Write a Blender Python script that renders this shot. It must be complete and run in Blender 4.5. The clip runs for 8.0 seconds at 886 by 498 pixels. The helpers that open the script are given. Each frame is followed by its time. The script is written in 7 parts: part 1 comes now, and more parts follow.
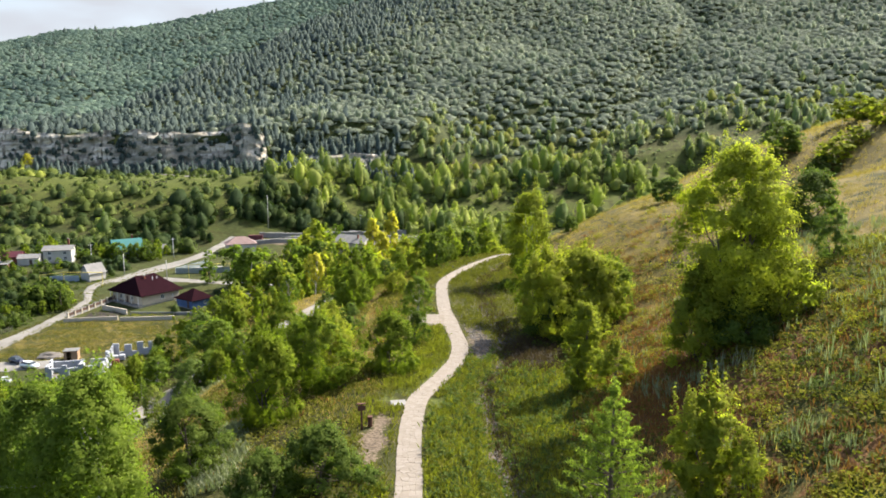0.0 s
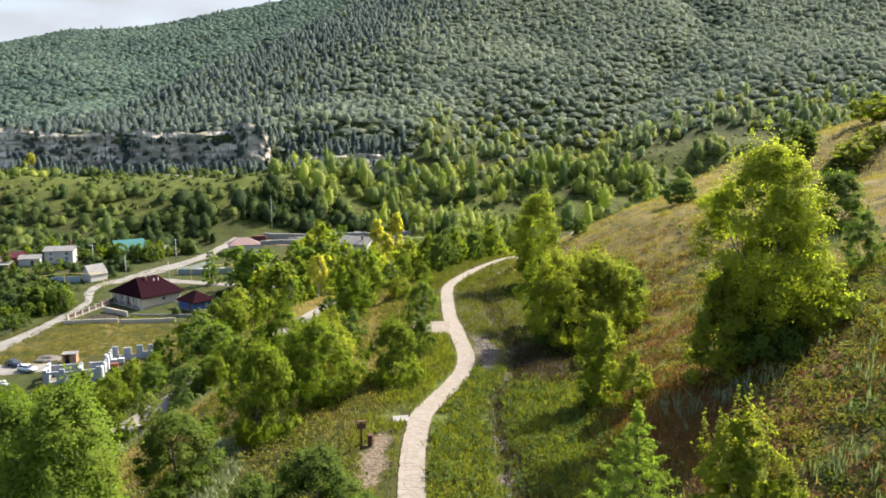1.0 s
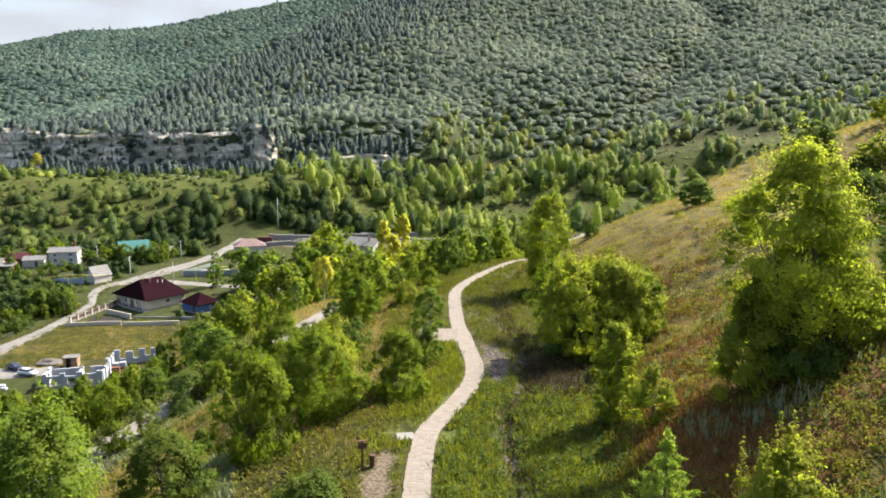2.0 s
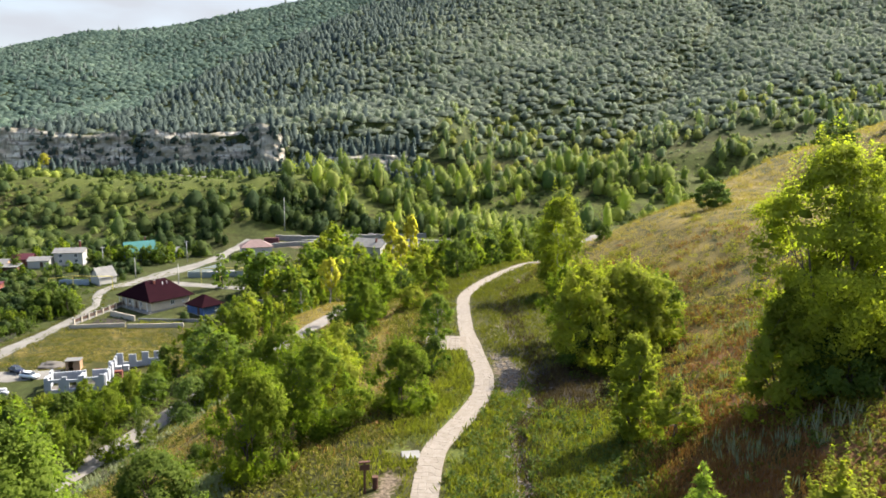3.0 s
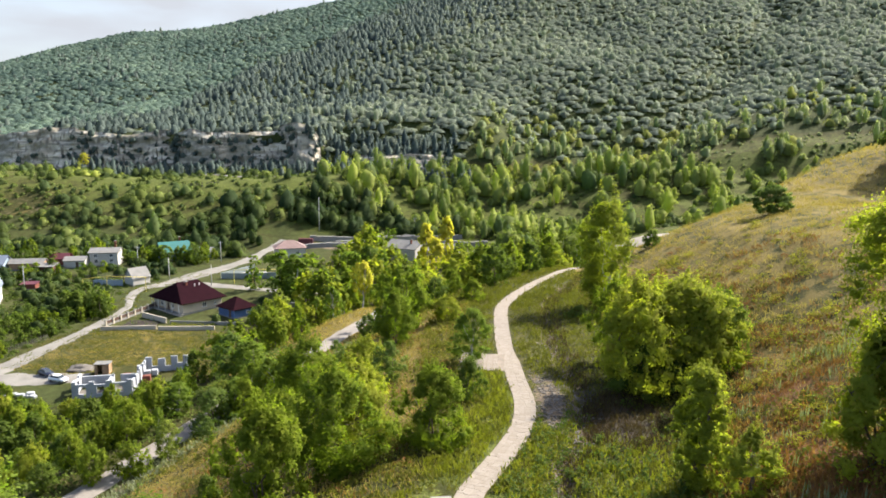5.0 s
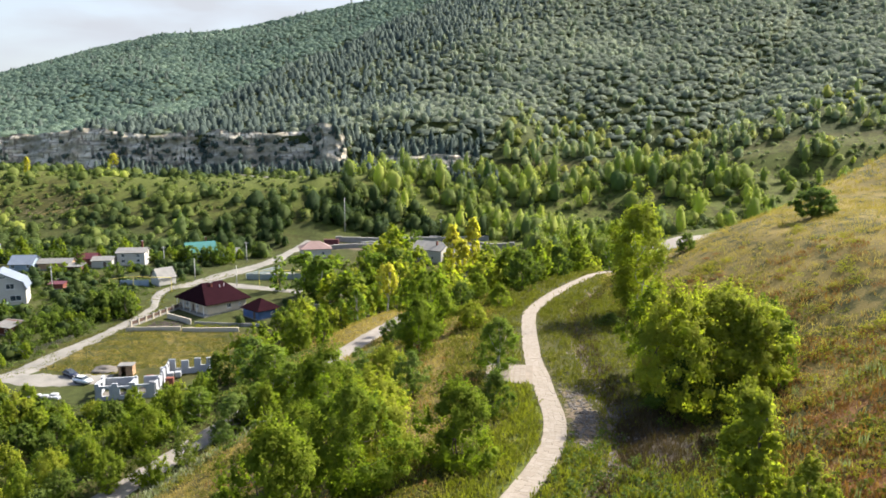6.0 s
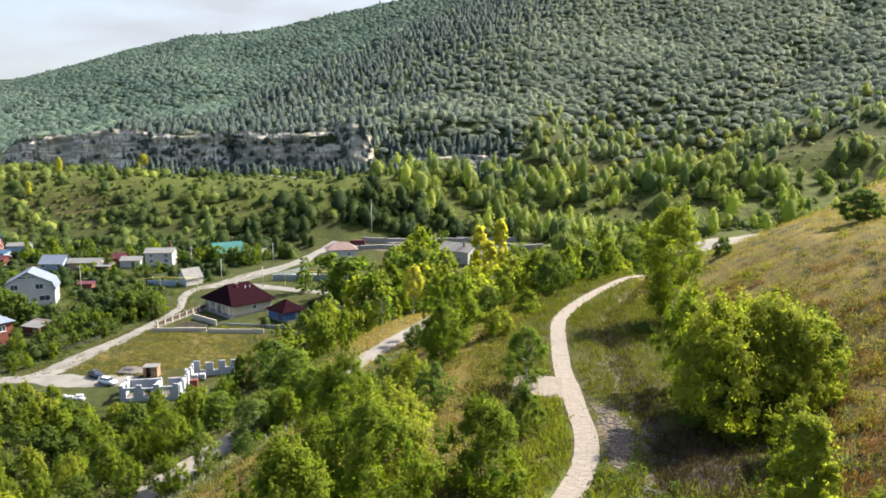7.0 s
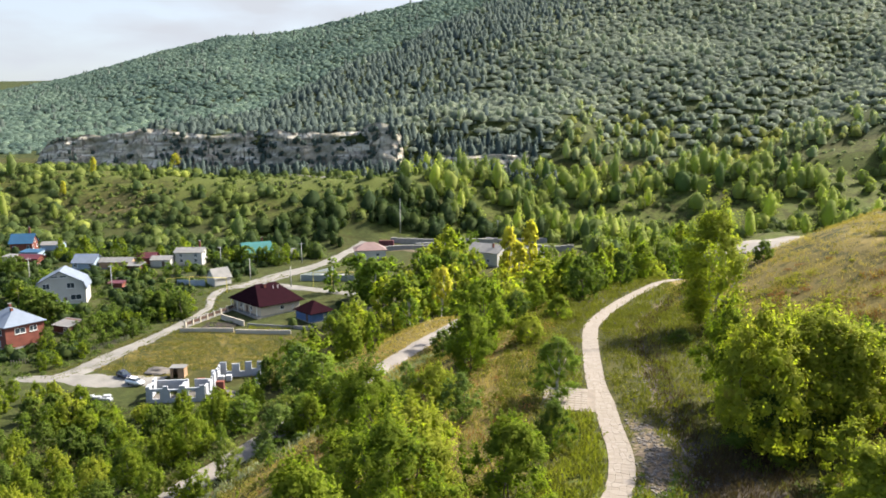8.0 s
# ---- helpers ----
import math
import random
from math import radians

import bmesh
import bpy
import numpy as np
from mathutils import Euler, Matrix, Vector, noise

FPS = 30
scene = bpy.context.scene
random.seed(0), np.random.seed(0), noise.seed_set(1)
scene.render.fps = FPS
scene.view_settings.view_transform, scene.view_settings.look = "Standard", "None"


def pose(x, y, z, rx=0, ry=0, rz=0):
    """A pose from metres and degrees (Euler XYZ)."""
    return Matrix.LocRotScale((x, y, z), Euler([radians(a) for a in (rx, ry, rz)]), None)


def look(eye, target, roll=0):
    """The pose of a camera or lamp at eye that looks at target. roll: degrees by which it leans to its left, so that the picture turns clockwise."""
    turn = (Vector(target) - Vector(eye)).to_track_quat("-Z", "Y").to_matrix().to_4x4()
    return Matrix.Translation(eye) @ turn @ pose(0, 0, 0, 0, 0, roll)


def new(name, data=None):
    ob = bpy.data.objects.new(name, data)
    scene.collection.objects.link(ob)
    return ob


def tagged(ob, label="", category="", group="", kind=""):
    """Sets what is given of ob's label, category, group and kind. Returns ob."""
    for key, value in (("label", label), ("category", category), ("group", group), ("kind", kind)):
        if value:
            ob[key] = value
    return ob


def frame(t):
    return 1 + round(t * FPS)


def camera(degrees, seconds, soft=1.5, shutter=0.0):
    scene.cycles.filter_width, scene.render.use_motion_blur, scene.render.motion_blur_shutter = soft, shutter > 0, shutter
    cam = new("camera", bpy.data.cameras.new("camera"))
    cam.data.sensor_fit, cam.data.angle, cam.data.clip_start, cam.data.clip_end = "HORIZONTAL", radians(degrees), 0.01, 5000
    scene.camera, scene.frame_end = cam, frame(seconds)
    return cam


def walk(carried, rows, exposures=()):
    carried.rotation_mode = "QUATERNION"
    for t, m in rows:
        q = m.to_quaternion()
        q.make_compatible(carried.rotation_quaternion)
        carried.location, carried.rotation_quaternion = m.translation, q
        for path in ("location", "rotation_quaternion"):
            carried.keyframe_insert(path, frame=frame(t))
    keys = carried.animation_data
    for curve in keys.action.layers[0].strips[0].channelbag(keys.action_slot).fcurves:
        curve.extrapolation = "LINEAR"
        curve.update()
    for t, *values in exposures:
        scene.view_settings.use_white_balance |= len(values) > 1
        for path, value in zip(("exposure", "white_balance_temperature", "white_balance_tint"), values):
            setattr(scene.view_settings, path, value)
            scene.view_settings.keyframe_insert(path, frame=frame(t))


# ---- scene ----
cam = camera(62.0, 8.0, soft=1.75)
PATH = [
    (0, (0.823, -1.678, 22.634), (0.803, 0.297, 22.32), 0.0),
    (0.5, (0.78, 0.133, 22.643), (0.755, 2.108, 22.329), 0.0),
    (1, (0.741, 1.993, 22.534), (0.707, 3.968, 22.221), 0.1),
    (1.5, (0.708, 3.861, 22.441), (0.664, 5.836, 22.129), 0.1),
    (3, (0.549, 9.006, 22.277), (0.473, 10.98, 21.966), 0.1),
    (3.5, (0.415, 10.615, 22.272), (0.326, 12.589, 21.962), 0.1),
    (4, (0.341, 12.276, 22.291), (0.227, 14.249, 21.98), 0.1),
    (4.5, (0.302, 13.983, 22.291), (0.16, 15.953, 21.979), 0.1),
    (6, (0.0, 19.063, 22.244), (-0.245, 21.023, 21.932), 0.0),
    (6.5, (-0.078, 20.753, 22.223), (-0.36, 22.709, 21.911), -0.0),
    (7, (-0.216, 22.196, 22.246), (-0.535, 24.146, 21.934), -0.1),
    (7.5, (-0.346, 23.688, 22.249), (-0.704, 25.631, 21.937), -0.1),
    (8, (-0.468, 25.175, 22.255), (-0.866, 27.11, 21.942), -0.2),
]
walk(cam, [(t, look(eye, target, roll)) for t, eye, target, roll in PATH])

# ---- daylight: low sun ahead and to the side, thin high haze ----
SUN_AZ, SUN_EL = radians(49), radians(43)      # from +y towards +x, and above the horizon
world = bpy.data.worlds.new("sky")
scene.world = world
world.use_nodes = True
wn = world.node_tree.nodes
sky = wn.new("ShaderNodeTexSky")
sky.sky_type = "NISHITA"
sky.sun_disc = False
sky.sun_elevation, sky.sun_rotation = SUN_EL, SUN_AZ
sky.altitude, sky.air_density, sky.dust_density, sky.ozone_density = 100, 1.0, 3.5, 1.0
wn["Background"].inputs["Strength"].default_value = 0.105
world.node_tree.links.new(sky.outputs["Color"], wn["Background"].inputs["Color"])
sun_data = bpy.data.lights.new("sun", "SUN")
sun_data.energy, sun_data.angle, sun_data.color = 4.4, radians(2.0), (1.0, 0.94, 0.84)
sun = new("sun", sun_data)
sun.matrix_world = look((300 * math.sin(SUN_AZ), 300 * math.cos(SUN_AZ), 300 * math.tan(SUN_EL)), (0, 0, 0))
scene.view_settings.exposure = 1.72

# ---- the lie of the land ----
WAY = [(-0.6, 0), (-1.4, 25), (-1.76, 41), (-2.07, 47.5), (-2.17, 51.5), (-1.94, 57.3), (-1.05, 60.4), (0.5, 65), (1.6, 69.5), (1.82, 74.5),
       (1.2, 80.5), (0.8, 85), (0.15, 90.5), (-0.3, 100), (-0.48, 110.2), (0.05, 117), (3.1, 131), (7.7, 147.7), (12.6, 163.8), (22, 182)]


def ease(t):
    t = np.clip(t, 0.0, 1.0)
    return t * t * (3 - 2 * t)


def mix(a, b, t):
    return a + (b - a) * t


def hump(v, at, wide):
    return np.exp(-((v - at) / wide) ** 2)


def way_x(y):
    return np.interp(y, [p[1] for p in WAY], [p[0] for p in WAY])


def way_z(y):
    return 0.3 - 0.0005 * np.clip(y - 60, 0, 120) ** 2


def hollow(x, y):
    """Dark soil with dead stalks below the broad bush, darkened further for its shade."""
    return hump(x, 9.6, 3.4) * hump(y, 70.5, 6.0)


def gully_x(y):
    return way_x(y) + np.interp(y, [30, 42, 56, 62, 75, 90, 110, 150], [7.0, 6.9, 6.2, 4.6, 5.4, 5.2, 5.2, 6.0]) + 0.35 * waves(y, y, 5, 2)


def road_x(y):
    return -48 + 0.305 * (np.clip(y, 20, 175) - 103)


def road_z(y):
    return -20.5 + 0.06 * (np.clip(y, 40, 175) - 103)


def waves(x, y, size, seed=0.0):
    """A cheap smooth roughness between about -1 and 1."""
    a, b = x / size + seed, y / size - 1.7 * seed
    return (np.sin(a * 2.1 + 1.3 * np.sin(b * 1.7 + seed)) + np.sin(b * 2.3 + 1.1 * np.sin(a * 1.9 - seed)) + np.sin((a + b) * 1.6 + 2 * seed)
            + 0.6 * np.sin(a * 4.7 - b * 3.1) * np.sin(b * 4.1 + a * 1.3)) / 3.2


def spur_x(y):
    """The crest of the wooded spur, in plan."""
    return np.interp(y, [425, 460, 540, 620, 700, 780, 900, 1100], [-236, -224, -203, -185, -148, -101, -20, 120])


def spur_z(y):
    return np.interp(y, [330, 425, 460, 540, 620, 700, 780, 900, 1100], [-30, 20, 29, 49, 81, 115, 149, 200, 260])


def ravine_x(y):
    return np.interp(y, [390, 435, 463, 484, 560, 700], [56, 67, 76, 104, 150, 230])


RIDGE_Y = 1150


def ridge_z(x, y):
    """Height of the far ridge by heading from the camera, fitted to its skyline."""
    a = np.clip(x / np.clip(y, 1, RIDGE_Y), -1.2, 0.4)
    high = np.interp(a, [-1.2, -0.879, -0.781, -0.686, -0.604, -0.508, -0.44, -0.391, -0.343, -0.249, -0.1, 0.4], [52, 82, 95, 113, 131, 147, 148, 153, 162, 178, 203, 230])
    return 22 + (high - 22) * (RIDGE_Y - 25) / 925


def land(x, y):
    x, y = np.asarray(x, float), np.asarray(y, float)
    plain = -31 + 0.04 * np.clip(y - 160, 0, 150) + 2.0 * ease((-x - 105) / 60) * ease((y - 170) / 40)
    # the terrace with the footpath, and the bank down to the lower road
    top, xp, xr, zr = way_z(y), way_x(y), road_x(y), road_z(y)
    s = (x - (xr + 4)) / ((xp - 6.5) - (xr + 4))
    bank = mix(zr, top, np.clip(s, 0, 1) ** 0.8 * 0.5 + 0.5 * ease(s))
    below = mix(zr, plain, ease((xr - 4 - x) / 26))
    z = np.where(x < xr - 4, below, np.where(x < xr + 4, zr, bank))
    # hillside on the other hand
    toe = 9.5 + 8.5 * hump(y, 84, 24) + 2 * hump(y, 140, 20)
    up = np.clip(x - toe, 0, None)
    rise = np.where(up < 20, 0.54 * up, 0.54 * 20 + 0.33 * (up - 20))
    rise = np.minimum(rise, 60 + 0 * x)
    rise = rise * (1 - 0.35 * hump(x, 62, 16) * hump(y, 128, 22))
    nose = 138 + 1.1 * np.clip(x - 34, 0, None)
    rise = rise * (1 - ease((y - nose) / 38))
    z = z + rise * ease((x - xp - 3) / 6)
    # gully beside the footpath
    z = z - 0.75 * hump(x, gully_x(y), 0.85) * ease((y - 30) / 8) * ease((150 - y) / 20)
    # the terrace ends; valley floor behind it
    floor = plain + 8 * ease((x - 20) / 60)
    z = mix(z, floor + 0.3 * rise, ease((y - 166 - 0.2 * np.clip(x, 0, 60)) / 60))
    # far terraces, wooded foot of the mountain
    foot = 300 + 45 * ease((x + 110) / 90)
    shelf = 23 + 3 * waves(x, y, 60)
    z = z + shelf * ease((y - foot) / 75) * (1 - 0.25 * ease((x - 40) / 100))
    easy = ease((x + 20) / 40)                                    # no quarry step on this side
    sx, sz = spur_x(y), spur_z(y)
    sz = mix(sz, np.minimum(sz, 3 + 0.8 * (y - 424)), ease((x + 112) / 16) * (1 - easy))
    front = sz - 22 * easy * ease((560 - y) / 150) + 0.05 * np.clip(x, 0, 900) - 0.85 * np.clip(sx - x, 0, None) + 5 * waves(x, y, 75, 1) * ease((y - 440) / 60)
    front = front - 11 * hump(x, ravine_x(y), 20) * ease((y - 400) / 40) + 9 * ease((x - ravine_x(y) - 12) / 70) * ease((y - 390) / 30) * ease((620 - y) / 90)
    s = np.clip((y - 545) / (RIDGE_Y - 545), 0, 1)
    back = 12 + (ridge_z(x, y) - 12) * s ** 0.92 + 6 * waves(x, y, 95, 3) * ease(s * 3) * ease((1 - s) * 4) - 0.12 * np.clip(y - RIDGE_Y, 0, 900)
    z = np.maximum(z, np.where(y > 425 - 70 * easy, front, -99))
    z = np.maximum(z, np.where(y > 545, back, -99))
    # quarry face: a step up behind the far shelf
    face = 424 + 5 * waves(x, x, 26)
    tall = (19 + 3 * waves(x, x, 40, 4) + 2.5 * hump(x, -120, 12)) * ease((x + 352) / 40) * ease((-98 - x) / 12) + 7 * ease((x + 92) / 8) * ease((-30 - x) / 12)
    z = np.where(y > face, np.maximum(z, 2 + tall * ease((y - face) / 3.5) + 0.12 * (y - face) - 30 * easy), z)
    rough = 0.10 + 0.5 * ease((y - 230) / 100)
    near_way = ease((np.abs(x - xp) - 1.2) / 3)
    z = z + rough * waves(x, y, 7, 5) * near_way * ease((np.abs(x - xr) - 3) / 4) + 0.35 * waves(x, y, 17, 6) * near_way * ease((x - toe) / 8)
    return z


def steps(*runs):
    out = []
    for a, b, d in runs:
        out += list(np.arange(a, b - 1e-6, d))
    return np.array(out + [runs[-1][1]])


GX = steps((-1500, -420, 24), (-420, -170, 5), (-170, -70, 2.4), (-70, -30, 1.5), (-30, 45, 1.1), (45, 100, 1.6), (100, 400, 6), (400, 1400, 25))
GY = steps((-700, -60, 40), (-60, 20, 4), (20, 30, 1.2), (30, 120, 1.1), (120, 180, 1.4), (180, 320, 2.8), (320, 412, 3), (412, 440, 1.2), (440, 560, 4), (560, 1200, 10), (1200, 1700, 50))
GZ = land(*np.meshgrid(GX, GY))


def gz(x, y):
    """Height of the ground sheet as it is built."""
    i = np.clip(np.searchsorted(GX, x) - 1, 0, len(GX) - 2)
    j = np.clip(np.searchsorted(GY, y) - 1, 0, len(GY) - 2)
    u, v = (x - GX[i]) / (GX[i + 1] - GX[i]), (y - GY[j]) / (GY[j + 1] - GY[j])
    return (GZ[j, i] * (1 - u) + GZ[j, i + 1] * u) * (1 - v) + (GZ[j + 1, i] * (1 - u) + GZ[j + 1, i + 1] * u) * v

# ---- materials ----
def nodes_of(name, rough=0.8, spec=0.3):
    m = bpy.data.materials.new(name)
    m.use_nodes = True
    t = m.node_tree
    b = t.nodes["Principled BSDF"]
    b.inputs["Roughness"].default_value = rough
    b.inputs["Specular IOR Level"].default_value = spec
    return m, t, b


def noise_node(t, scale, detail=4, coord="Object"):
    tc = t.nodes.new("ShaderNodeTexCoord")
    n = t.nodes.new("ShaderNodeTexNoise")
    n.inputs["Scale"].default_value, n.inputs["Detail"].default_value = scale, detail
    t.links.new(tc.outputs[coord], n.inputs["Vector"])
    return n.outputs["Fac"]


def span(t, value, lo, hi, a=0.0, b=1.0):
    n = t.nodes.new("ShaderNodeMapRange")
    t.links.new(value, n.inputs["Value"])
    for k, v in zip(("From Min", "From Max", "To Min", "To Max"), (lo, hi, a, b)):
        n.inputs[k].default_value = v
    return n.outputs["Result"]


def blend(t, fac, a, b, how="MIX"):
    n = t.nodes.new("ShaderNodeMix")
    n.data_type, n.blend_type = "RGBA", how
    for key, v in (("Factor", fac), ("A", a), ("B", b)):
        sock = [s for s in n.inputs if s.name == key and (s.type == "RGBA" if key != "Factor" else s.type == "VALUE")][0]
        if isinstance(v, bpy.types.NodeSocket):
            t.links.new(v, sock)
        elif isinstance(v, (int, float)):
            sock.default_value = v
        else:
            sock.default_value = (*v, 1)
    return [s for s in n.outputs if s.type == "RGBA"][0]


def calc(t, how, a, b):
    n = t.nodes.new("ShaderNodeMath")
    n.operation = how
    for k, v in enumerate((a, b)):
        if isinstance(v, bpy.types.NodeSocket):
            t.links.new(v, n.inputs[k])
        else:
            n.inputs[k].default_value = v
    return n.outputs[0]


def bumped(t, bsdf, height, strength, dist):
    n = t.nodes.new("ShaderNodeBump")
    n.inputs["Strength"].default_value, n.inputs["Distance"].default_value = strength, dist
    t.links.new(height, n.inputs["Height"])
    t.links.new(n.outputs["Normal"], bsdf.inputs["Normal"])


def plain(name, colour, rough=0.8, vary=0.25, scale=1.5, fine=18.0, bump=0.0, metal=0.0, spec=0.3, by_piece=0.0):
    """A worn surface: large stains, fine grain and, where wanted, relief and a shade of its own for each piece."""
    m, t, b = nodes_of(name, rough, spec)
    b.inputs["Metallic"].default_value = metal
    dark = tuple(c * (1 - vary) for c in colour)
    light = tuple(min(1, c * (1 + 0.5 * vary)) for c in colour)
    big, small = noise_node(t, scale), noise_node(t, fine, 6)
    both = calc(t, "ADD", calc(t, "MULTIPLY", big, 0.6), calc(t, "MULTIPLY", small, 0.4))
    col = blend(t, span(t, both, 0.35, 0.65), dark, light)
    if by_piece:
        oi = t.nodes.new("ShaderNodeObjectInfo")
        geo = t.nodes.new("ShaderNodeNewGeometry")
        r = calc(t, "FRACT", calc(t, "ADD", oi.outputs["Random"], geo.outputs["Random Per Island"]), 0)
        col = blend(t, span(t, r, 0, 1, 0, by_piece), col, tuple(c * 0.45 for c in colour))
    t.links.new(col, b.inputs["Base Color"])
    t.links.new(span(t, small, 0.3, 0.7, rough - 0.1, min(1, rough + 0.1)), b.inputs["Roughness"])
    if bump:
        bumped(t, b, small, 0.6, bump)
    return m


def leafy(name, shade, sunny, through_light=0.45, odd=None, odd_share=0.0, tone=False, shine=(1.14, 1.36, 0.58)):
    """Foliage: each leaf and each plant has its own tone; light shines through the blades."""
    m, t, b = nodes_of(name, 0.8, 0.08)
    oi = t.nodes.new("ShaderNodeObjectInfo")
    geo = t.nodes.new("ShaderNodeNewGeometry")
    isl = geo.outputs["Random Per Island"]
    n = noise_node(t, 0.35, 2)
    f = calc(t, "ADD", calc(t, "MULTIPLY", isl, 0.45), calc(t, "ADD", calc(t, "MULTIPLY", oi.outputs["Random"], 0.3), calc(t, "MULTIPLY", span(t, n, 0.35, 0.65), 0.3)))
    if tone:                                                       # one tone for each crown of a joined wood
        own = t.nodes.new("ShaderNodeAttribute")
        own.attribute_name = "tone"
        f = calc(t, "ADD", calc(t, "MULTIPLY", own.outputs["Fac"], 0.85), calc(t, "MULTIPLY", isl, 0.15))
    col = blend(t, f, shade, sunny)
    if odd:
        col = blend(t, calc(t, "LESS_THAN", calc(t, "FRACT", calc(t, "MULTIPLY", isl, 7.13), 0), odd_share), col, odd)
    t.links.new(col, b.inputs["Base Color"])
    if tone:
        bumped(t, b, noise_node(t, 1.1, 3), 0.3, 0.3)
    tr = t.nodes.new("ShaderNodeBsdfTranslucent")
    t.links.new(blend(t, 1.0, col, shine, "MULTIPLY"), tr.inputs["Color"])
    mx = t.nodes.new("ShaderNodeMixShader")
    mx.inputs[0].default_value = through_light
    t.links.new(b.outputs[0], mx.inputs[1])
    t.links.new(tr.outputs[0], mx.inputs[2])
    t.links.new(mx.outputs[0], t.nodes["Material Output"].inputs["Surface"])
    return m


def ground_material():
    m, t, b = nodes_of("meadow_ground", 0.95, 0.1)

    def mask(name):
        a = t.nodes.new("ShaderNodeAttribute")
        a.attribute_name = name
        return a.outputs["Fac"]

    big, mid, small = noise_node(t, 0.06, 5), noise_node(t, 0.5, 5), noise_node(t, 4.0, 6)
    grass = blend(t, span(t, mid, 0.35, 0.65), (0.036, 0.037, 0.0105), (0.066, 0.058, 0.016))
    grass = blend(t, span(t, small, 0.4, 0.7), grass, (0.02184, 0.0273, 0.0078))
    straw = blend(t, span(t, noise_node(t, 0.13, 3), 0.38, 0.62), (0.1, 0.079, 0.024), (0.17, 0.128, 0.04))
    straw = blend(t, span(t, small, 0.45, 0.75, 0, 0.5), straw, (0.085, 0.066, 0.022))
    rust = blend(t, span(t, small, 0.35, 0.65), (0.088, 0.042, 0.02), (0.155, 0.082, 0.034))
    earth = blend(t, span(t, small, 0.35, 0.65), (0.062, 0.047, 0.033), (0.15, 0.117, 0.084))
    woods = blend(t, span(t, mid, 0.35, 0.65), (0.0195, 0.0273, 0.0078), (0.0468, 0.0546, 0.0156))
    patch = calc(t, "ADD", span(t, mid, 0.3, 0.7, -0.3, 0.3), span(t, small, 0.3, 0.7, -0.18, 0.18))

    def over(under, upper, name):
        return blend(t, span(t, calc(t, "ADD", mask(name), patch), 0.38, 0.62), under, upper)

    lime = blend(t, span(t, small, 0.35, 0.62), (0.036, 0.048, 0.012), (0.085, 0.098, 0.02))
    col = over(grass, straw, "dry")
    col = over(col, lime, "lush")
    col = over(col, rust, "rust")
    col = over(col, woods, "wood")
    col = over(col, earth, "bare")
    # dark soil; bush shade and gully shadow are put into this colour too
    col = over(col, blend(t, span(t, small, 0.35, 0.65), (0.02, 0.016, 0.012), (0.06, 0.05, 0.04)), "shaded_soil")
    t.links.new(col, b.inputs["Base Color"])
    bumped(t, b, small, 0.9, 0.12)
    return m


def stone_flags():
    m, t, b = nodes_of("pale_stone_flag", 0.85, 0.2)
    oi = t.nodes.new("ShaderNodeObjectInfo")
    geo = t.nodes.new("ShaderNodeNewGeometry")
    r = calc(t, "FRACT", calc(t, "ADD", oi.outputs["Random"], geo.outputs["Random Per Island"]), 0)
    small = noise_node(t, 9.0, 6)
    col = blend(t, r, (0.1833, 0.156, 0.1264), (0.2223, 0.195, 0.1638))
    col = blend(t, span(t, small, 0.4, 0.75, 0, 0.6), col, (0.1404, 0.117, 0.0936))
    t.links.new(col, b.inputs["Base Color"])
    bumped(t, b, small, 0.5, 0.02)
    return m


def layered_rock():
    """Pale limestone in level beds, with dark cracks and rusty wash."""
    m, t, b = nodes_of("layered_limestone", 0.95, 0.1)

    def stretched(sx, sz, detail):
        tc, mp, n = t.nodes.new("ShaderNodeTexCoord"), t.nodes.new("ShaderNodeMapping"), t.nodes.new("ShaderNodeTexNoise")
        mp.inputs["Scale"].default_value = (sx, sx, sz)
        n.inputs["Scale"].default_value, n.inputs["Detail"].default_value = 1.0, detail
        t.links.new(tc.outputs["Object"], mp.inputs["Vector"])
        t.links.new(mp.outputs["Vector"], n.inputs["Vector"])
        return n.outputs["Fac"]

    beds, cracks, wash = stretched(0.07, 0.75, 4), stretched(0.55, 0.10, 4), stretched(0.05, 0.06, 3)
    col = blend(t, span(t, beds, 0.42, 0.58), (0.27, 0.235, 0.18), (0.52, 0.465, 0.37))
    col = blend(t, span(t, cracks, 0.51, 0.60), col, (0.16, 0.14, 0.11))
    col = blend(t, span(t, wash, 0.47, 0.60, 0, 0.85), col, (0.22, 0.20, 0.15))
    t.links.new(col, b.inputs["Base Color"])
    bumped(t, b, cracks, 0.8, 0.6)
    return m


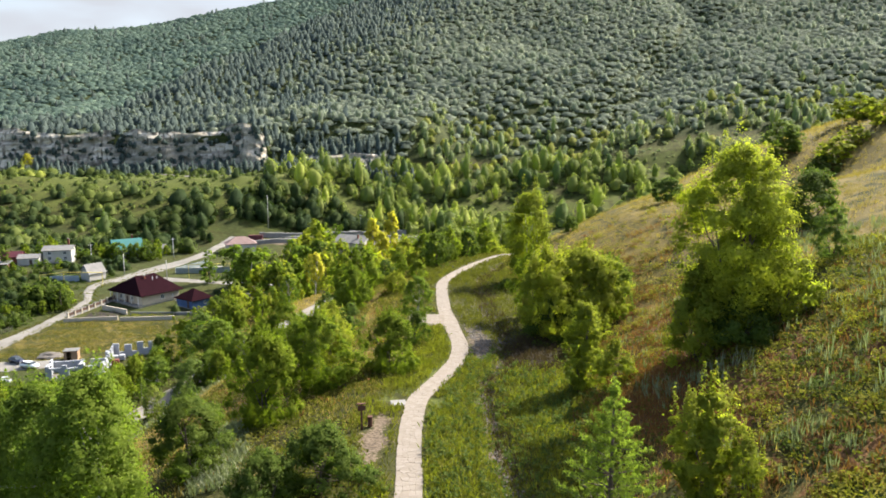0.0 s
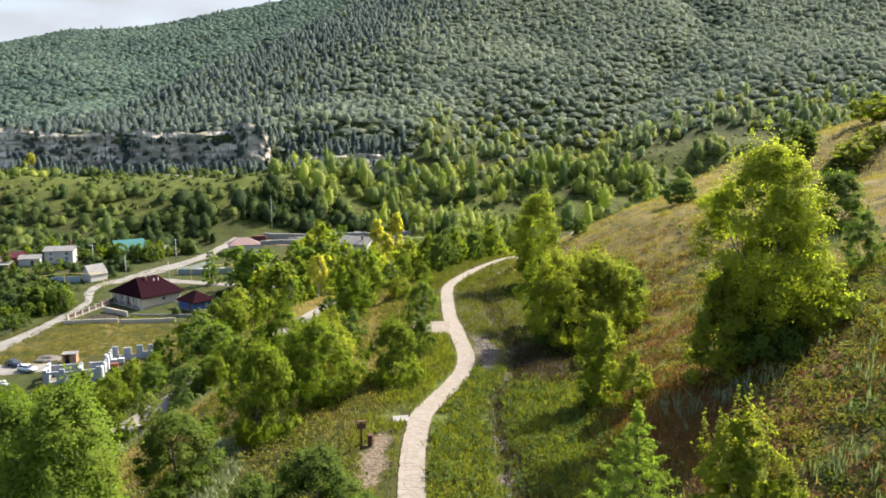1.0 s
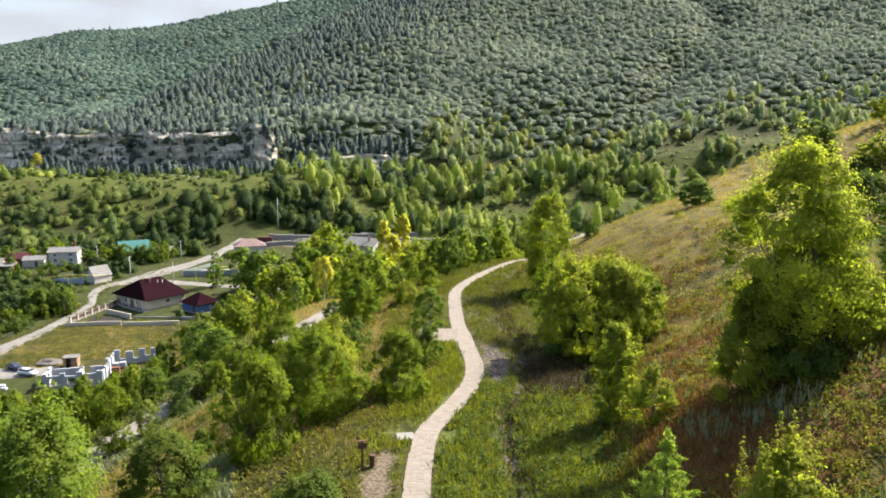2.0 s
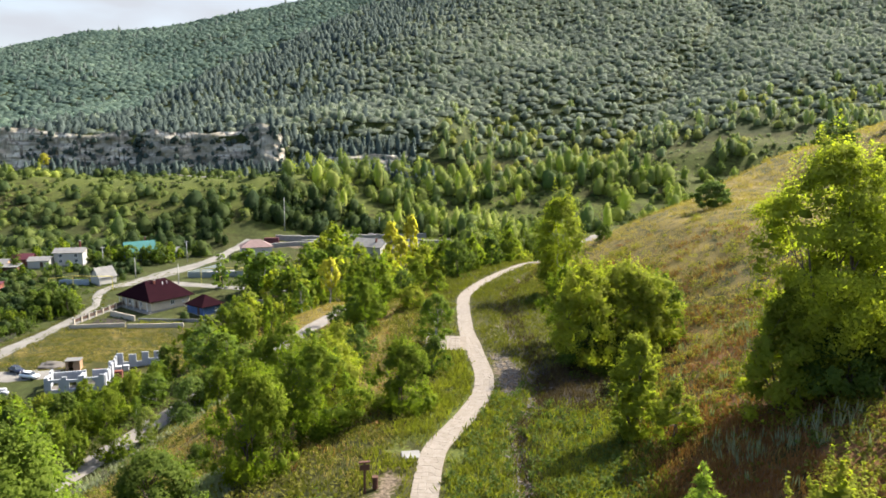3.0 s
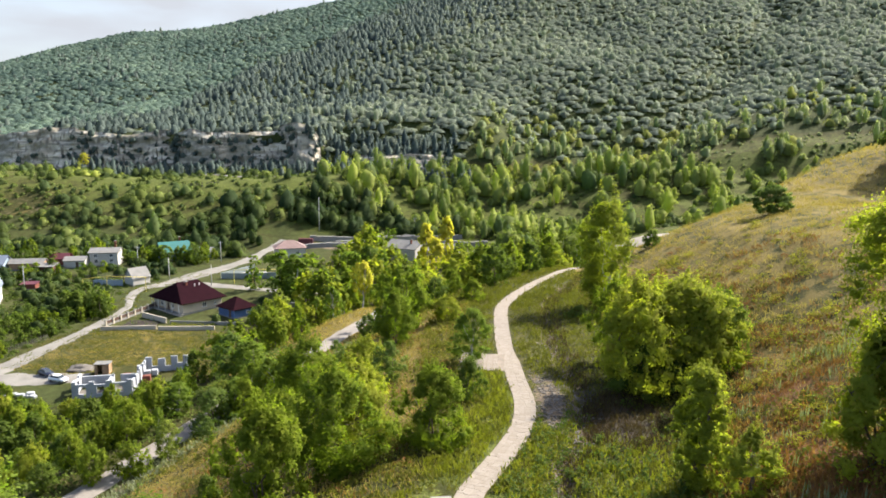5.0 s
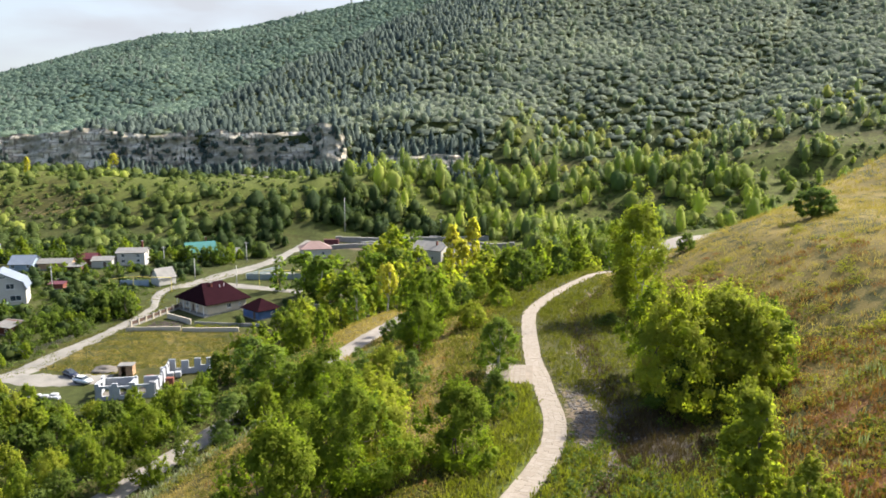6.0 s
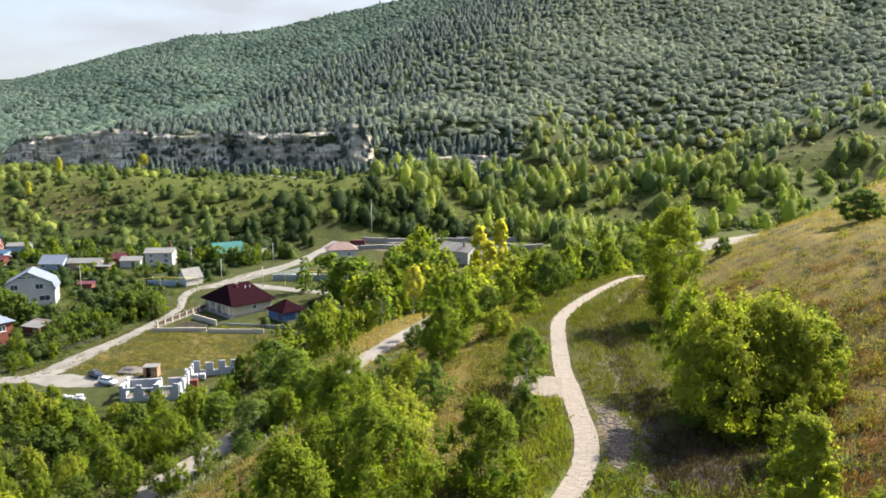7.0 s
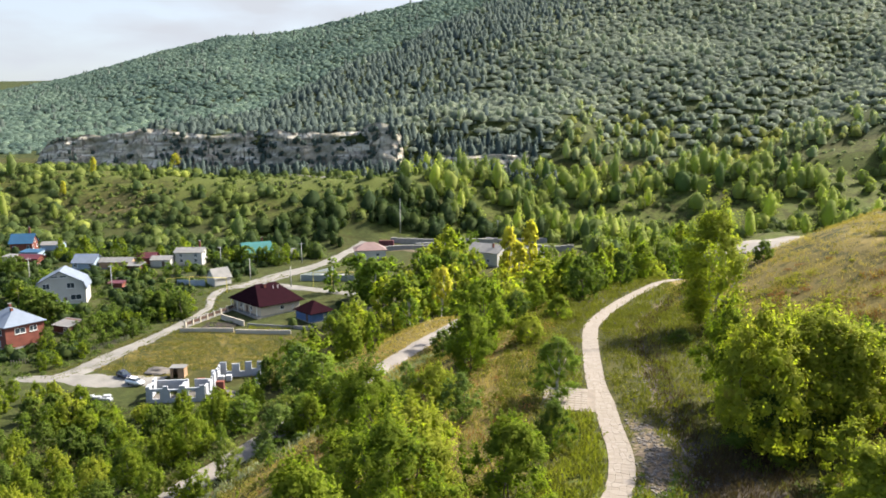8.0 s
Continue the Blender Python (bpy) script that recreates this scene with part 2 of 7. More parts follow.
M = dict(
    ground=ground_material(),
    flag=stone_flags(),
    joint=plain("path_joint", (0.1732, 0.1451, 0.117), 0.95, 0.3, 1.0, 14, 0.01),
    dirt_road=plain("pale_dirt_road", (0.168, 0.158, 0.141), 0.95, 0.3, 0.25, 3.0, 0.03),
    gravel_road=plain("grey_gravel_road", (0.19, 0.17, 0.148), 0.95, 0.25, 0.3, 4.0, 0.03),
    bark=plain("grey_bark", (0.1014, 0.078, 0.0585), 0.95, 0.4, 1.5, 9, 0.03),
    birch_bark=plain("birch_bark", (0.39, 0.3666, 0.3276), 0.8, 0.6, 2.5, 6, 0.01),
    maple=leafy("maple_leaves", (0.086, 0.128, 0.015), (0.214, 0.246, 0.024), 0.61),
    # turning leaves, brightened and yellowed further to stand in for backlight
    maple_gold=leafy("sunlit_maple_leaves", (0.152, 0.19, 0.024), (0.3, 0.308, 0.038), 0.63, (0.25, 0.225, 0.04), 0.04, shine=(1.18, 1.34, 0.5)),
    sun_gold=leafy("backlit_yellow_leaves", (0.156, 0.194, 0.028), (0.352, 0.363, 0.046), 0.65, shine=(1.18, 1.34, 0.5)),
    elm=leafy("elm_leaves", (0.053, 0.088, 0.0165), (0.117, 0.149, 0.024), 0.5),
    birch=leafy("birch_leaves", (0.087, 0.137, 0.022), (0.178, 0.225, 0.032), 0.58),
    birch_gold=leafy("light_birch_leaves", (0.106, 0.14, 0.0323), (0.221, 0.243, 0.0494), 0.58),
    pale_yellow=leafy("pale_yellow_leaves", (0.42, 0.37, 0.05), (0.62, 0.53, 0.08), 0.6),
    willow=leafy("grey_willow_leaves", (0.08, 0.122, 0.03), (0.162, 0.208, 0.048), 0.54),
    yellow=leafy("yellow_autumn_leaves", (0.351, 0.312, 0.039), (0.5148, 0.4524, 0.0702), 0.5),
    pine=leafy("pine_needles", (0.125, 0.17, 0.034), (0.25, 0.29, 0.055), 0.62),
    # ridge and far leaf colours are paled and blued to stand in for haze
    ridge_haze_leaf=leafy("hazed_ridge_leaves", (0.0712, 0.118, 0.108), (0.228, 0.3, 0.227), 0.62, tone=True, shine=(1.05, 1.1, 0.9)),
    far_haze_leaf=leafy("hazed_forest_leaves", (0.14, 0.175, 0.142), (0.30, 0.33, 0.245), 0.62, tone=True, shine=(1.1, 1.15, 0.9)),
    mid_leaf=leafy("hill_foot_leaves", (0.105, 0.142, 0.085), (0.355, 0.365, 0.155), 0.5, tone=True),
    mid_gold=leafy("yellowing_foot_leaves", (0.17, 0.185, 0.05), (0.34, 0.32, 0.08), 0.55, tone=True),
    # needle colour lightened and blued, with haze put into it as well
    far_pine=leafy("hazed_pine_needles", (0.058, 0.082, 0.076), (0.115, 0.143, 0.118), 0.4, tone=True, shine=(1.05, 1.1, 0.9)),
    low_leaf=leafy("bush_leaves", (0.027, 0.047, 0.018), (0.12, 0.148, 0.034), 0.45, tone=True),
    low_birch=leafy("valley_birch_leaves", (0.075, 0.111, 0.045), (0.335, 0.35, 0.085), 0.55, tone=True),
    rock=layered_rock(),
    weed=leafy("green_weed", (0.0672, 0.071, 0.0142), (0.15, 0.139, 0.0242), 0.4),
    low_weed=leafy("rank_weed", (0.0492, 0.077, 0.0187), (0.115, 0.143, 0.0308), 0.4),
    straw=leafy("dry_straw", (0.205, 0.147, 0.05), (0.33, 0.24, 0.092), 0.42),
    rust_weed=leafy("rusty_dry_weed", (0.131, 0.0546, 0.024), (0.262, 0.136, 0.0491), 0.3),
    lime=leafy("lime_green_herb", (0.0813, 0.0909, 0.0138), (0.196, 0.188, 0.0258), 0.45),
    dead=leafy("dead_brown_stalk", (0.0351, 0.02496, 0.0156), (0.0858, 0.0585, 0.03276), 0.25),
    hill_lime=leafy("yellow_green_herb", (0.139, 0.138, 0.022), (0.331, 0.292, 0.0396), 0.48),
    stone=plain("grey_field_stone", (0.125, 0.112, 0.1), 0.95, 0.35, 1.0, 8, 0.02),
    sage=leafy("silver_wormwood", (0.1248, 0.1404, 0.078), (0.2496, 0.2652, 0.1716), 0.3),
)

# ---- mesh helpers ----
def mesh_np(name, verts, faces, material, smooth=False):
    """A mesh from arrays; faces all have the same number of corners."""
    me = bpy.data.meshes.new(name)
    verts, faces = np.asarray(verts, np.float32), np.asarray(faces, np.int32)
    n, k = faces.shape
    me.vertices.add(len(verts))
    me.vertices.foreach_set("co", verts.ravel())
    me.loops.add(n * k)
    me.loops.foreach_set("vertex_index", faces.ravel())
    me.polygons.add(n)
    me.polygons.foreach_set("loop_start", np.arange(0, n * k, k, dtype=np.int32))
    me.polygons.foreach_set("loop_total", np.full(n, k, dtype=np.int32))
    me.polygons.foreach_set("use_smooth", np.full(n, smooth))
    me.materials.append(material)
    me.update(calc_edges=True)
    return me


def bm_mesh(name, bm, material, smooth=False):
    me = bpy.data.meshes.new(name)
    bmesh.ops.recalc_face_normals(bm, faces=bm.faces)
    for f in bm.faces:
        f.smooth = smooth
    bm.to_mesh(me)
    bm.free()
    me.materials.append(material)
    return me


def part(name, bm, material, parent, label="", at=None, smooth=False):
    ob = new(name, bm_mesh(name, bm, material, smooth))
    ob.parent = parent
    if at is not None:
        ob.matrix_local = at
    return tagged(ob, label)


def empty(name, m, label, category, group="", kind=""):
    ob = new(name)
    ob.empty_display_size = 0.3
    ob.matrix_world = m
    return tagged(ob, label, category, group, kind)


# ---- ground sheet ----
def ground_sheet():
    xx, yy = np.meshgrid(GX, GY)
    verts = np.stack([xx, yy, GZ], -1).reshape(-1, 3)
    nx, ny = len(GX), len(GY)
    a = (np.arange(ny - 1)[:, None] * nx + np.arange(nx - 1)[None]).ravel()
    me = mesh_np("ground", verts, np.stack([a, a + 1, a + nx + 1, a + nx], 1), M["ground"], True)
    xp, xr = way_x(yy), road_x(yy)
    toe = 9.5 + 8.5 * hump(yy, 84, 24)
    blot = waves(xx, yy, 9, 1.5)
    slope = ease((xx - toe) / 6) * (yy < 200) * (yy > 0)
    dry = slope * (0.62 + 0.25 * blot) + 0.85 * ease((xp - 4 - xx) / 5) * ease((yy - 52) / 20) * ease((190 - yy) / 20) * ease((xx - xr - 6) / 10) * (0.9 + 0.5 * blot)
    dry = np.maximum(dry, 0.75 * ease((xx + 60) / 8) * ease((-22 - xx) / 5) * ease((yy - 132) / 10) * ease((206 - yy) / 10))
    lush_patch = ease((xx - 16) / 5) * ease((70 - yy) / 10)
    dry = dry * (1 - 0.75 * lush_patch)
    village = (yy > 130) * (yy < 330) * ease((-xx - 60) / 15)
    dry = np.maximum(dry, village * (0.18 + 0.2 * blot + 0.2 * hump(xx, -88, 20) * hump(yy, 184, 14)))
    shelf = (yy > 320) * (yy < 424)
    dry = np.maximum(dry, shelf * (0.2 + 0.3 * blot + 0.3 * waves(xx, yy, 4, 6)))
    scar = hump(xx, -226, 26) * hump(yy, 337, 14) * shelf
    rust = slope * (0.62 * hump(xx, toe + 5, 6) * hump(yy, 60, 20) + 0.25 * waves(xx, yy, 5, 3) + 0.6 * hump(yy, 42, 12) * hump(xx, 24, 8))
    rust = np.maximum(rust, 0.8 * hump(xx, 15.8, 3.0) * hump(yy, 51, 7.0))
    bare = 0.9 * hump(xx, gully_x(yy) - 0.2, 0.75) * ease((yy - 30) / 8) * ease((150 - yy) / 20)
    bare = np.maximum(bare, 0.95 * hump(xx, xp - 2.6, 1.2) * hump(yy, 50, 5.0))
    bare = np.maximum(bare, 0.95 * hump(xx, xp + 2.3, 1.4) * hump(yy, 75, 7.5))
    bare = np.maximum(bare, 0.75 * hump(xx, 11.2, 1.6) * hump(yy, 54.3, 1.8))
    bare = np.maximum(bare, 0.6 * hump(xx, xr + 4.5, 2.2) * ease((yy - 36) / 8) * ease((130 - yy) / 20))
    yard = ease((xx + 92) / 6) * ease((-44 - xx) / 6) * ease((yy - 306) / 4) * ease((322 - yy) / 4)
    bare = np.maximum(bare, 0.8 * yard)
    lush_ground = 0.8 * ease((xp - xx) / 1.5) * ease((xx - xp + 5) / 2) * ease((yy - 52) / 10) * ease((100 - yy) / 20) + 0.9 * ease((xx - xp) / 2) * ease((toe + 1 - xx) / 3) * ease((66 - yy) / 10) + 0.85 * lush_patch * ease((yy - 20) / 6) * (0.8 + 0.5 * blot)
    lush_ground = lush_ground * (1 - hump(xx, 15.8, 3.0) * hump(yy, 51, 7.0))
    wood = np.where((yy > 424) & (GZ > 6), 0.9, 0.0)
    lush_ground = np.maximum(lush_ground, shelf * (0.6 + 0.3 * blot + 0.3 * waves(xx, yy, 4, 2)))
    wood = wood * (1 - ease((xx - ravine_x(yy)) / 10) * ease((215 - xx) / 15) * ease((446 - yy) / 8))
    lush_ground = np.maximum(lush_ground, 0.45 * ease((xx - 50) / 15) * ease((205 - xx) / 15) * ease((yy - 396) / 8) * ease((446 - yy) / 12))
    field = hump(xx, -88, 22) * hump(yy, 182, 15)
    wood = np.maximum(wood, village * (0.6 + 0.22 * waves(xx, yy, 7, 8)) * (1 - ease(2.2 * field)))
    meadow = ease((xx + 206) / 8) * ease((-92 - xx) / 8) * ease((yy - 350) / 6) * ease((394 - yy) / 6)
    lush_ground = np.maximum(lush_ground, meadow * (0.95 + 0.25 * blot))
    dry = dry * (1 - 0.7 * meadow)
    bare = np.maximum(bare, 0.4 * scar * (0.7 + 0.6 * waves(xx + 0.6 * yy, yy, 6, 3)))
    lush_ground = lush_ground * (1 - scar)
    for key, val in (("dry", dry), ("rust", rust), ("bare", bare), ("wood", wood), ("lush", lush_ground), ("shaded_soil", 0.75 * hollow(xx, yy) + 0.85 * hump(xx, gully_x(yy) + 0.55, 0.4) * ease((yy - 34) / 8) * ease((150 - yy) / 20))):
        at = me.attributes.new(key, "FLOAT", "POINT")
        at.data.foreach_set("value", np.asarray(val, np.float32).ravel())
    ob = new("ground", me)
    return tagged(ob, "hilly meadow ground with dry grass, weeds and bare earth", "ground", kind="structure")


ground_sheet()


def spline(pts, step):
    """Points along a smooth curve through pts, about step metres apart."""
    p = [Vector(q).to_2d() for q in pts]
    p = [2 * p[0] - p[1]] + p + [2 * p[-1] - p[-2]]
    out = []
    for a, b, c, d in zip(p, p[1:], p[2:], p[3:]):
        n = max(1, int((c - b).length / step))
        for k in range(n):
            t = k / n
            out.append(0.5 * (2 * b + (c - a) * t + (2 * a - 5 * b + 4 * c - d) * t * t + (3 * b - a - 3 * c + d) * t ** 3))
    return np.array([(q.x, q.y) for q in out + [p[-2]]])


def ribbon(name, pts, width, material, lift, step, label, category, wobble=0.0, across=6):
    line = spline(pts, step)
    along = np.gradient(line, axis=0)
    along /= np.linalg.norm(along, axis=1)[:, None]
    side = np.stack([along[:, 1], -along[:, 0]], 1)
    w = np.interp(np.arange(len(line)), np.linspace(0, len(line) - 1, len(width)), width) / 2
    rng = np.random.default_rng(len(line))
    verts = []
    for k in range(across + 1):
        s = 2 * k / across - 1
        edge = wobble * rng.normal(size=len(line)) if k in (0, across) else 0
        q = line + side * (w * s + edge)[:, None] if wobble else line + side * (w * s)[:, None]
        drop = 0.18 if k in (0, across) else 0.0
        verts.append(np.column_stack([q, gz(q[:, 0], q[:, 1]) + lift - drop]))
    verts = np.stack(verts, 1)
    n = len(line)
    a = (np.arange(n - 1)[:, None] * (across + 1) + np.arange(across)[None]).ravel()
    me = mesh_np(name, verts.reshape(-1, 3), np.stack([a, a + 1, a + across + 2, a + across + 1], 1), material, True)
    return tagged(new(name, me), label, category, kind="structure")


footpath = ribbon("footpath", WAY, [1.78], M["joint"], 0.05, 0.6, "narrow footpath paved with pale irregular stone flags across the grass", "footpath", across=4)

# ---- plants ----
def blades(centres, normals, size, rng, long=1.5):
    """One leaf-shaped quad at each centre, facing along the normal, turned at random."""
    n = len(centres)
    nrm = normals / np.maximum(np.linalg.norm(normals, axis=1), 1e-6)[:, None]
    ref = rng.normal(size=(n, 3))
    u = np.cross(nrm, ref)
    u /= np.maximum(np.linalg.norm(u, axis=1), 1e-6)[:, None]
    v = np.cross(nrm, u)
    s = (size * rng.uniform(0.65, 1.35, n))[:, None]
    q = np.stack([centres - u * s * long / 2, centres - v * s / 2 + nrm * s * 0.12, centres + u * s * long / 2, centres + v * s / 2 + nrm * s * 0.12], 1)
    return q.reshape(-1, 3)


def quad_faces(n):
    return np.arange(4 * n).reshape(-1, 4)


def tube(bm, pts, radii, sides=6):
    rings = []
    for k, (p, r) in enumerate(zip(pts, radii)):
        ahead = (Vector(pts[min(k + 1, len(pts) - 1)]) - Vector(pts[max(k - 1, 0)])).normalized()
        a = ahead.orthogonal().normalized()
        b = ahead.cross(a)
        rings.append([bm.verts.new(Vector(p) + r * (math.cos(t) * a + math.sin(t) * b)) for t in (2 * math.pi * i / sides for i in range(sides))])
    for lo, hi in zip(rings, rings[1:]):
        for i in range(sides):
            bm.faces.new((lo[i], lo[(i + 1) % sides], hi[(i + 1) % sides], hi[i]))
    bm.faces.new(rings[0][::-1])
    bm.faces.new(rings[-1])
    return rings


def join_on(bm, ring, others):
    """Webs the foot of a limb to the stem that it grows from."""
    v = min((q for r in others for q in r), key=lambda q: (q.co - ring[0].co).length_squared)
    bm.faces.new((ring[0], ring[1], v))


def profile(kind, s):
    if kind == "round":
        return np.sqrt(np.clip(1 - (1.9 * s - 0.85) ** 2, 0.03, 1))
    if kind == "oval":
        return np.sin(np.pi * np.clip(s * 0.86 + 0.12, 0, 1)) ** 0.8
    if kind == "column":
        return np.clip(1.25 * np.sin(np.pi * np.clip(s * 0.93 + 0.05, 0, 1)) ** 0.55, 0, 1) * (1 - 0.35 * s)
    if kind == "cone":
        return (1 - s) ** 0.85 * 0.97 + 0.03
    return np.clip(1.1 - 0.9 * s ** 1.6, 0.1, 1)                    # shrub: wide at the foot


def tree_meshes(seed, kind, height, radius, low, clumps, leaves, size, leaf, bark, shoots=0, droop=0.0, stems=1, reach=1.0, heavy=0.5):
    """Trunk with limbs, and a crown of leaf clumps set on the limbs' ends inside an uneven outline."""
    rng = np.random.default_rng(seed)
    s = rng.uniform(0, 1, clumps)
    ang = rng.uniform(0, 2 * np.pi, clumps)
    lob = 1 + 0.22 * np.sin(2 * ang + seed) + 0.16 * np.sin(3 * ang - 2 * seed + 4 * s) + 0.12 * np.sin(9 * s + ang)
    rr = radius * profile(kind, s) * lob * rng.uniform(0.30, 1.0, clumps) ** 0.5
    zc = height * (low + (1 - low) * s * 0.96)
    c = np.stack([rr * np.cos(ang), rr * np.sin(ang), zc], 1)
    c[:, :2] += 0.06 * radius * rng.normal(size=(clumps, 2))
    crad = radius * rng.uniform(0.12, 0.25, clumps) * (0.75 + 0.5 * profile(kind, s))
    cen, nor, counts, shoot_tops = [], [], [], []
    for k in range(clumps):
        m = max(6, int(leaves * rng.uniform(0.6, 1.3)))
        counts.append(m)
        d = rng.normal(size=(m, 3))
        d /= np.linalg.norm(d, axis=1)[:, None]
        p = d * (crad[k] * rng.uniform(0.25, 1.0, m) ** 0.6)[:, None]
        p[:, 2] = p[:, 2] * 0.75 - droop * rng.uniform(0, 1, m) ** 2 * crad[k] * 3
        cen.append(c[k] + p)
        out = np.array([c[k][0], c[k][1], 0.0]) / max(radius, 0.1)
        nor.append(d * 0.6 + out * 0.5 + np.array([0, 0, 0.55]) + 0.32 * rng.normal(size=(m, 3)))
    m = int(0.30 * clumps * leaves)                                 # loose leaves between the clumps
    i = strays = rng.integers(clumps, size=m)
    cen.append(c[i] * np.array([0.95, 0.95, 1.0]) + rng.normal(size=(m, 3)) * np.array([0.16, 0.16, 0.10]) * radius)
    nor.append(np.column_stack([c[i][:, :2] / radius, np.full(m, 0.7)]) + 0.5 * rng.normal(size=(m, 3)))
    for k in range(shoots):                                        # upright leafy shoots above the crown
        i = rng.integers(clumps)
        top = c[i] + np.array([0, 0, crad[i] * 0.5])
        far = height * rng.uniform(0.06, 0.15) * reach
        m = int(leaves * 0.45 * reach)
        f = rng.uniform(0, 1, m)
        p = top + np.outer(f, np.array([0.15 * rng.normal(), 0.15 * rng.normal(), 1.0]) * far) + rng.normal(size=(m, 3)) * 0.045 * height * 0.6 * (1.1 - f)[:, None]
        cen.append(p)
        shoot_tops.append(np.repeat(top[None], m, 0))
        nor.append(rng.normal(size=(m, 3)) + np.array([0, 0, 0.6]))
    cen, nor = np.concatenate(cen), np.concatenate(nor)
    cen[:, 2] = np.maximum(cen[:, 2], 0.05)
    # leaves and shading normals follow the sweep of crown and clump, softening the shading
    out = (cen - np.array([0, 0, height * (low + 0.42 * (1 - low))])) / np.array([radius, radius, height * 0.5 * (1 - low)])
    near = np.concatenate([np.repeat(c, counts, 0), c[strays]] + shoot_tops)
    own = (cen - near) / max(0.18 * radius, 0.1)
    sweep = out + 0.55 * own + np.array([0, 0, 0.35])
    sweep /= np.maximum(np.linalg.norm(sweep, axis=1), 1e-6)[:, None]
    lie = sweep + 0.42 * rng.normal(size=cen.shape)
    # an unseen lump added inside each clump to block light and darken it
    corner = np.array([(a, b, d) for d in (-1, 1) for a, b in ((-1, -1), (1, -1), (1, 1), (-1, 1))]) / 1.73
    light_block = c[:, None] + corner[None] * (heavy * crad)[:, None, None] * rng.uniform(0.7, 1.2, (clumps, 8, 1)) * np.array([1, 1, 0.8])
    light_block[..., 2] = np.maximum(light_block[..., 2], 0.04)
    sides = np.array([(0, 3, 2, 1), (4, 5, 6, 7), (0, 1, 5, 4), (1, 2, 6, 5), (2, 3, 7, 6), (3, 0, 4, 7)])
    faces = (sides[None] + 8 * np.arange(clumps)[:, None, None]).reshape(-1, 4) + 4 * len(cen)
    light_block_out = (light_block - c[:, None]).reshape(-1, 3) / max(0.2 * radius, 0.1) + np.array([0, 0, 0.2])
    crown = mesh_np("crown", np.concatenate([blades(cen, lie, size, rng), light_block.reshape(-1, 3)]), np.concatenate([quad_faces(len(cen)), faces]), leaf, True)
    face_up = np.concatenate([np.repeat(sweep + 0.5 * lie, 4, 0), light_block_out])
    crown.normals_split_custom_set_from_vertices((face_up / np.maximum(np.linalg.norm(face_up, axis=1), 1e-6)[:, None]).tolist())
    bm = bmesh.new()
    for k in range(stems):
        lean = rng.normal(size=2) * (0.05 if stems == 1 else 0.22)
        n = 6
        tz = np.linspace(-0.03, 0.82 if stems == 1 else 0.6, n) * height
        bend = rng.normal(size=(n, 2)) * 0.012 * height
        bend[0] = 0
        pts = [(lean[0] * z + bend[i][0], lean[1] * z + bend[i][1], z) for i, z in enumerate(tz)]
        r0 = height * 0.017 / math.sqrt(stems) + 0.02
        stem = tube(bm, pts, [r0 * (1 - 0.8 * i / (n - 1)) * (1.25 if i == 0 else 1) for i in range(n)], 7)
        if k == 0:
            first = stem
        else:
            join_on(bm, stem[0], first[:1])
        for j in rng.choice(clumps, min(clumps, 9 // stems + 2 if leaves > 12 else 3), replace=False):
            end = Vector(c[j])
            zb = min(0.75 * height, max(low * height * 0.7, end.z * rng.uniform(0.45, 0.8)))
            if stems > 1:
                zb = min(zb, 0.5 * height)
            i = int(np.clip(np.searchsorted(tz, zb) - 1, 0, n - 2))
            f = (zb - tz[i]) / (tz[i + 1] - tz[i])
            start = Vector(pts[i]).lerp(Vector(pts[i + 1]), f)
            midp = start.lerp(end, 0.5) + Vector((0, 0, -0.04 * height if kind != "cone" else 0.02 * height))
            limb = tube(bm, [start, midp, end], [r0 * 0.42, r0 * 0.26, r0 * 0.09], 4)
            join_on(bm, limb[0], stem)
    return bm_mesh("trunk", bm, bark, True), crown


def plant(name, meshes, x, y, scale, turn, label, category, wide=1.0, sink=0.05, group=""):
    """A tree or shrub of its own, standing on the ground."""
    ob = empty(name, Matrix.Translation((x, y, float(gz(x, y)) - sink)) @ Euler((0, 0, turn)).to_matrix().to_4x4() @ Matrix.Diagonal((scale * wide, scale * wide, scale, 1)), label, category, group)
    for key, me in zip(("trunk", "crown"), meshes):
        o = new(key, me)
        o.parent = ob
    return ob

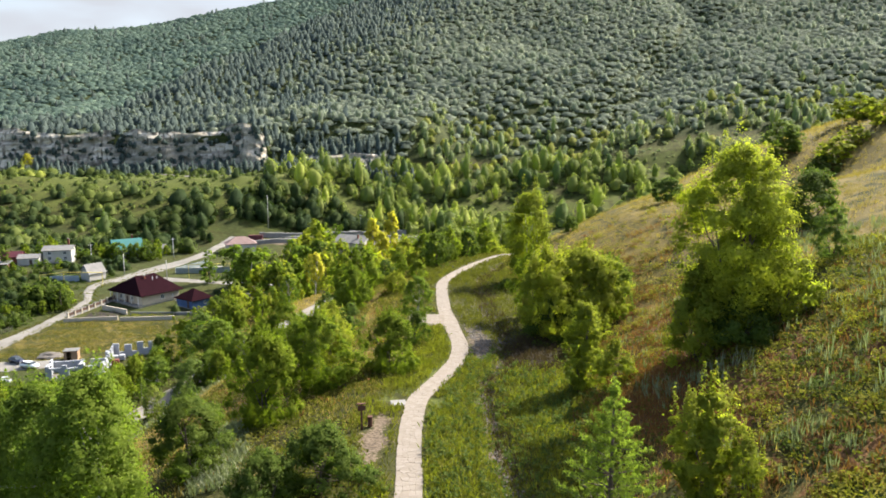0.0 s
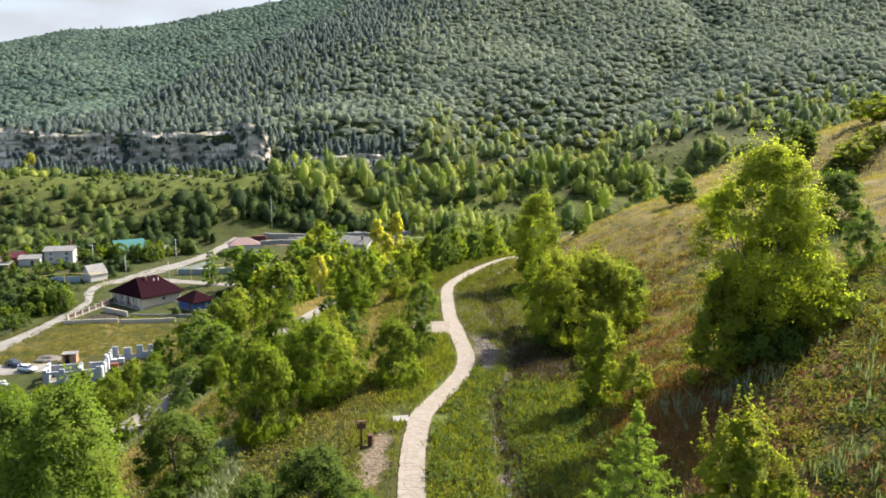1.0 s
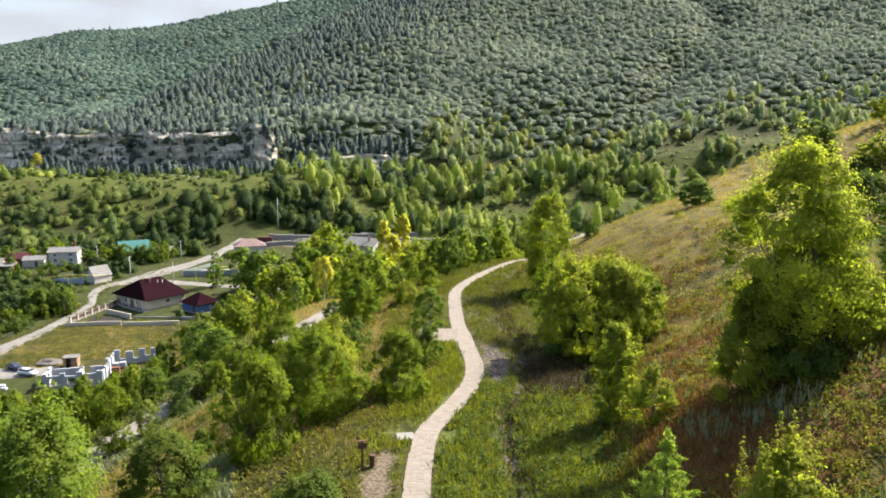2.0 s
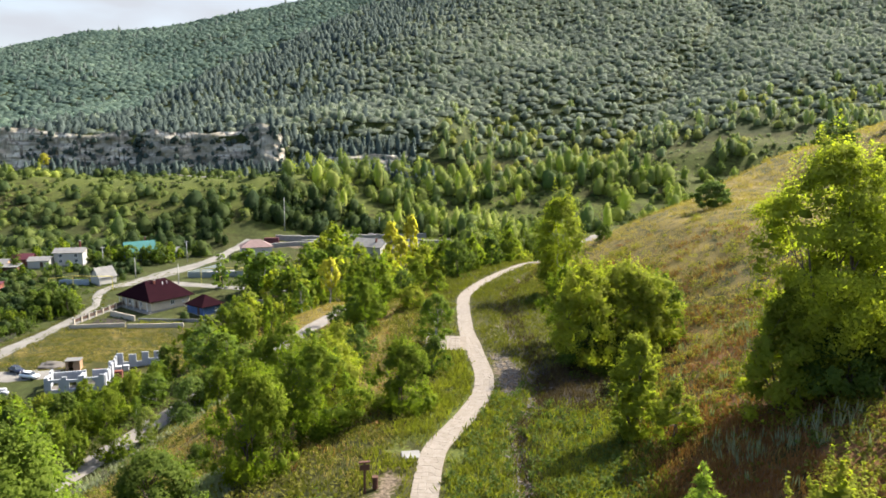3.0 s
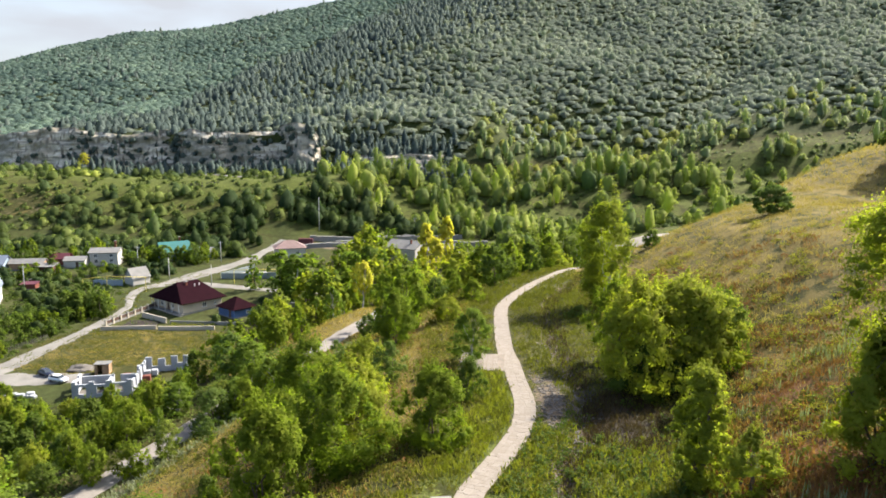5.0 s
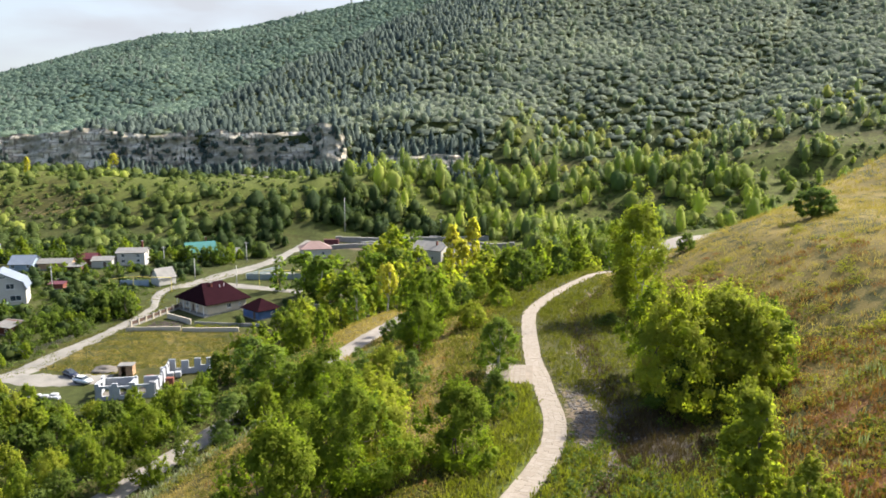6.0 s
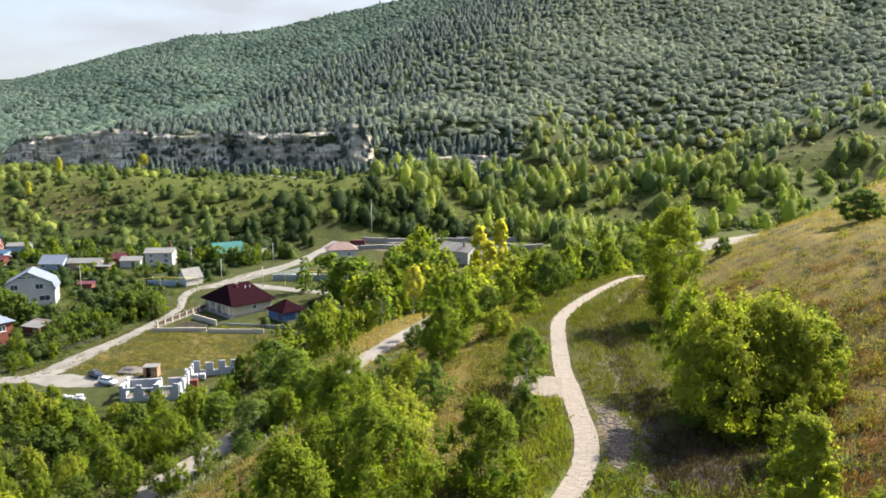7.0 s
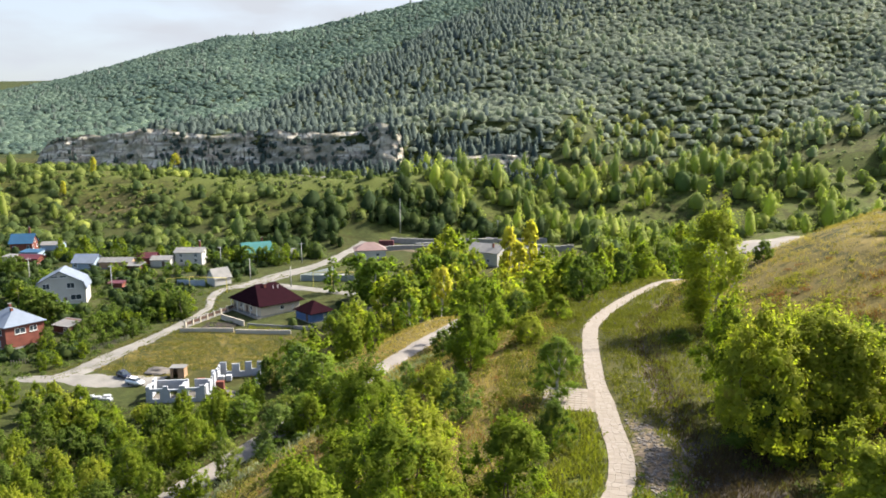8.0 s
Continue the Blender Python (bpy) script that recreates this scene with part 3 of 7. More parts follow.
def grown(level):
    """One set of tree shapes: small leaves for the near trees (0), fewer and larger ones farther off (1, 2)."""
    def k(clumps, leaves, size):
        return (int(clumps * (1, 0.9, 0.66, 0.46)[level]), int(leaves * (1.4, 0.55, 0.3, 0.18)[level]), size * (0.72, 1.2, 1.9, 2.8)[level])

    return dict(
        maple=[tree_meshes(11, "round", 8, 3.2, 0.05, *k(115, 64, 0.18), M["maple"], M["bark"], shoots=60, stems=2, reach=1.3), tree_meshes(12, "shrub", 7, 3.0, 0.01, *k(115, 60, 0.18), M["maple"], M["bark"], shoots=64, stems=3, reach=1.4),
               tree_meshes(13, "oval", 8, 2.8, 0.02, *k(105, 60, 0.18), M["maple"], M["bark"], shoots=56, stems=3, reach=1.4)],
        gold=[tree_meshes(21, "round", 7, 3.1, 0.02, *k(115, 60, 0.18), M["maple_gold"], M["bark"], shoots=66, stems=3, reach=1.3), tree_meshes(22, "oval", 6, 2.0, 0.01, *k(74, 48, 0.16), M["maple_gold"], M["bark"], shoots=44, stems=3, reach=1.4)],
        elm=[tree_meshes(31, "round", 8, 3.4, 0.03, *k(120, 60, 0.18), M["elm"], M["bark"], shoots=24), tree_meshes(32, "shrub", 6, 3.2, 0.01, *k(110, 60, 0.17), M["elm"], M["bark"], shoots=24, stems=3)],
        birch=[tree_meshes(41, "oval", 12, 2.9, 0.12, *k(130, 56, 0.18), M["birch"], M["birch_bark"], droop=0.6), tree_meshes(42, "column", 11, 2.2, 0.10, *k(115, 52, 0.18), M["birch"], M["birch_bark"], droop=0.5)],
        willow=[tree_meshes(51, "oval", 9, 3.0, 0.10, *k(100, 60, 0.16), M["willow"], M["bark"], droop=0.4, stems=2)],
        yellow=[tree_meshes(61, "column", 12, 2.4, 0.10, 110, 26, 0.42, M["pale_yellow"], M["birch_bark"], droop=0.3, heavy=0.3), tree_meshes(62, "oval", 12, 2.6, 0.42, 70, 26, 0.36, M["yellow"], M["birch_bark"], heavy=0.3)],
        birch_gold=[tree_meshes(45, "oval", 12, 3.2, 0.06, *k(130, 56, 0.18), M["birch_gold"], M["birch_bark"], droop=0.4)],
        far=[tree_meshes(71, "round", 10, 4.2, 0.05, *k(100, 58, 0.22), M["birch"], M["bark"]), tree_meshes(72, "column", 12, 3.0, 0.05, *k(100, 58, 0.2), M["birch"], M["bark"]),
             tree_meshes(73, "oval", 10, 3.6, 0.05, *k(100, 58, 0.22), M["maple"], M["bark"], shoots=6), tree_meshes(74, "round", 9, 4.0, 0.03, *k(100, 58, 0.22), M["elm"], M["bark"])],
    )


LEVELS = [grown(0), grown(1), grown(2), grown(3)]
SAY = dict(
    maple=("maple", "leafy young maple with bright green upright shoots", "tree"), gold=("maple_bush", "bushy maple turning yellow-green, its leaf colour brightened as if sunlit", "bush"),
    elm=("elm", "dense dark green elm on the grassy bank", "tree"), birch_gold=("birch", "light yellow-green birch on the valley floor", "tree"), birch=("birch", "tall birch with drooping light green twigs", "tree"),
    willow=("willow", "grey-green willow bush on the slope", "bush"), yellow=("aspen", "slender aspen in full yellow autumn leaf", "tree"),
    far=("broadleaf_tree", "broadleaf tree or bush in the valley", "tree"),
)
SIZE = dict(birch_gold=(12,), maple=(8, 7, 8), gold=(7, 6), elm=(8, 6), birch=(12, 11), willow=(9,), yellow=(12, 12), far=(10, 12, 10, 9))
WIDE = dict(birch_gold=(3.2,), maple=(3.2, 3.0, 2.8), gold=(3.1, 2.0), elm=(3.4, 3.2), birch=(2.9, 2.2), willow=(3.0,), yellow=(2.4, 2.6), far=(4.2, 3.0, 3.6, 4.0))
trng = np.random.default_rng(5)
STOOD = []


def tree(kind, x, y, height, radius=None, k=None):
    far_off = math.hypot(x, y - 20)
    V = LEVELS[0 if far_off < 80 else 1 if far_off < 116 else 2 if far_off < 190 else 3]
    k = int(trng.integers(len(V[kind]))) if k is None else k
    sc = height / SIZE[kind][k]
    wide = 1.0 if radius is None else radius / (WIDE[kind][k] * sc)
    name, label, cat = SAY[kind]
    STOOD.append((x, y))
    return plant(name, V[kind][k], x, y, sc, trng.uniform(0, 6.28), label, cat, wide)


# the large tree on the hillside: a double crown, backlight put into its leaf colour
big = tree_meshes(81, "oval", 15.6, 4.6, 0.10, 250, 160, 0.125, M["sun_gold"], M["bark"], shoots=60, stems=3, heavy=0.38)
plant("poplar", big, 23.0, 55.2, 1.0, 0.6, "large leafy hillside tree, leaf colour brightened to glow against the sun", "tree")
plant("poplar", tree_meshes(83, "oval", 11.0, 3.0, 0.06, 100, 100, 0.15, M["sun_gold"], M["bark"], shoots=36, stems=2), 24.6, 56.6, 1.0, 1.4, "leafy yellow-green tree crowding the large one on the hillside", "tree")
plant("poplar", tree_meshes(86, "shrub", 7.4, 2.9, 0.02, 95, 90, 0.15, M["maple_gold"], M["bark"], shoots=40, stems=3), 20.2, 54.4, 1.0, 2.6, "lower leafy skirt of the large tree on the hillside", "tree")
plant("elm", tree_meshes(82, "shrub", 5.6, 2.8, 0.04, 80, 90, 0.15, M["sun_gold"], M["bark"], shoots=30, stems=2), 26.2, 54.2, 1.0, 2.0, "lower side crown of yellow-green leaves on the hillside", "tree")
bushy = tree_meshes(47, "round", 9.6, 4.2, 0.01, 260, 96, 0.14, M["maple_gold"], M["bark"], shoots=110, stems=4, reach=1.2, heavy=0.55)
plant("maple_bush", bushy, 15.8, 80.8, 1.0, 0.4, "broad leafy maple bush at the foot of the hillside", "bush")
# dark bush added to stand in for the shade below the large crown
plant("elm", tree_meshes(84, "shrub", 4.2, 2.6, 0.03, 90, 80, 0.14, M["elm"], M["bark"], shoots=10, stems=3), 23.2, 52.6, 1.0, 0.8, "dark elm undergrowth standing in for the shade below the large tree", "bush")
STOOD += [(23.0, 55.2), (24.6, 56.6), (26.2, 54.2), (15.8, 80.8)]

for kind, x, y, h, r, k in (
    # beside the footpath, uphill
    ("gold", 11.4, 78.0, 9.6, 3.6, 0), ("maple", 10.6, 86.5, 8.2, 2.2, 2), ("elm", 12.8, 77.4, 4.6, 3.2, 1),
    ("gold", 14.3, 56.5, 4.0, 1.7, 1), ("gold", 15.2, 71.5, 4.6, 1.7, 1),
    ("gold", 16.0, 34.0, 3.4, 1.1, 1), ("elm", 9.4, 107.5, 1.7, 1.4, 1), ("elm", 23.6, 137.0, 2.8, 1.8, 1),
    ("elm", 42.0, 82.5, 6.4, 4.2, 1), ("elm", 68.5, 151.5, 7.6, 4.0, 0), ("gold", 72.5, 137.0, 4.4, 3.6, 0), ("elm", 69.0, 135.0, 3.8, 3.4, 1), ("gold", 77.0, 139.0, 3.6, 2.6, 1), ("elm", -112.8, 207.6, 7.4, 3.2, 0), ("elm", -115.5, 209.5, 6.6, 3.0, 1), ("maple", -114.0, 211.5, 6.0, 2.6, 0), ("elm", -118.5, 206.5, 4.6, 3.0, 1), ("willow", 34.0, 62.0, 4.8, 1.6, 0), ("maple", 19.4, 83.0, 7.2, 3.2, 1), ("gold", 88.0, 160.0, 5.5, 4.6, 0), ("willow", 70.0, 152.0, 5.8, 3.6, 0), ("gold", 84.0, 143.0, 4.6, 3.0, 0),
    # near side, down the bank
    ("elm", -7.4, 41.5, 4.4, 3.0, 1), ("elm", -10.4, 39.0, 4.2, 2.4, 1), ("elm", -18.6, 50.4, 6.2, 3.1, 0), ("maple", -14.6, 57.0, 7.6, 2.8, 1),
    ("maple", -11.1, 61.6, 7.4, 3.0, 0), ("gold", -11.4, 68.6, 6.6, 3.3, 0), ("maple", -5.0, 65.6, 5.6, 2.5, 1), ("elm", -2.9, 74.8, 3.6, 1.4, 1), ("birch", -3.2, 84.6, 5.8, 1.9, 0), ("maple", -17.9, 72.5, 5.4, 2.6, 1),
    ("maple", -18.4, 82.0, 7.6, 3.0, 0), ("maple", -12.6, 104.5, 8.8, 3.3, 0), ("maple", -12.5, 97.0, 6.6, 2.5, 2), ("gold", -7.2, 104.5, 3.0, 1.9, 0), ("gold", -15.0, 142.0, 9.0, 4.3, 0), ("gold", -9.0, 152.0, 8.0, 4.4, 0), ("maple", -4.6, 118.5, 3.0, 1.8, 1),
    ("elm", -1.8, 135.0, 6.6, 2.8, 0), ("maple", 0.6, 146.0, 6.6, 2.6, 0), ("maple", -4.0, 150.0, 7.2, 3.2, 2), ("elm", 4.4, 156.0, 6.0, 2.6, 1), ("maple", 8.6, 168.0, 6.6, 2.4, 2),
    # round the lower road
    ("birch", -35.5, 121.0, 6.6, 2.6, 0), ("birch", -39.6, 117.5, 6.0, 2.4, 0), ("maple", -38.6, 122.5, 6.4, 2.6, 0), ("willow", -42.2, 110.5, 3.4, 1.8, 0), ("willow", -36.0, 127.5, 3.4, 2.2, 0), ("maple", -37.5, 115.0, 5.4, 2.2, 1), ("gold", -36.0, 124.0, 4.6, 2.2, 0),
    ("maple", -58.5, 166.0, 11.6, 5.4, 0), ("elm", -66.8, 164.0, 6.4, 2.8, 1), ("birch", -41.0, 127.5, 8.4, 3.6, 0), ("willow", -44.5, 128.4, 9.4, 3.2, 0), ("maple", -40.2, 152.5, 7.2, 1.7, 2), ("birch", -48.9, 117.7, 5.2, 2.6, 1), ("willow", -41.0, 113.0, 6.2, 3.0, 0),
    ("maple", -50.6, 97.6, 4.8, 1.9, 2), ("maple", -25.5, 98.0, 6.0, 2.8, 1), ("maple", -22.0, 158.0, 9.0, 3.8, 0),
    ("elm", -51.5, 217.0, 12.6, 6.0, 0), ("maple", -50.0, 212.0, 12.0, 5.6, 0), ("birch", -68.0, 229.0, 16.0, 5.0, 0), ("birch", -62.5, 228.0, 15.2, 4.4, 0), ("elm", -65.0, 231.0, 13.0, 4.6, 0), ("maple", -65.0, 197.0, 6.0, 2.2, 2),
    ("yellow", -28.0, 268.0, 18.0, 3.0, 0), ("yellow", -21.5, 277.0, 19.0, 2.7, 0), ("yellow", -24.0, 263.0, 14.0, 2.4, 0), ("yellow", -38.3, 206.6, 15.6, 2.6, 1), ("yellow", -232.0, 404.0, 11.6, 2.3, 1), ("yellow", -262.0, 374.0, 9.0, 1.5, 0), ("yellow", -258.0, 345.0, 7.0, 1.4, 0), ("maple", -76.0, 146.5, 4.4, 2.6, 1), ("maple", -70.5, 148.5, 4.8, 2.4, 0), ("gold", -82.0, 143.0, 3.0, 2.2, 0), ("birch_gold", -44.0, 104.0, 5.6, 1.8, 0), ("maple", -46.6, 99.5, 4.4, 2.0, 0), ("birch_gold", -41.6, 117.0, 6.0, 1.9, 0),
):
    tree(kind, x, y, h, r, k)


ball = tree_meshes(85, "round", 4.6, 2.5, 0.0, 130, 64, 0.15, M["willow"], M["bark"], stems=3, heavy=0.7)
plant("elm", ball, 38.0, 124.5, 0.9, 0.5, "dense rounded grey-green elm bush on the grassy crest", "bush")
STOOD.append((38.0, 124.5))
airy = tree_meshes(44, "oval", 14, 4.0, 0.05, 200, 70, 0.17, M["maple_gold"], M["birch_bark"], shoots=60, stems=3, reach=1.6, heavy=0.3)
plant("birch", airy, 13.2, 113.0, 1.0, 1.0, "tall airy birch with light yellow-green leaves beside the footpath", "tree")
STOOD.append((13.2, 113.0))


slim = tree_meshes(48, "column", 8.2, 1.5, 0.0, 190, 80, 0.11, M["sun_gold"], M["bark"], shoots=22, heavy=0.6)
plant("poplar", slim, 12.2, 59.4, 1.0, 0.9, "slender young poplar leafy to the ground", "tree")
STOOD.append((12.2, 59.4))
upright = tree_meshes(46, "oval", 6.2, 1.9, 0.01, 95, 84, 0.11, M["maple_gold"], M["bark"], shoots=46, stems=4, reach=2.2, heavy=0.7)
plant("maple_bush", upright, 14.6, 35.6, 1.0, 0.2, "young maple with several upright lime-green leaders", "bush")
STOOD.append((14.6, 35.6))


# the birches nearest to the camera
close = tree_meshes(43, "oval", 12, 3.5, 0.03, 230, 110, 0.13, M["birch"], M["birch_bark"], droop=0.5, shoots=30, heavy=0.4)
for x, y, sc, turn in ((-21.8, 42.0, 1.04, 0.4), (-27.0, 45.5, 1.08, 2.2), (-33.0, 52.0, 1.0, 4.0)):
    plant("birch", close, x, y, sc, turn, "tall dense birch with drooping green twigs on the bank", "tree")
    STOOD.append((x, y))


# pine with whorled limbs and needle tufts
def pine_meshes(seed, height, radius):
    rng = np.random.default_rng(seed)
    bm = bmesh.new()
    stem = tube(bm, [(0, 0, -0.2), (0.04, 0.02, height * 0.5), (0, 0, height * 0.98)], [0.16, 0.1, 0.02], 8)
    cen, nor = [], []
    levels = 11
    for i in range(levels):
        f = i / (levels - 1)
        z0 = height * (0.08 + 0.86 * f)
        reach = radius * (1 - f) ** 0.9 + 0.2
        n = 8 if i < 9 else 5
        for k in range(n):
            a = 2 * math.pi * (k + rng.uniform(-0.2, 0.2)) / n + i * 0.7
            r = reach * rng.uniform(0.75, 1.1)
            end = Vector((r * math.cos(a), r * math.sin(a), z0 + 0.32 * r))
            limb = tube(bm, [(0, 0, z0), Vector((0, 0, z0)).lerp(end, 0.55) + Vector((0, 0, -0.06 * r)), end], [0.045, 0.03, 0.012], 5)
            join_on(bm, limb[0], stem)
            tufts_on = int(5 + 7 * r / radius)
            for u in np.linspace(0.32, 1.04, tufts_on):             # needle tufts along the limb and its side twigs
                m = 16
                twig = rng.normal(size=3) * np.array([1, 1, 0.3]) * 0.13 * reach * (1.15 - u)
                at = np.array((end * float(u))[:])
                at[2] = z0 + (end.z - z0) * u
                cen.append(at + twig + rng.normal(size=(m, 3)) * 0.085)
                nor.append(rng.normal(size=(m, 3)) + np.array([0, 0, 0.5]))
    m = 160
    cen.append(np.column_stack([rng.normal(size=(m, 2)) * 0.12, height * rng.uniform(0.88, 1.03, m)]))
    nor.append(rng.normal(size=(m, 3)))
    cen, nor = np.concatenate(cen), np.concatenate(nor)
    return bm_mesh("trunk", bm, M["bark"], True), mesh_np("crown", blades(cen, nor, 0.055, rng, 5.0), quad_faces(len(cen)), M["pine"])


plant("pine", pine_meshes(91, 9.2, 3.3), 9.6, 36.2, 1.0, 0.3, "young pine with whorled branches and fresh green needles", "tree")


def free(x, y, gap):
    return all((x - a) ** 2 + (y - b) ** 2 > gap * gap for a, b in STOOD)


def scatter(count, box, kinds, tall, gap, keep):
    """Trees strewn over a box of ground, no nearer to one another than gap, where keep(x, y) allows."""
    made = 0
    for _ in range(count * 8):
        x, y = trng.uniform(box[0], box[1]), trng.uniform(box[2], box[3])
        if keep(x, y) and free(x, y, gap):
            tree(kinds[int(trng.integers(len(kinds)))], x, y, trng.uniform(*tall))
            made += 1
            if made == count:
                break


# overgrown ground between the lower road and the building plot
scatter(125, (-104, -48, 74, 150), ("maple", "maple", "elm", "birch", "maple", "gold"), (3.6, 6.4), 3.7, lambda x, y: x < road_x(y) - 3.4 and y < 141 and x + 98 < 1.2 * (150 - y) + 22)
scatter(55, (-140, -88, 92, 150), ("maple", "elm", "maple", "gold", "maple"), (3.0, 5.2), 3.9, lambda x, y: x < -98 + 0.5 * (150 - y) and y < 147)
# the bank between the lower road and the footpath
scatter(34, (-40, -8, 56, 165), ("maple", "gold", "elm", "willow", "maple"), (2.4, 5.0), 5.5, lambda x, y: road_x(y) + 6 < x < way_x(y) - 9 and not (y > 112 and x < -22) and not (56 < y < 98 and x < -22))
# valley floor behind the terrace
scatter(130, (-60, 70, 176, 330), ("far", "birch", "gold", "gold", "maple", "birch_gold"), (7, 12), 6.4, lambda x, y: not (-45 < x < 2 and 285 < y < 330) and not (36 < x < 94 and 270 < y < 330) and y > 180 + 0.3 * max(x, 0) and not (222 < y < 292 and abs(x + 0.135 * y - 3) < 5.5))


# ---- village hedges and garden trees ----
def lane_x(y):
    """Middle of the village road, in plan."""
    return np.interp(y, [159, 178, 200, 217, 229, 238, 251, 265, 280, 300], [-116, -112.3, -110.2, -110.4, -115.6, -116.6, -110, -105.4, -99.5, -97])


def hedge(pts, n, kinds, tall, spread):
    """Bushes strewn along a line."""
    line = spline(pts, 1.0)
    for _ in range(n):
        q = line[int(trng.integers(len(line)))] + trng.normal(size=2) * spread
        if free(q[0], q[1], 1.6) and (q[0] + 132) ** 2 + (q[1] - 185.5) ** 2 > 20 and abs(q[0] - lane_x(q[1])) > 5.2:
            tree(kinds[int(trng.integers(len(kinds)))], float(q[0]), float(q[1]), trng.uniform(*tall))


hedge([(-121, 166), (-119, 178), (-118, 190), (-119, 203)], 48, ("far", "elm", "maple"), (2.2, 4.2), 2.6)
hedge([(-131, 176), (-130, 190), (-128, 200)], 40, ("far", "elm", "elm"), (2.6, 4.6), 2.6)
hedge([(-120.5, 212), (-118.5, 206)], 6, ("elm", "far"), (6.0, 8.5), 1.2)
hedge([(-150, 196), (-143, 196)], 5, ("elm",), (6.5, 9.5), 1.6)
hedge([(-165, 206), (-163, 214)], 4, ("far", "maple"), (6.0, 9.0), 1.6)
hedge([(-172, 240), (-150, 246), (-136, 252)], 16, ("far", "elm", "maple"), (2.5, 5.0), 3.5)
hedge([(-140, 276), (-128, 277), (-112, 280), (-104, 292)], 20, ("far", "elm", "maple"), (3.5, 7.5), 2.2)
hedge([(-200, 268), (-190, 262), (-170, 266), (-150, 278)], 22, ("far", "maple"), (4.0, 8.0), 4.0)
hedge([(-235, 260), (-215, 248), (-195, 244)], 18, ("far", "elm"), (3.5, 7.0), 4.0)
hedge([(-66, 206), (-66, 216), (-62, 222)], 7, ("elm", "maple"), (3.0, 6.0), 2.0)
hedge([(-74, 240), (-62, 246), (-52, 250), (-40, 256)], 18, ("far", "birch", "far"), (9.0, 14.0), 4.0)
hedge([(-120, 152), (-108, 148), (-96, 144)], 16, ("elm", "maple"), (2.0, 3.6), 3.0)

# ---- woods too far to count ----
def wood(name, pts, tall, radius, leaves, size, material, label, shape, seed, vary=0.16, mean=0.5, sides=7, rings=6, inner=0.76, lift=0.0, shift=0.0, even=0.0, calm=0.0):
    """Many small crowns as one mesh: each a lumpy rounded or pointed crown roughened with leaf tufts."""
    rng = np.random.default_rng(seed)
    n = len(pts)
    big = mix(rng.uniform(0.55, 1.35, n), 1.0, even)
    h = tall * big * mix(rng.uniform(0.85, 1.2, n), 1.0, max(even, 0.0))
    r = radius * big ** 0.8 * rng.uniform(0.8, 1.2, n)
    turn1, turn2, turn3 = rng.uniform(0, 6.28, (3, n, 1))

    def surface(a, s):
        """Points of the crowns' skin at heading a and height s from 0 to 1, with the outward direction."""
        lump = 1 + 0.20 * np.sin(2 * a + turn1) + 0.16 * np.sin(3 * a + 5 * s + turn2) + 0.12 * np.sin(9 * s + a + turn3)
        if shape == "oval":
            prof = np.sin(np.pi * np.clip(0.10 + 0.88 * s, 0, 1)) ** 0.7
            rise = 1.5 * (s - 0.4)
        elif shape == "cap":                                       # leafy to the ground
            prof = np.sqrt(np.clip(1 - s * s, 0.0, 1))
            rise = 0.25 + 0.9 * s
        elif shape == "dome":
            prof = np.sqrt(np.clip(1 - (1.5 * s - 0.5) ** 2, 0.0, 1))
            rise = 0.9 * (1.5 * s - 0.5)
        else:
            prof = 0.04 + 0.96 * (1 - s) ** 0.55
            rise = 0.45 + 0.2 * s
        rad = prof * lump * r[:, None]
        z = h[:, None] * (0.04 + 0.96 * s) * (1 + 0.05 * np.sin(a + turn3))
        return rad, z, np.stack([np.cos(a) * (0.2 + prof), np.sin(a) * (0.2 + prof), rise + 0.05 * np.cos(a)], -1)

    a = rng.uniform(0, 2 * np.pi, (n, leaves))
    rad, z, nor = surface(a, 1 - rng.uniform(0, 1, (n, leaves)) ** (0.7 if shape == "cone" else 1.0) * 0.98)
    rad = rad * mix(rng.uniform(0.66, 1.12, rad.shape), inner + 0.06, 0.8 * calm)
    cen = np.stack([pts[:, 0][:, None] + rad * np.cos(a), pts[:, 1][:, None] + rad * np.sin(a), pts[:, 2][:, None] + z * 0.97], -1).reshape(-1, 3)
    quads = blades(cen, nor.reshape(-1, 3) + mix(0.7, 0.3, calm) * rng.normal(size=(n * leaves, 3)), size, rng, 1.2)
    a = np.tile(2 * np.pi * np.arange(sides) / sides, rings)[None] + turn1
    lev = np.repeat(1 - (1 - np.linspace(0.02, 1.0, rings)) ** 1.3, sides)[None] + np.zeros((n, 1))
    rad, z, core_nor = surface(a, lev)
    rad = rad * (0.74 if shape == "cone" else inner) * mix(rng.uniform(0.62, 1.3, rad.shape), 1.0, 0.7 * calm)
    core = np.stack([pts[:, 0][:, None] + rad * np.cos(a), pts[:, 1][:, None] + rad * np.sin(a), pts[:, 2][:, None] + z * 0.92 * mix(rng.uniform(0.9, 1.12, z.shape), 1.0, 0.6 * calm)], -1).reshape(-1, 3)
    ring = np.array([[p * sides + q, p * sides + (q + 1) % sides, (p + 1) * sides + (q + 1) % sides, (p + 1) * sides + q] for p in range(rings - 1) for q in range(sides)])
    core_faces = (ring[None] + (np.arange(n) * rings * sides)[:, None, None]).reshape(-1, 4)
    me = mesh_np(name, np.concatenate([core, quads]), np.concatenate([core_faces, quad_faces(n * leaves) + len(core)]), material, True)
    tuft_nor = nor.reshape(-1, 3) + 0.3 * rng.normal(size=(n * leaves, 3))
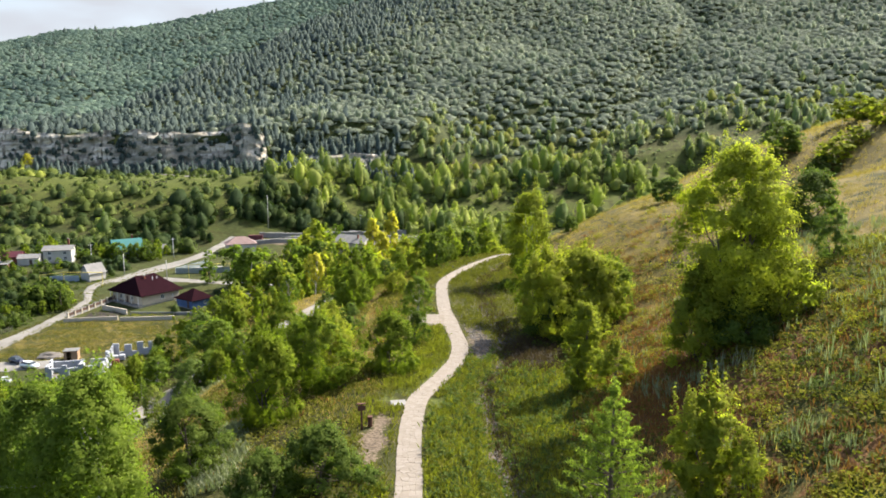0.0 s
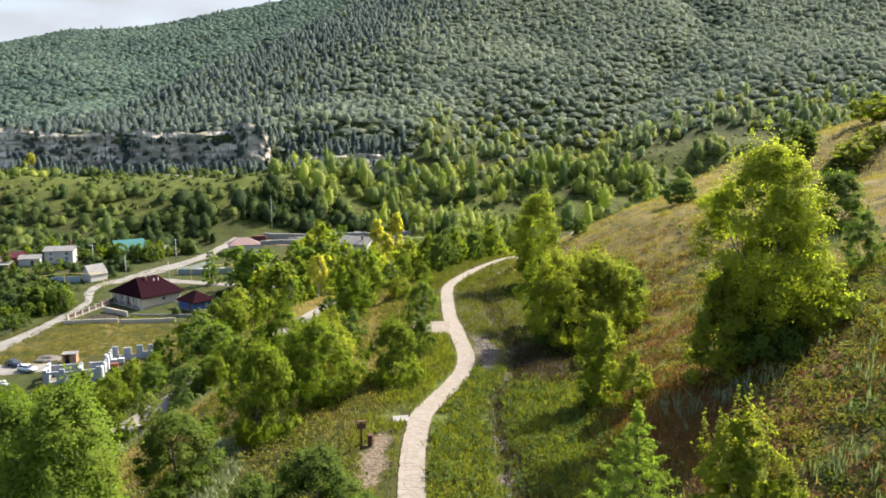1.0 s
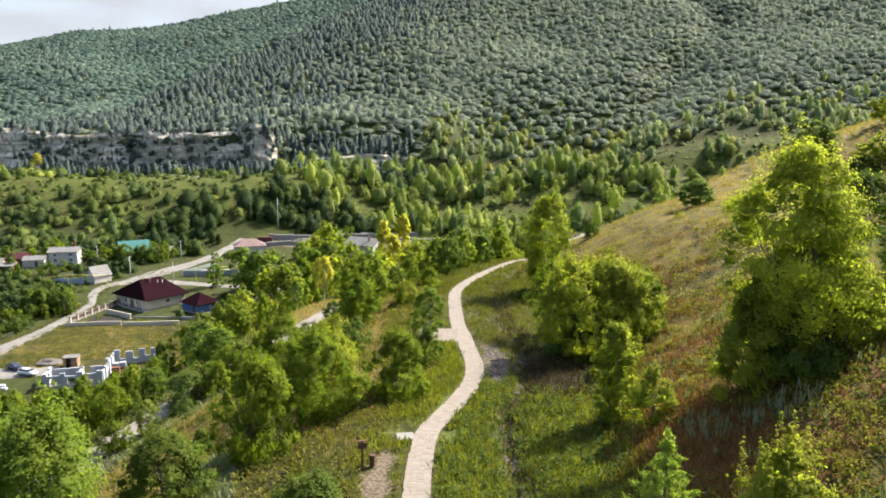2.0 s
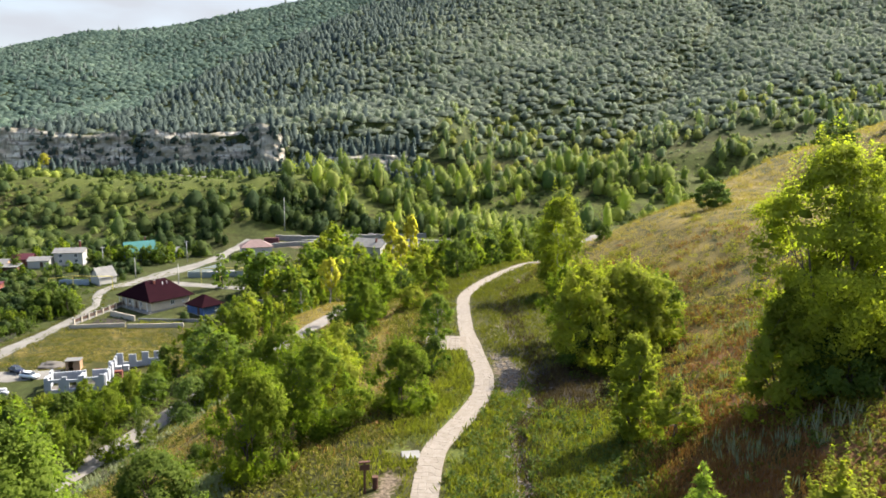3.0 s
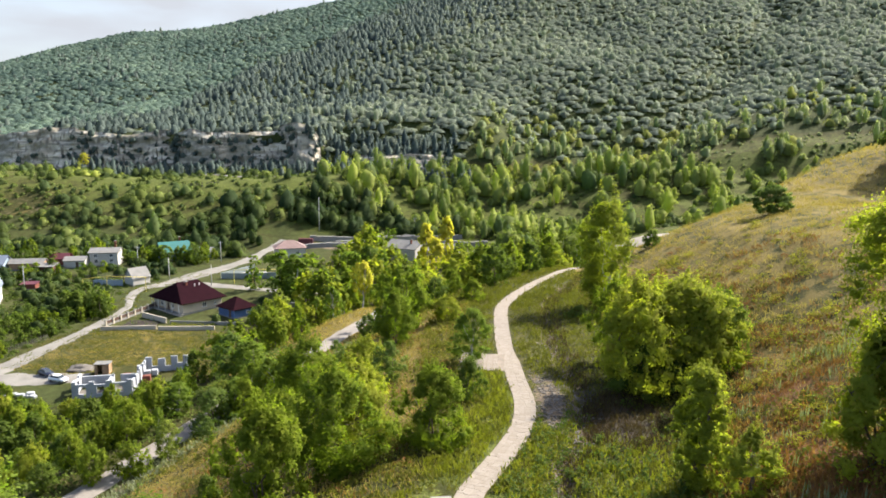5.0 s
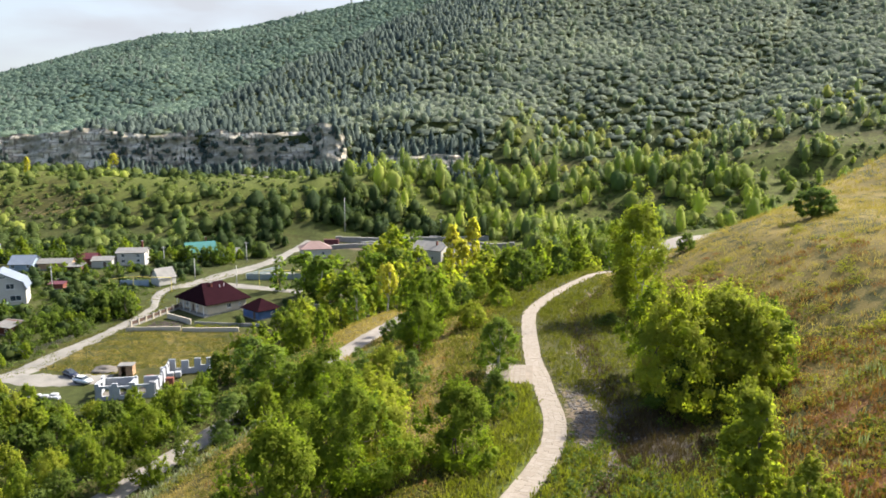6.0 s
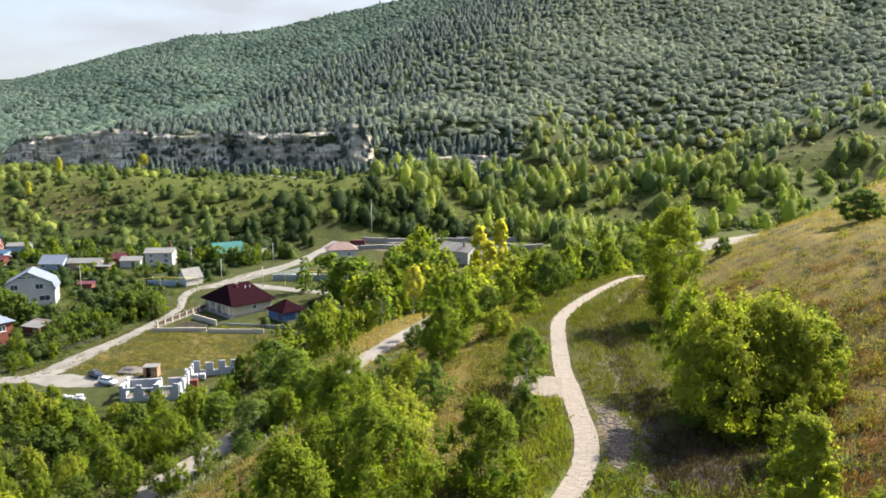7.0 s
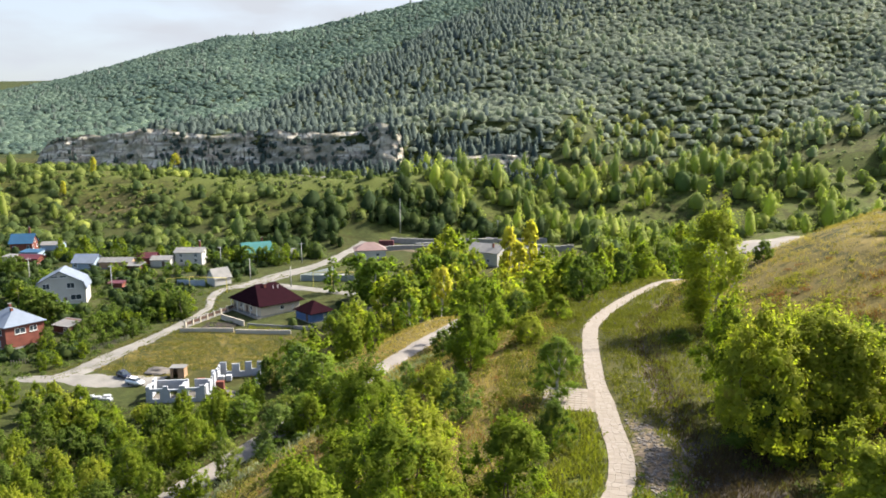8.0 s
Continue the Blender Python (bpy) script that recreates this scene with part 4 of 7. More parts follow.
    both = np.concatenate([core_nor.reshape(-1, 3), np.repeat(tuft_nor, 4, 0)]) + np.array([0, 0, lift])
    me.normals_split_custom_set_from_vertices((both / np.maximum(np.linalg.norm(both, axis=1), 1e-6)[:, None]).tolist())
    tone = np.clip(rng.normal(mean, vary, n) + shift, 0, 1)
    at = me.attributes.new("tone", "FLOAT", "POINT")
    at.data.foreach_set("value", np.concatenate([np.repeat(tone, rings * sides), np.repeat(tone, 4 * leaves)]).astype(np.float32))
    return tagged(new(name, me), label, "forest", kind="stuff")


wrng = np.random.default_rng(8)


def strewn(box, gap, keep):
    xs, ys = np.arange(box[0], box[1], gap), np.arange(box[2], box[3], gap)
    xx, yy = np.meshgrid(xs, ys)
    x = (xx + wrng.uniform(-0.48, 0.48, xx.shape) * gap).ravel()
    y = (yy + wrng.uniform(-0.48, 0.48, xx.shape) * gap).ravel()
    ok = keep(x, y)
    return np.column_stack([x[ok], y[ok], gz(x[ok], y[ok]) - 0.3])


def seen_side(x, y):
    """The wedge of land within the camera's view; far woods stand only here."""
    return (x > -1.05 * y - 10) & (x < 0.68 * y + 10)


def glade(x, y):
    """Open meadow on the mountain's foot."""
    return (x > ravine_x(y) - 6) & (x < 200) & (y > 404) & (y < 440 + 0.06 * (x - 60)) & (waves(x, y, 22, 2) + 0.5 * waves(x, y, 7, 1) > -0.55)


def stand(pts, size, seed):
    """Groves: one slow tone over the wood, with a little scatter from tree to tree."""
    return 0.16 * waves(pts[:, 0], pts[:, 1], size, seed) + 0.10 * waves(pts[:, 0], pts[:, 1], size * 0.3, seed + 2)


# the spur and the slope beside it
hill = strewn((-330, 560, 418, 800), 5.5, lambda x, y: seen_side(x, y) & ~glade(x, y) & (gz(x, y) > -4) & (x > spur_x(y) - 34) & ((y > 428) | (x > -22)) & ((x < -20) | (y < 800)))
pick = wrng.uniform(size=len(hill))
foot = (hill[:, 0] > -24) & (hill[:, 1] < 478 + 18 * wrng.normal(size=len(hill)))
thin = foot & (waves(hill[:, 0], hill[:, 1], 13, 3) + 0.6 * waves(hill[:, 0], hill[:, 1], 5, 8) > 0.25)     # small clearings
gold = foot & ~thin & (waves(hill[:, 0], hill[:, 1], 17, 5) + 0.35 * wrng.normal(size=len(hill)) > 0.42)
gold |= (np.abs(hill[:, 0] - ravine_x(hill[:, 1])) < 15) & (hill[:, 1] < 500) & (hill[:, 1] > 440) & (pick < 0.55)
foot &= ~thin & ~gold
tall_one = foot & (pick < 0.35)
wood("foot_thicket", hill[foot & ~tall_one], 5.2, 3.2, 56, 0.66, M["mid_leaf"], "broadleaf thickets along the foot of the mountain", "cap", 16, 0.22, 0.42, 6, 5, 0.62, lift=0.35, calm=0.5, shift=stand(hill[foot & ~tall_one], 30, 1))
wood("foot_forest", hill[tall_one], 8.0, 2.7, 84, 0.62, M["mid_leaf"], "taller birches and aspens along the foot of the mountain", "oval", 26, 0.22, 0.42, 6, 6, 0.52, lift=0.35, calm=0.5, shift=stand(hill[tall_one], 30, 1))
wood("foot_gold", hill[gold], 5.0, 3.3, 40, 0.75, M["mid_gold"], "yellowing maple thickets in the ravine and on the slope", "cap", 27, 0.25, 0.4, 6, 5, lift=0.35, calm=0.5)
rest = hill[~foot & ~thin & ~gold]
off_crest = rest[:, 0] - spur_x(rest[:, 1]) + 26 * wrng.normal(size=len(rest))
dark = (off_crest < 150 - 0.1 * (rest[:, 1] - 430)) & (wrng.uniform(size=len(rest)) < np.where(off_crest < 80, 0.88, 0.4))
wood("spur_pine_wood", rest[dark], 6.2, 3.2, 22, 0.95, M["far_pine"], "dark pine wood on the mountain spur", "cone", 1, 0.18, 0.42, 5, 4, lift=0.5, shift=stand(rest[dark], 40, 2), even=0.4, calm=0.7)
leafs = rest[~dark]
upright = wrng.uniform(size=len(leafs)) < 0.22
crest_shade = -0.3 * ease((120 - leafs[:, 0] + spur_x(leafs[:, 1])) / 90)              # leaf tone darkened along the crest to stand in for its shaded flank
# low wide crowns with upturned normals soften the canopy, standing in for haze
wood("spur_forest", leafs[~upright], 3.0, 5.1, 30, 0.9, M["far_haze_leaf"], "dense mixed forest covering the mountainside", "cap", 2, 0.15, 0.45, 6, 4, 0.74, lift=0.6, shift=crest_shade[~upright] + stand(leafs[~upright], 45, 3), even=0.6, calm=0.95)
wood("spur_birch_wood", leafs[upright], 5.8, 3.1, 34, 0.85, M["far_haze_leaf"], "slender birches standing out of the mountain forest", "oval", 28, 0.16, 0.5, 5, 5, 0.66, lift=0.6, shift=crest_shade[upright] + stand(leafs[upright], 45, 3), even=0.4, calm=0.7)
# the far slope behind the spur
back = strewn((-1160, 20, 432, 1165), 6.6, lambda x, y: seen_side(x, y) & (x < spur_x(y) - 26) & (x > -1.0 * y) & ((y > 560) | (gz(x, y) > 8)))
tip = wrng.uniform(size=len(back)) < 0.03 + 0.07 * (waves(back[:, 0], back[:, 1], 60, 4) > 0.3)
wood("ridge_forest", back[~tip], 3.4, 4.7, 12, 1.1, M["ridge_haze_leaf"], "forest covering the far slope up to the ridge", "cap", 3, 0.2, 0.45, 5, 4, 0.82, lift=0.7, shift=1.3 * stand(back[~tip], 70, 5), even=0.2, calm=0.8)
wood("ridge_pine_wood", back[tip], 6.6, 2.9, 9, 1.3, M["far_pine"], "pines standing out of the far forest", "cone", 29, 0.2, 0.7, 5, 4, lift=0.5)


def shelf_open(x, y):
    """Grassy openings on the lower terraces."""
    ragged = waves(x, y, 24, 7) + 0.8 * waves(x, y, 8, 2) + 0.5 * waves(x, y, 3.5, 5)
    top = (x > -206 + 6 * waves(y, y, 9)) & (x < -92) & (y > 354 + 6 * waves(x, x, 14)) & (y < 394)
    band = (x > -205) & (x < -105) & (np.abs(y - 337 - 3 * waves(x, x, 25)) < 2.6) & (ragged > -0.9)
    scar = (x > -262) & (x < -196) & (y > 318) & (y < 356) & (waves(x + 0.6 * y, y, 16, 3) > -0.15) & (ragged > -0.9)
    lawn = (x > 4) & (x < 44) & (y > 366) & (y < 396) & (ragged > -0.3)
    return top & (ragged > -0.75) | band | scar | lawn | (ragged > np.where(x < -206, 0.35, np.where(x > 0, 0.15, np.where((x < -95) & (y > 342), 0.3, 0.8))))


def yard_free(x, y):
    """Off the slab yard and off the gravel clearing."""
    return ~((x > -102) & (x < -4) & (y < np.where(x < -62, 331, 343))) & ~((x > 36) & (x < 94) & (y < 330))


low = strewn((-420, 330, 293, 424), 4.9, lambda x, y: seen_side(x, y) & (waves(x, y, 11, 9) + 0.5 * waves(x, y, 4, 2) > -0.4) & yard_free(x, y) & ~glade(x, y) & (gz(x, y) > -26) & (~shelf_open(x, y) | (y < 316)))
pick = wrng.uniform(size=len(low))
dim = (low[:, 0] > -146) & (low[:, 0] < -40) & (low[:, 1] < np.where(low[:, 0] < -95, 331, 350) + 6 * waves(low[:, 0], low[:, 0], 30))                    # the wood behind the village, its low leaf tones standing in for shade
small = ~dim & (pick < np.where(low[:, 0] < -95, 0.98, 0.3))
aspen = ~dim & ~small & (pick < np.where(low[:, 0] < -95, 1.0, 0.66))
leafy_ones = small & (waves(low[:, 0], low[:, 1], 9, 6) + 0.5 * wrng.normal(size=len(low)) > 0.35)
for some, tint, mean in ((small & ~leafy_ones, "low_leaf", 0.42), (leafy_ones, "low_birch", 0.26)):
    wood("valley_bushes", low[some], 3.4, 3.2, 100, 0.46, M[tint], "bushes and young trees on the grassy terraces", "cap", 4, 0.25, mean, 6, 5, 0.62, lift=0.25, shift=stand(low[some], 22, 2), even=-0.5, calm=0.4)
wood("valley_woods", low[aspen], 9.4, 3.3, 190, 0.52, M["low_birch"], "birch and aspen woods at the foot of the mountain", "oval", 5, 0.3, 0.42, 6, 6, 0.52, lift=0.3, shift=stand(low[aspen], 22, 3), even=-0.5, calm=0.4)
wood("valley_thicket", low[~small & ~aspen & ~dim], 7.0, 4.3, 180, 0.55, M["low_birch"], "rounded elms and willows in the valley", "dome", 35, 0.28, 0.35, 6, 5, 0.66, lift=0.2, even=-0.4, calm=0.5)
wood("village_wood", low[dim & (pick < 0.3)], 7.0, 3.2, 170, 0.52, M["low_leaf"], "dark broadleaf wood behind the village", "oval", 36, 0.18, 0.12, 6, 6, 0.56, lift=0.1, even=-0.3, calm=0.4)
wood("village_thicket", low[dim & (pick >= 0.3)], 4.6, 3.7, 150, 0.52, M["low_leaf"], "dark thickets behind the village", "cap", 37, 0.25, 0.28, 6, 5, 0.66, lift=0.2, even=-0.5, calm=0.5)

behind = strewn((-128, -22, 330, 366), 4.7, lambda x, y: (y > np.where(x < -62, 332, 344)) & (y < np.where(x < -90, 340, 358) + 5 * waves(x, x, 17)))
pick = wrng.uniform(size=len(behind))
# leaf tone kept low here too, with the shade put into the colour
wood("village_wood", behind[pick < 0.45], 7.6, 3.2, 170, 0.52, M["low_leaf"], "tall dark trees along the back of the village", "oval", 43, 0.16, 0.1, 6, 6, 0.56, lift=0.2, even=-0.3, calm=0.4)
wood("village_thicket", behind[pick >= 0.45], 5.6, 3.8, 130, 0.52, M["low_leaf"], "dark green thicket along the back of the village", "cap", 44, 0.18, 0.16, 6, 5, 0.66, lift=0.2, even=-0.4, calm=0.5)
scrub = strewn((-420, 300, 318, 424), 4.4, lambda x, y: seen_side(x, y) & shelf_open(x, y) & yard_free(x, y) & (waves(x, y, 6, 4) > np.where((x < -95) & (y < 356), -0.7, -0.1)))
wood("meadow_scrub", scrub, 1.7, 1.9, 34, 0.42, M["low_leaf"], "low scrub and rank weeds dotted over the terrace meadows", "cap", 17, 0.32, 0.62, 5, 4, 0.6, lift=0.4)
heath = strewn((50, 200, 402, 452), 4.8, lambda x, y: glade(x, y) & (waves(x, y, 7, 4) > -0.2))
wood("glade_scrub", heath, 1.1, 1.5, 20, 0.5, M["mid_leaf"], "low scrub dotted over the mountain meadow", "cap", 38, 0.25, 0.4, 5, 4, lift=0.4)

base = strewn((-240, -20, 402, 422), 4.2, lambda x, y: waves(x, x, 19, 2) > -0.85)
wood("quarry_pines", base, 6.4, 2.1, 30, 0.7, M["far_pine"], "young pines growing below the quarry face", "cone", 6, 0.2, 0.3)
flank = strewn((-112, -30, 418, 440), 4.2, lambda x, y: waves(x, x, 23, 5) > -0.6)
wood("outcrop_pines", flank, 7.6, 2.3, 30, 0.75, M["far_pine"], "pines standing before the low outcrops", "cone", 39, 0.2, 0.35)


# ---- quarry face of pale layered limestone ----
def rock_edge(x):
    return 424 + 5 * waves(x, x, 26)


def rock_face(x0, x1, label):
    """Upright beds with sloping, scree-covered ledges between them."""
    xs, rows = np.arange(x0, x1, 1.1), 34
    x = np.repeat(xs[:, None], rows, 1)
    f = np.repeat(np.linspace(0, 1, rows)[None], len(xs), 0)
    edge = rock_edge(x)
    foot, top = gz(x, edge - 4) - 1.0, gz(x, edge + 5)
    tall = np.maximum((top - foot) * (1.04 + 0.05 * waves(x, x, 9, 9) + 0.05 * waves(x, x, 31, 1)), 0.5)
    z = foot + f * tall
    u = f * 4 + 0.45 * waves(x, x, 40, 3) + 0.25 * waves(x, x, 11, 7)
    shelf = np.floor(u) + ease((u - np.floor(u) - 0.55) / 0.45)           # an upright bed, then a ledge that leans back
    y = edge - 9.0 + 2.3 * shelf + 1.5 * waves(x, z * 0.6, 7.5, 2) + 0.8 * waves(x, z, 2.9, 6) + 0.35 * waves(x, z, 1.3, 9) + 1.8 * waves(x, x, 13, 4)
    y = y - 3.5 * (0.9 - f) * hump(x, -113, 11)                           # the quarried bay is a bare slope
    y = y + 14 * (1 - ease((x - x0) / 9) * ease((x1 - x) / 9))            # the ends run into the hill
    verts = np.stack([x, y, z], -1).reshape(-1, 3)
    a = (np.arange(len(xs) - 1)[:, None] * rows + np.arange(rows - 1)[None]).ravel()
    me = mesh_np("rock_face", verts, np.stack([a, a + rows, a + rows + 1, a + 1], 1), M["rock"], False)
    return tagged(new("rock_face", me), label, "rock face", kind="structure")


rock_face(-342, -99, "pale layered limestone face of an old quarry")
rock_face(-92, -30, "low limestone outcrops between the pines")
ledge = np.column_stack([wrng.uniform(-330, -104, 420), np.zeros(420), wrng.uniform(0, 1, 420) ** 1.5])
rim = rock_edge(ledge[:, 0])
lo, hi = gz(ledge[:, 0], rim - 4), gz(ledge[:, 0], rim + 6)
ledge = np.column_stack([ledge[:, 0], rim - 9.5 + 8.4 * ledge[:, 2] + 1.8 * waves(ledge[:, 0], ledge[:, 0], 13, 4), lo + (hi - lo) * ledge[:, 2] - 1.0])
ledge = ledge[(ledge[:, 0] > -250) | (wrng.uniform(size=420) < 0.3)]
wood("ledge_bushes", ledge, 2.6, 1.5, 22, 0.6, M["far_pine"], "bushes and young pines on the quarry ledges", "dome", 7)

# ---- village: materials ----
M.update(
    plaster=plain("cream_plaster", (0.4056, 0.3572, 0.2839), 0.9, 0.15, 0.4, 6, 0.004), white=plain("white_painted_wall", (0.4, 0.38, 0.345), 0.85, 0.12, 0.4, 6, 0.004),
    maroon=plain("maroon_metal_roof", (0.0135, 0.0034, 0.0058), 0.9, 0.25, 0.5, 12, 0.004, spec=0.03), teal=plain("teal_metal_roof", (0.0273, 0.1248, 0.117), 0.5, 0.2, 0.5, 12),
    zinc=plain("pale_blue_metal_roof", (0.135, 0.16, 0.2), 0.6, 0.15, 0.5, 10, spec=0.2), slate=plain("grey_slate_roof", (0.15, 0.146, 0.138), 0.8, 0.25, 0.6, 10, 0.01),
    pink=plain("faded_pink_roof", (0.175, 0.115, 0.105), 0.7, 0.2, 0.5, 8), redroof=plain("red_metal_roof", (0.085, 0.021, 0.027), 0.5, 0.25, 0.5, 8), blue_roof=plain("blue_metal_roof", (0.022, 0.07, 0.13), 0.5, 0.2, 0.5, 8),
    brick=plain("red_brick_wall", (0.15, 0.048, 0.033), 0.9, 0.3, 0.6, 22, 0.006), blue=plain("blue_painted_boards", (0.05616, 0.1061, 0.2371), 0.7, 0.25, 0.6, 9),
    pale_blue=plain("pale_blue_boards", (0.2246, 0.2808, 0.3432), 0.75, 0.2, 0.5, 8), concrete=plain("weathered_concrete", (0.2059, 0.1997, 0.1872), 0.92, 0.25, 0.4, 7, 0.01),
    block=plain("white_aerated_block", (0.3, 0.31, 0.33), 0.9, 0.1, 0.8, 9, 0.006), tan=plain("tan_boards", (0.2995, 0.1872, 0.1123), 0.8, 0.25, 0.8, 14, 0.004), green_fence=plain("green_metal_sheet", (0.039, 0.0936, 0.0702), 0.6, 0.2, 0.6, 9),
    grey_fence=plain("grey_green_metal_sheet", (0.195, 0.2262, 0.2184), 0.6, 0.2, 0.6, 9), yellow_pipe=plain("yellow_gas_pipe", (0.5148, 0.429, 0.0936), 0.5, 0.15, 1, 9), pole=plain("grey_concrete_pole", (0.39, 0.3744, 0.351), 0.9, 0.15, 1, 9),
    frame=plain("white_window_frame", (0.585, 0.585, 0.5694), 0.6, 0.08, 1, 9), dark_door=plain("brown_door", (0.078, 0.0468, 0.0351), 0.6, 0.2, 1, 9), tarp=plain("grey_tarpaulin", (0.312, 0.2886, 0.2652), 0.7, 0.2, 1, 7),
    post=plain("rust_brown_wood", (0.0936, 0.0429, 0.0273), 0.85, 0.3, 2, 18, 0.004), rubble=plain("gravel_heap", (0.1053, 0.0936, 0.0819), 0.95, 0.3, 1, 6, 0.05), car_dark=plain("dark_blue_car_paint", (0.0156, 0.0195, 0.039), 0.25, 0.1, 1, 9, spec=0.6),
    car_white=plain("white_car_paint", (0.624, 0.6318, 0.6396), 0.25, 0.05, 1, 9, spec=0.6), rubber=plain("tyre_rubber", (0.0234, 0.0234, 0.0234), 0.9, 0.2, 3, 20), rim=plain("alloy_rim", (0.39, 0.39, 0.39), 0.35, 0.1, 3, 20, metal=0.9),
    soil=plain("dark_dug_soil", (0.03, 0.023, 0.017), 0.95, 0.35, 0.8, 6, 0.04), grey_wood=plain("weathered_grey_wood", (0.16, 0.145, 0.125), 0.9, 0.3, 1, 14),
    lamp=plain("clear_lamp_cover", (0.624, 0.624, 0.6084), 0.2, 0.05, 1, 9, spec=0.7), tail=plain("red_lamp_cover", (0.351, 0.0156, 0.0156), 0.25, 0.05, 1, 9, spec=0.6),
)


def glass_pane():
    m, t, b = nodes_of("window_glass", 0.08, 0.3)
    b.inputs["Base Color"].default_value = (0.03, 0.04, 0.05, 1)
    return m


M["glass"] = glass_pane()


# ---- village: builders ----
def box(bm, x0, x1, y0, y1, z0, z1, bevel=0.0):
    vs = [bm.verts.new((x, y, z)) for z in (z0, z1) for x, y in ((x0, y0), (x1, y0), (x1, y1), (x0, y1))]
    fs = [bm.faces.new([vs[i] for i in f]) for f in ((3, 2, 1, 0), (4, 5, 6, 7), (0, 1, 5, 4), (1, 2, 6, 5), (2, 3, 7, 6), (3, 0, 4, 7))]
    if bevel:
        bmesh.ops.bevel(bm, geom=list({e for f in fs for e in f.edges}), offset=bevel, segments=1, affect="EDGES", profile=0.5)
    return bm


def boxed(x0, x1, y0, y1, z0, z1, bevel=0.0):
    return box(bmesh.new(), x0, x1, y0, y1, z0, z1, bevel)


def spot(x, y, turn, sink=0.15):
    return Matrix.Translation((x, y, float(gz(x, y)) - sink)) @ Euler((0, 0, radians(turn))).to_matrix().to_4x4()


def roof_bm(kind, w, d, h, over, z):
    """A roof over a w by d plan whose ridge runs along x; it has an underside and an edge board."""
    x, y = w / 2 + over, d / 2 + over
    top = bmesh.new()

    def face(*pts):
        top.faces.new([top.verts.new(p) for p in pts])

    if kind in ("hip", "long_hip"):
        r = max(0.4, x - y) if kind == "hip" else 0.45 * x
        face((-x, -y, z), (x, -y, z), (r, 0, z + h), (-r, 0, z + h))
        face((x, y, z), (-x, y, z), (-r, 0, z + h), (r, 0, z + h))
        face((x, -y, z), (x, y, z), (r, 0, z + h))
        face((-x, y, z), (-x, -y, z), (-r, 0, z + h))
    elif kind == "gable":
        face((-x, -y, z), (x, -y, z), (x, 0, z + h), (-x, 0, z + h))
        face((x, y, z), (-x, y, z), (-x, 0, z + h), (x, 0, z + h))
    elif kind == "gambrel":
        k, m = 0.86 * y, 0.42 * h
        for s in (-1, 1):
            face((-x * s, s * y, z), (x * s, s * y, z), (x * s, s * k, z + m), (-x * s, s * k, z + m))
            face((-x * s, s * k, z + m), (x * s, s * k, z + m), (x * s, 0, z + h), (-x * s, 0, z + h))
    else:
        face((-x, -y, z), (x, -y, z), (x, y, z + h), (-x, y, z + h))
    bmesh.ops.remove_doubles(top, verts=top.verts, dist=0.001)
    bmesh.ops.recalc_face_normals(top, faces=top.faces)
    if sum(f.normal.z for f in top.faces) < 0:
        bmesh.ops.reverse_faces(top, faces=top.faces)
    bmesh.ops.solidify(top, geom=top.faces, thickness=0.16)
    return top


def walls_bm(kind, w, d, wall, h, z0=-0.6):
    """Closed wall body under the roof, with gables where the roof has them."""
    bm = bmesh.new()
    x, y = w / 2, d / 2
    if kind == "gable":
        prof = [(-y, z0), (y, z0), (y, wall), (0, wall + h * 0.97), (-y, wall)]
    elif kind == "gambrel":
        prof = [(-y, z0), (y, z0), (y, wall), (0.86 * y, wall + 0.41 * h), (0, wall + 0.97 * h), (-0.86 * y, wall + 0.41 * h), (-y, wall)]
    elif kind == "shed":
        prof = [(-y, z0), (y, z0), (y, wall + h * 0.96), (-y, wall)]
    else:
        prof = [(-y, z0), (y, z0), (y, wall), (-y, wall)]
    lo = [bm.verts.new((-x, a, b)) for a, b in prof]
    hi = [bm.verts.new((x, a, b)) for a, b in prof]
    bm.faces.new(lo)
    bm.faces.new(hi[::-1])
    for i in range(len(prof)):
        j = (i + 1) % len(prof)
        bm.faces.new((lo[i], hi[i], hi[j], lo[j]))
    return bm


def window(house, at, wide, high):
    """Frame, glass and sill, set into the wall face whose local pose is given (x along the wall, -y outwards)."""
    f = bmesh.new()
    b = 0.09
    box(f, -wide / 2, wide / 2, -0.06, 0.06, 0, b)
    box(f, -wide / 2, wide / 2, -0.06, 0.06, high - b, high)
    for x in (-wide / 2, -b / 2, wide / 2 - b):
        box(f, x, x + b, -0.055, 0.055, b, high - b)
    ob = part("window", f, M["frame"], house, at=at)
    part("pane", boxed(-wide / 2 + 0.02, wide / 2 - 0.02, -0.02, 0.02, 0.02, high - 0.02), M["glass"], ob, "dark reflecting glass")
    part("sill", boxed(-wide / 2 - 0.08, wide / 2 + 0.08, -0.14, 0.02, -0.07, -0.002), M["frame"], ob)
    return ob


def on_wall(side, w, d, along, up):
    """Local pose on the front (-y), back, right (+x) or left wall."""
    turn, x, y = {"front": (0, along, -d / 2 - 0.02), "back": (180, -along, d / 2 + 0.02), "right": (90, w / 2 + 0.02, along), "left": (-90, -w / 2 - 0.02, -along)}[side]
    return pose(x, y, up, 0, 0, turn)


BUILT = []


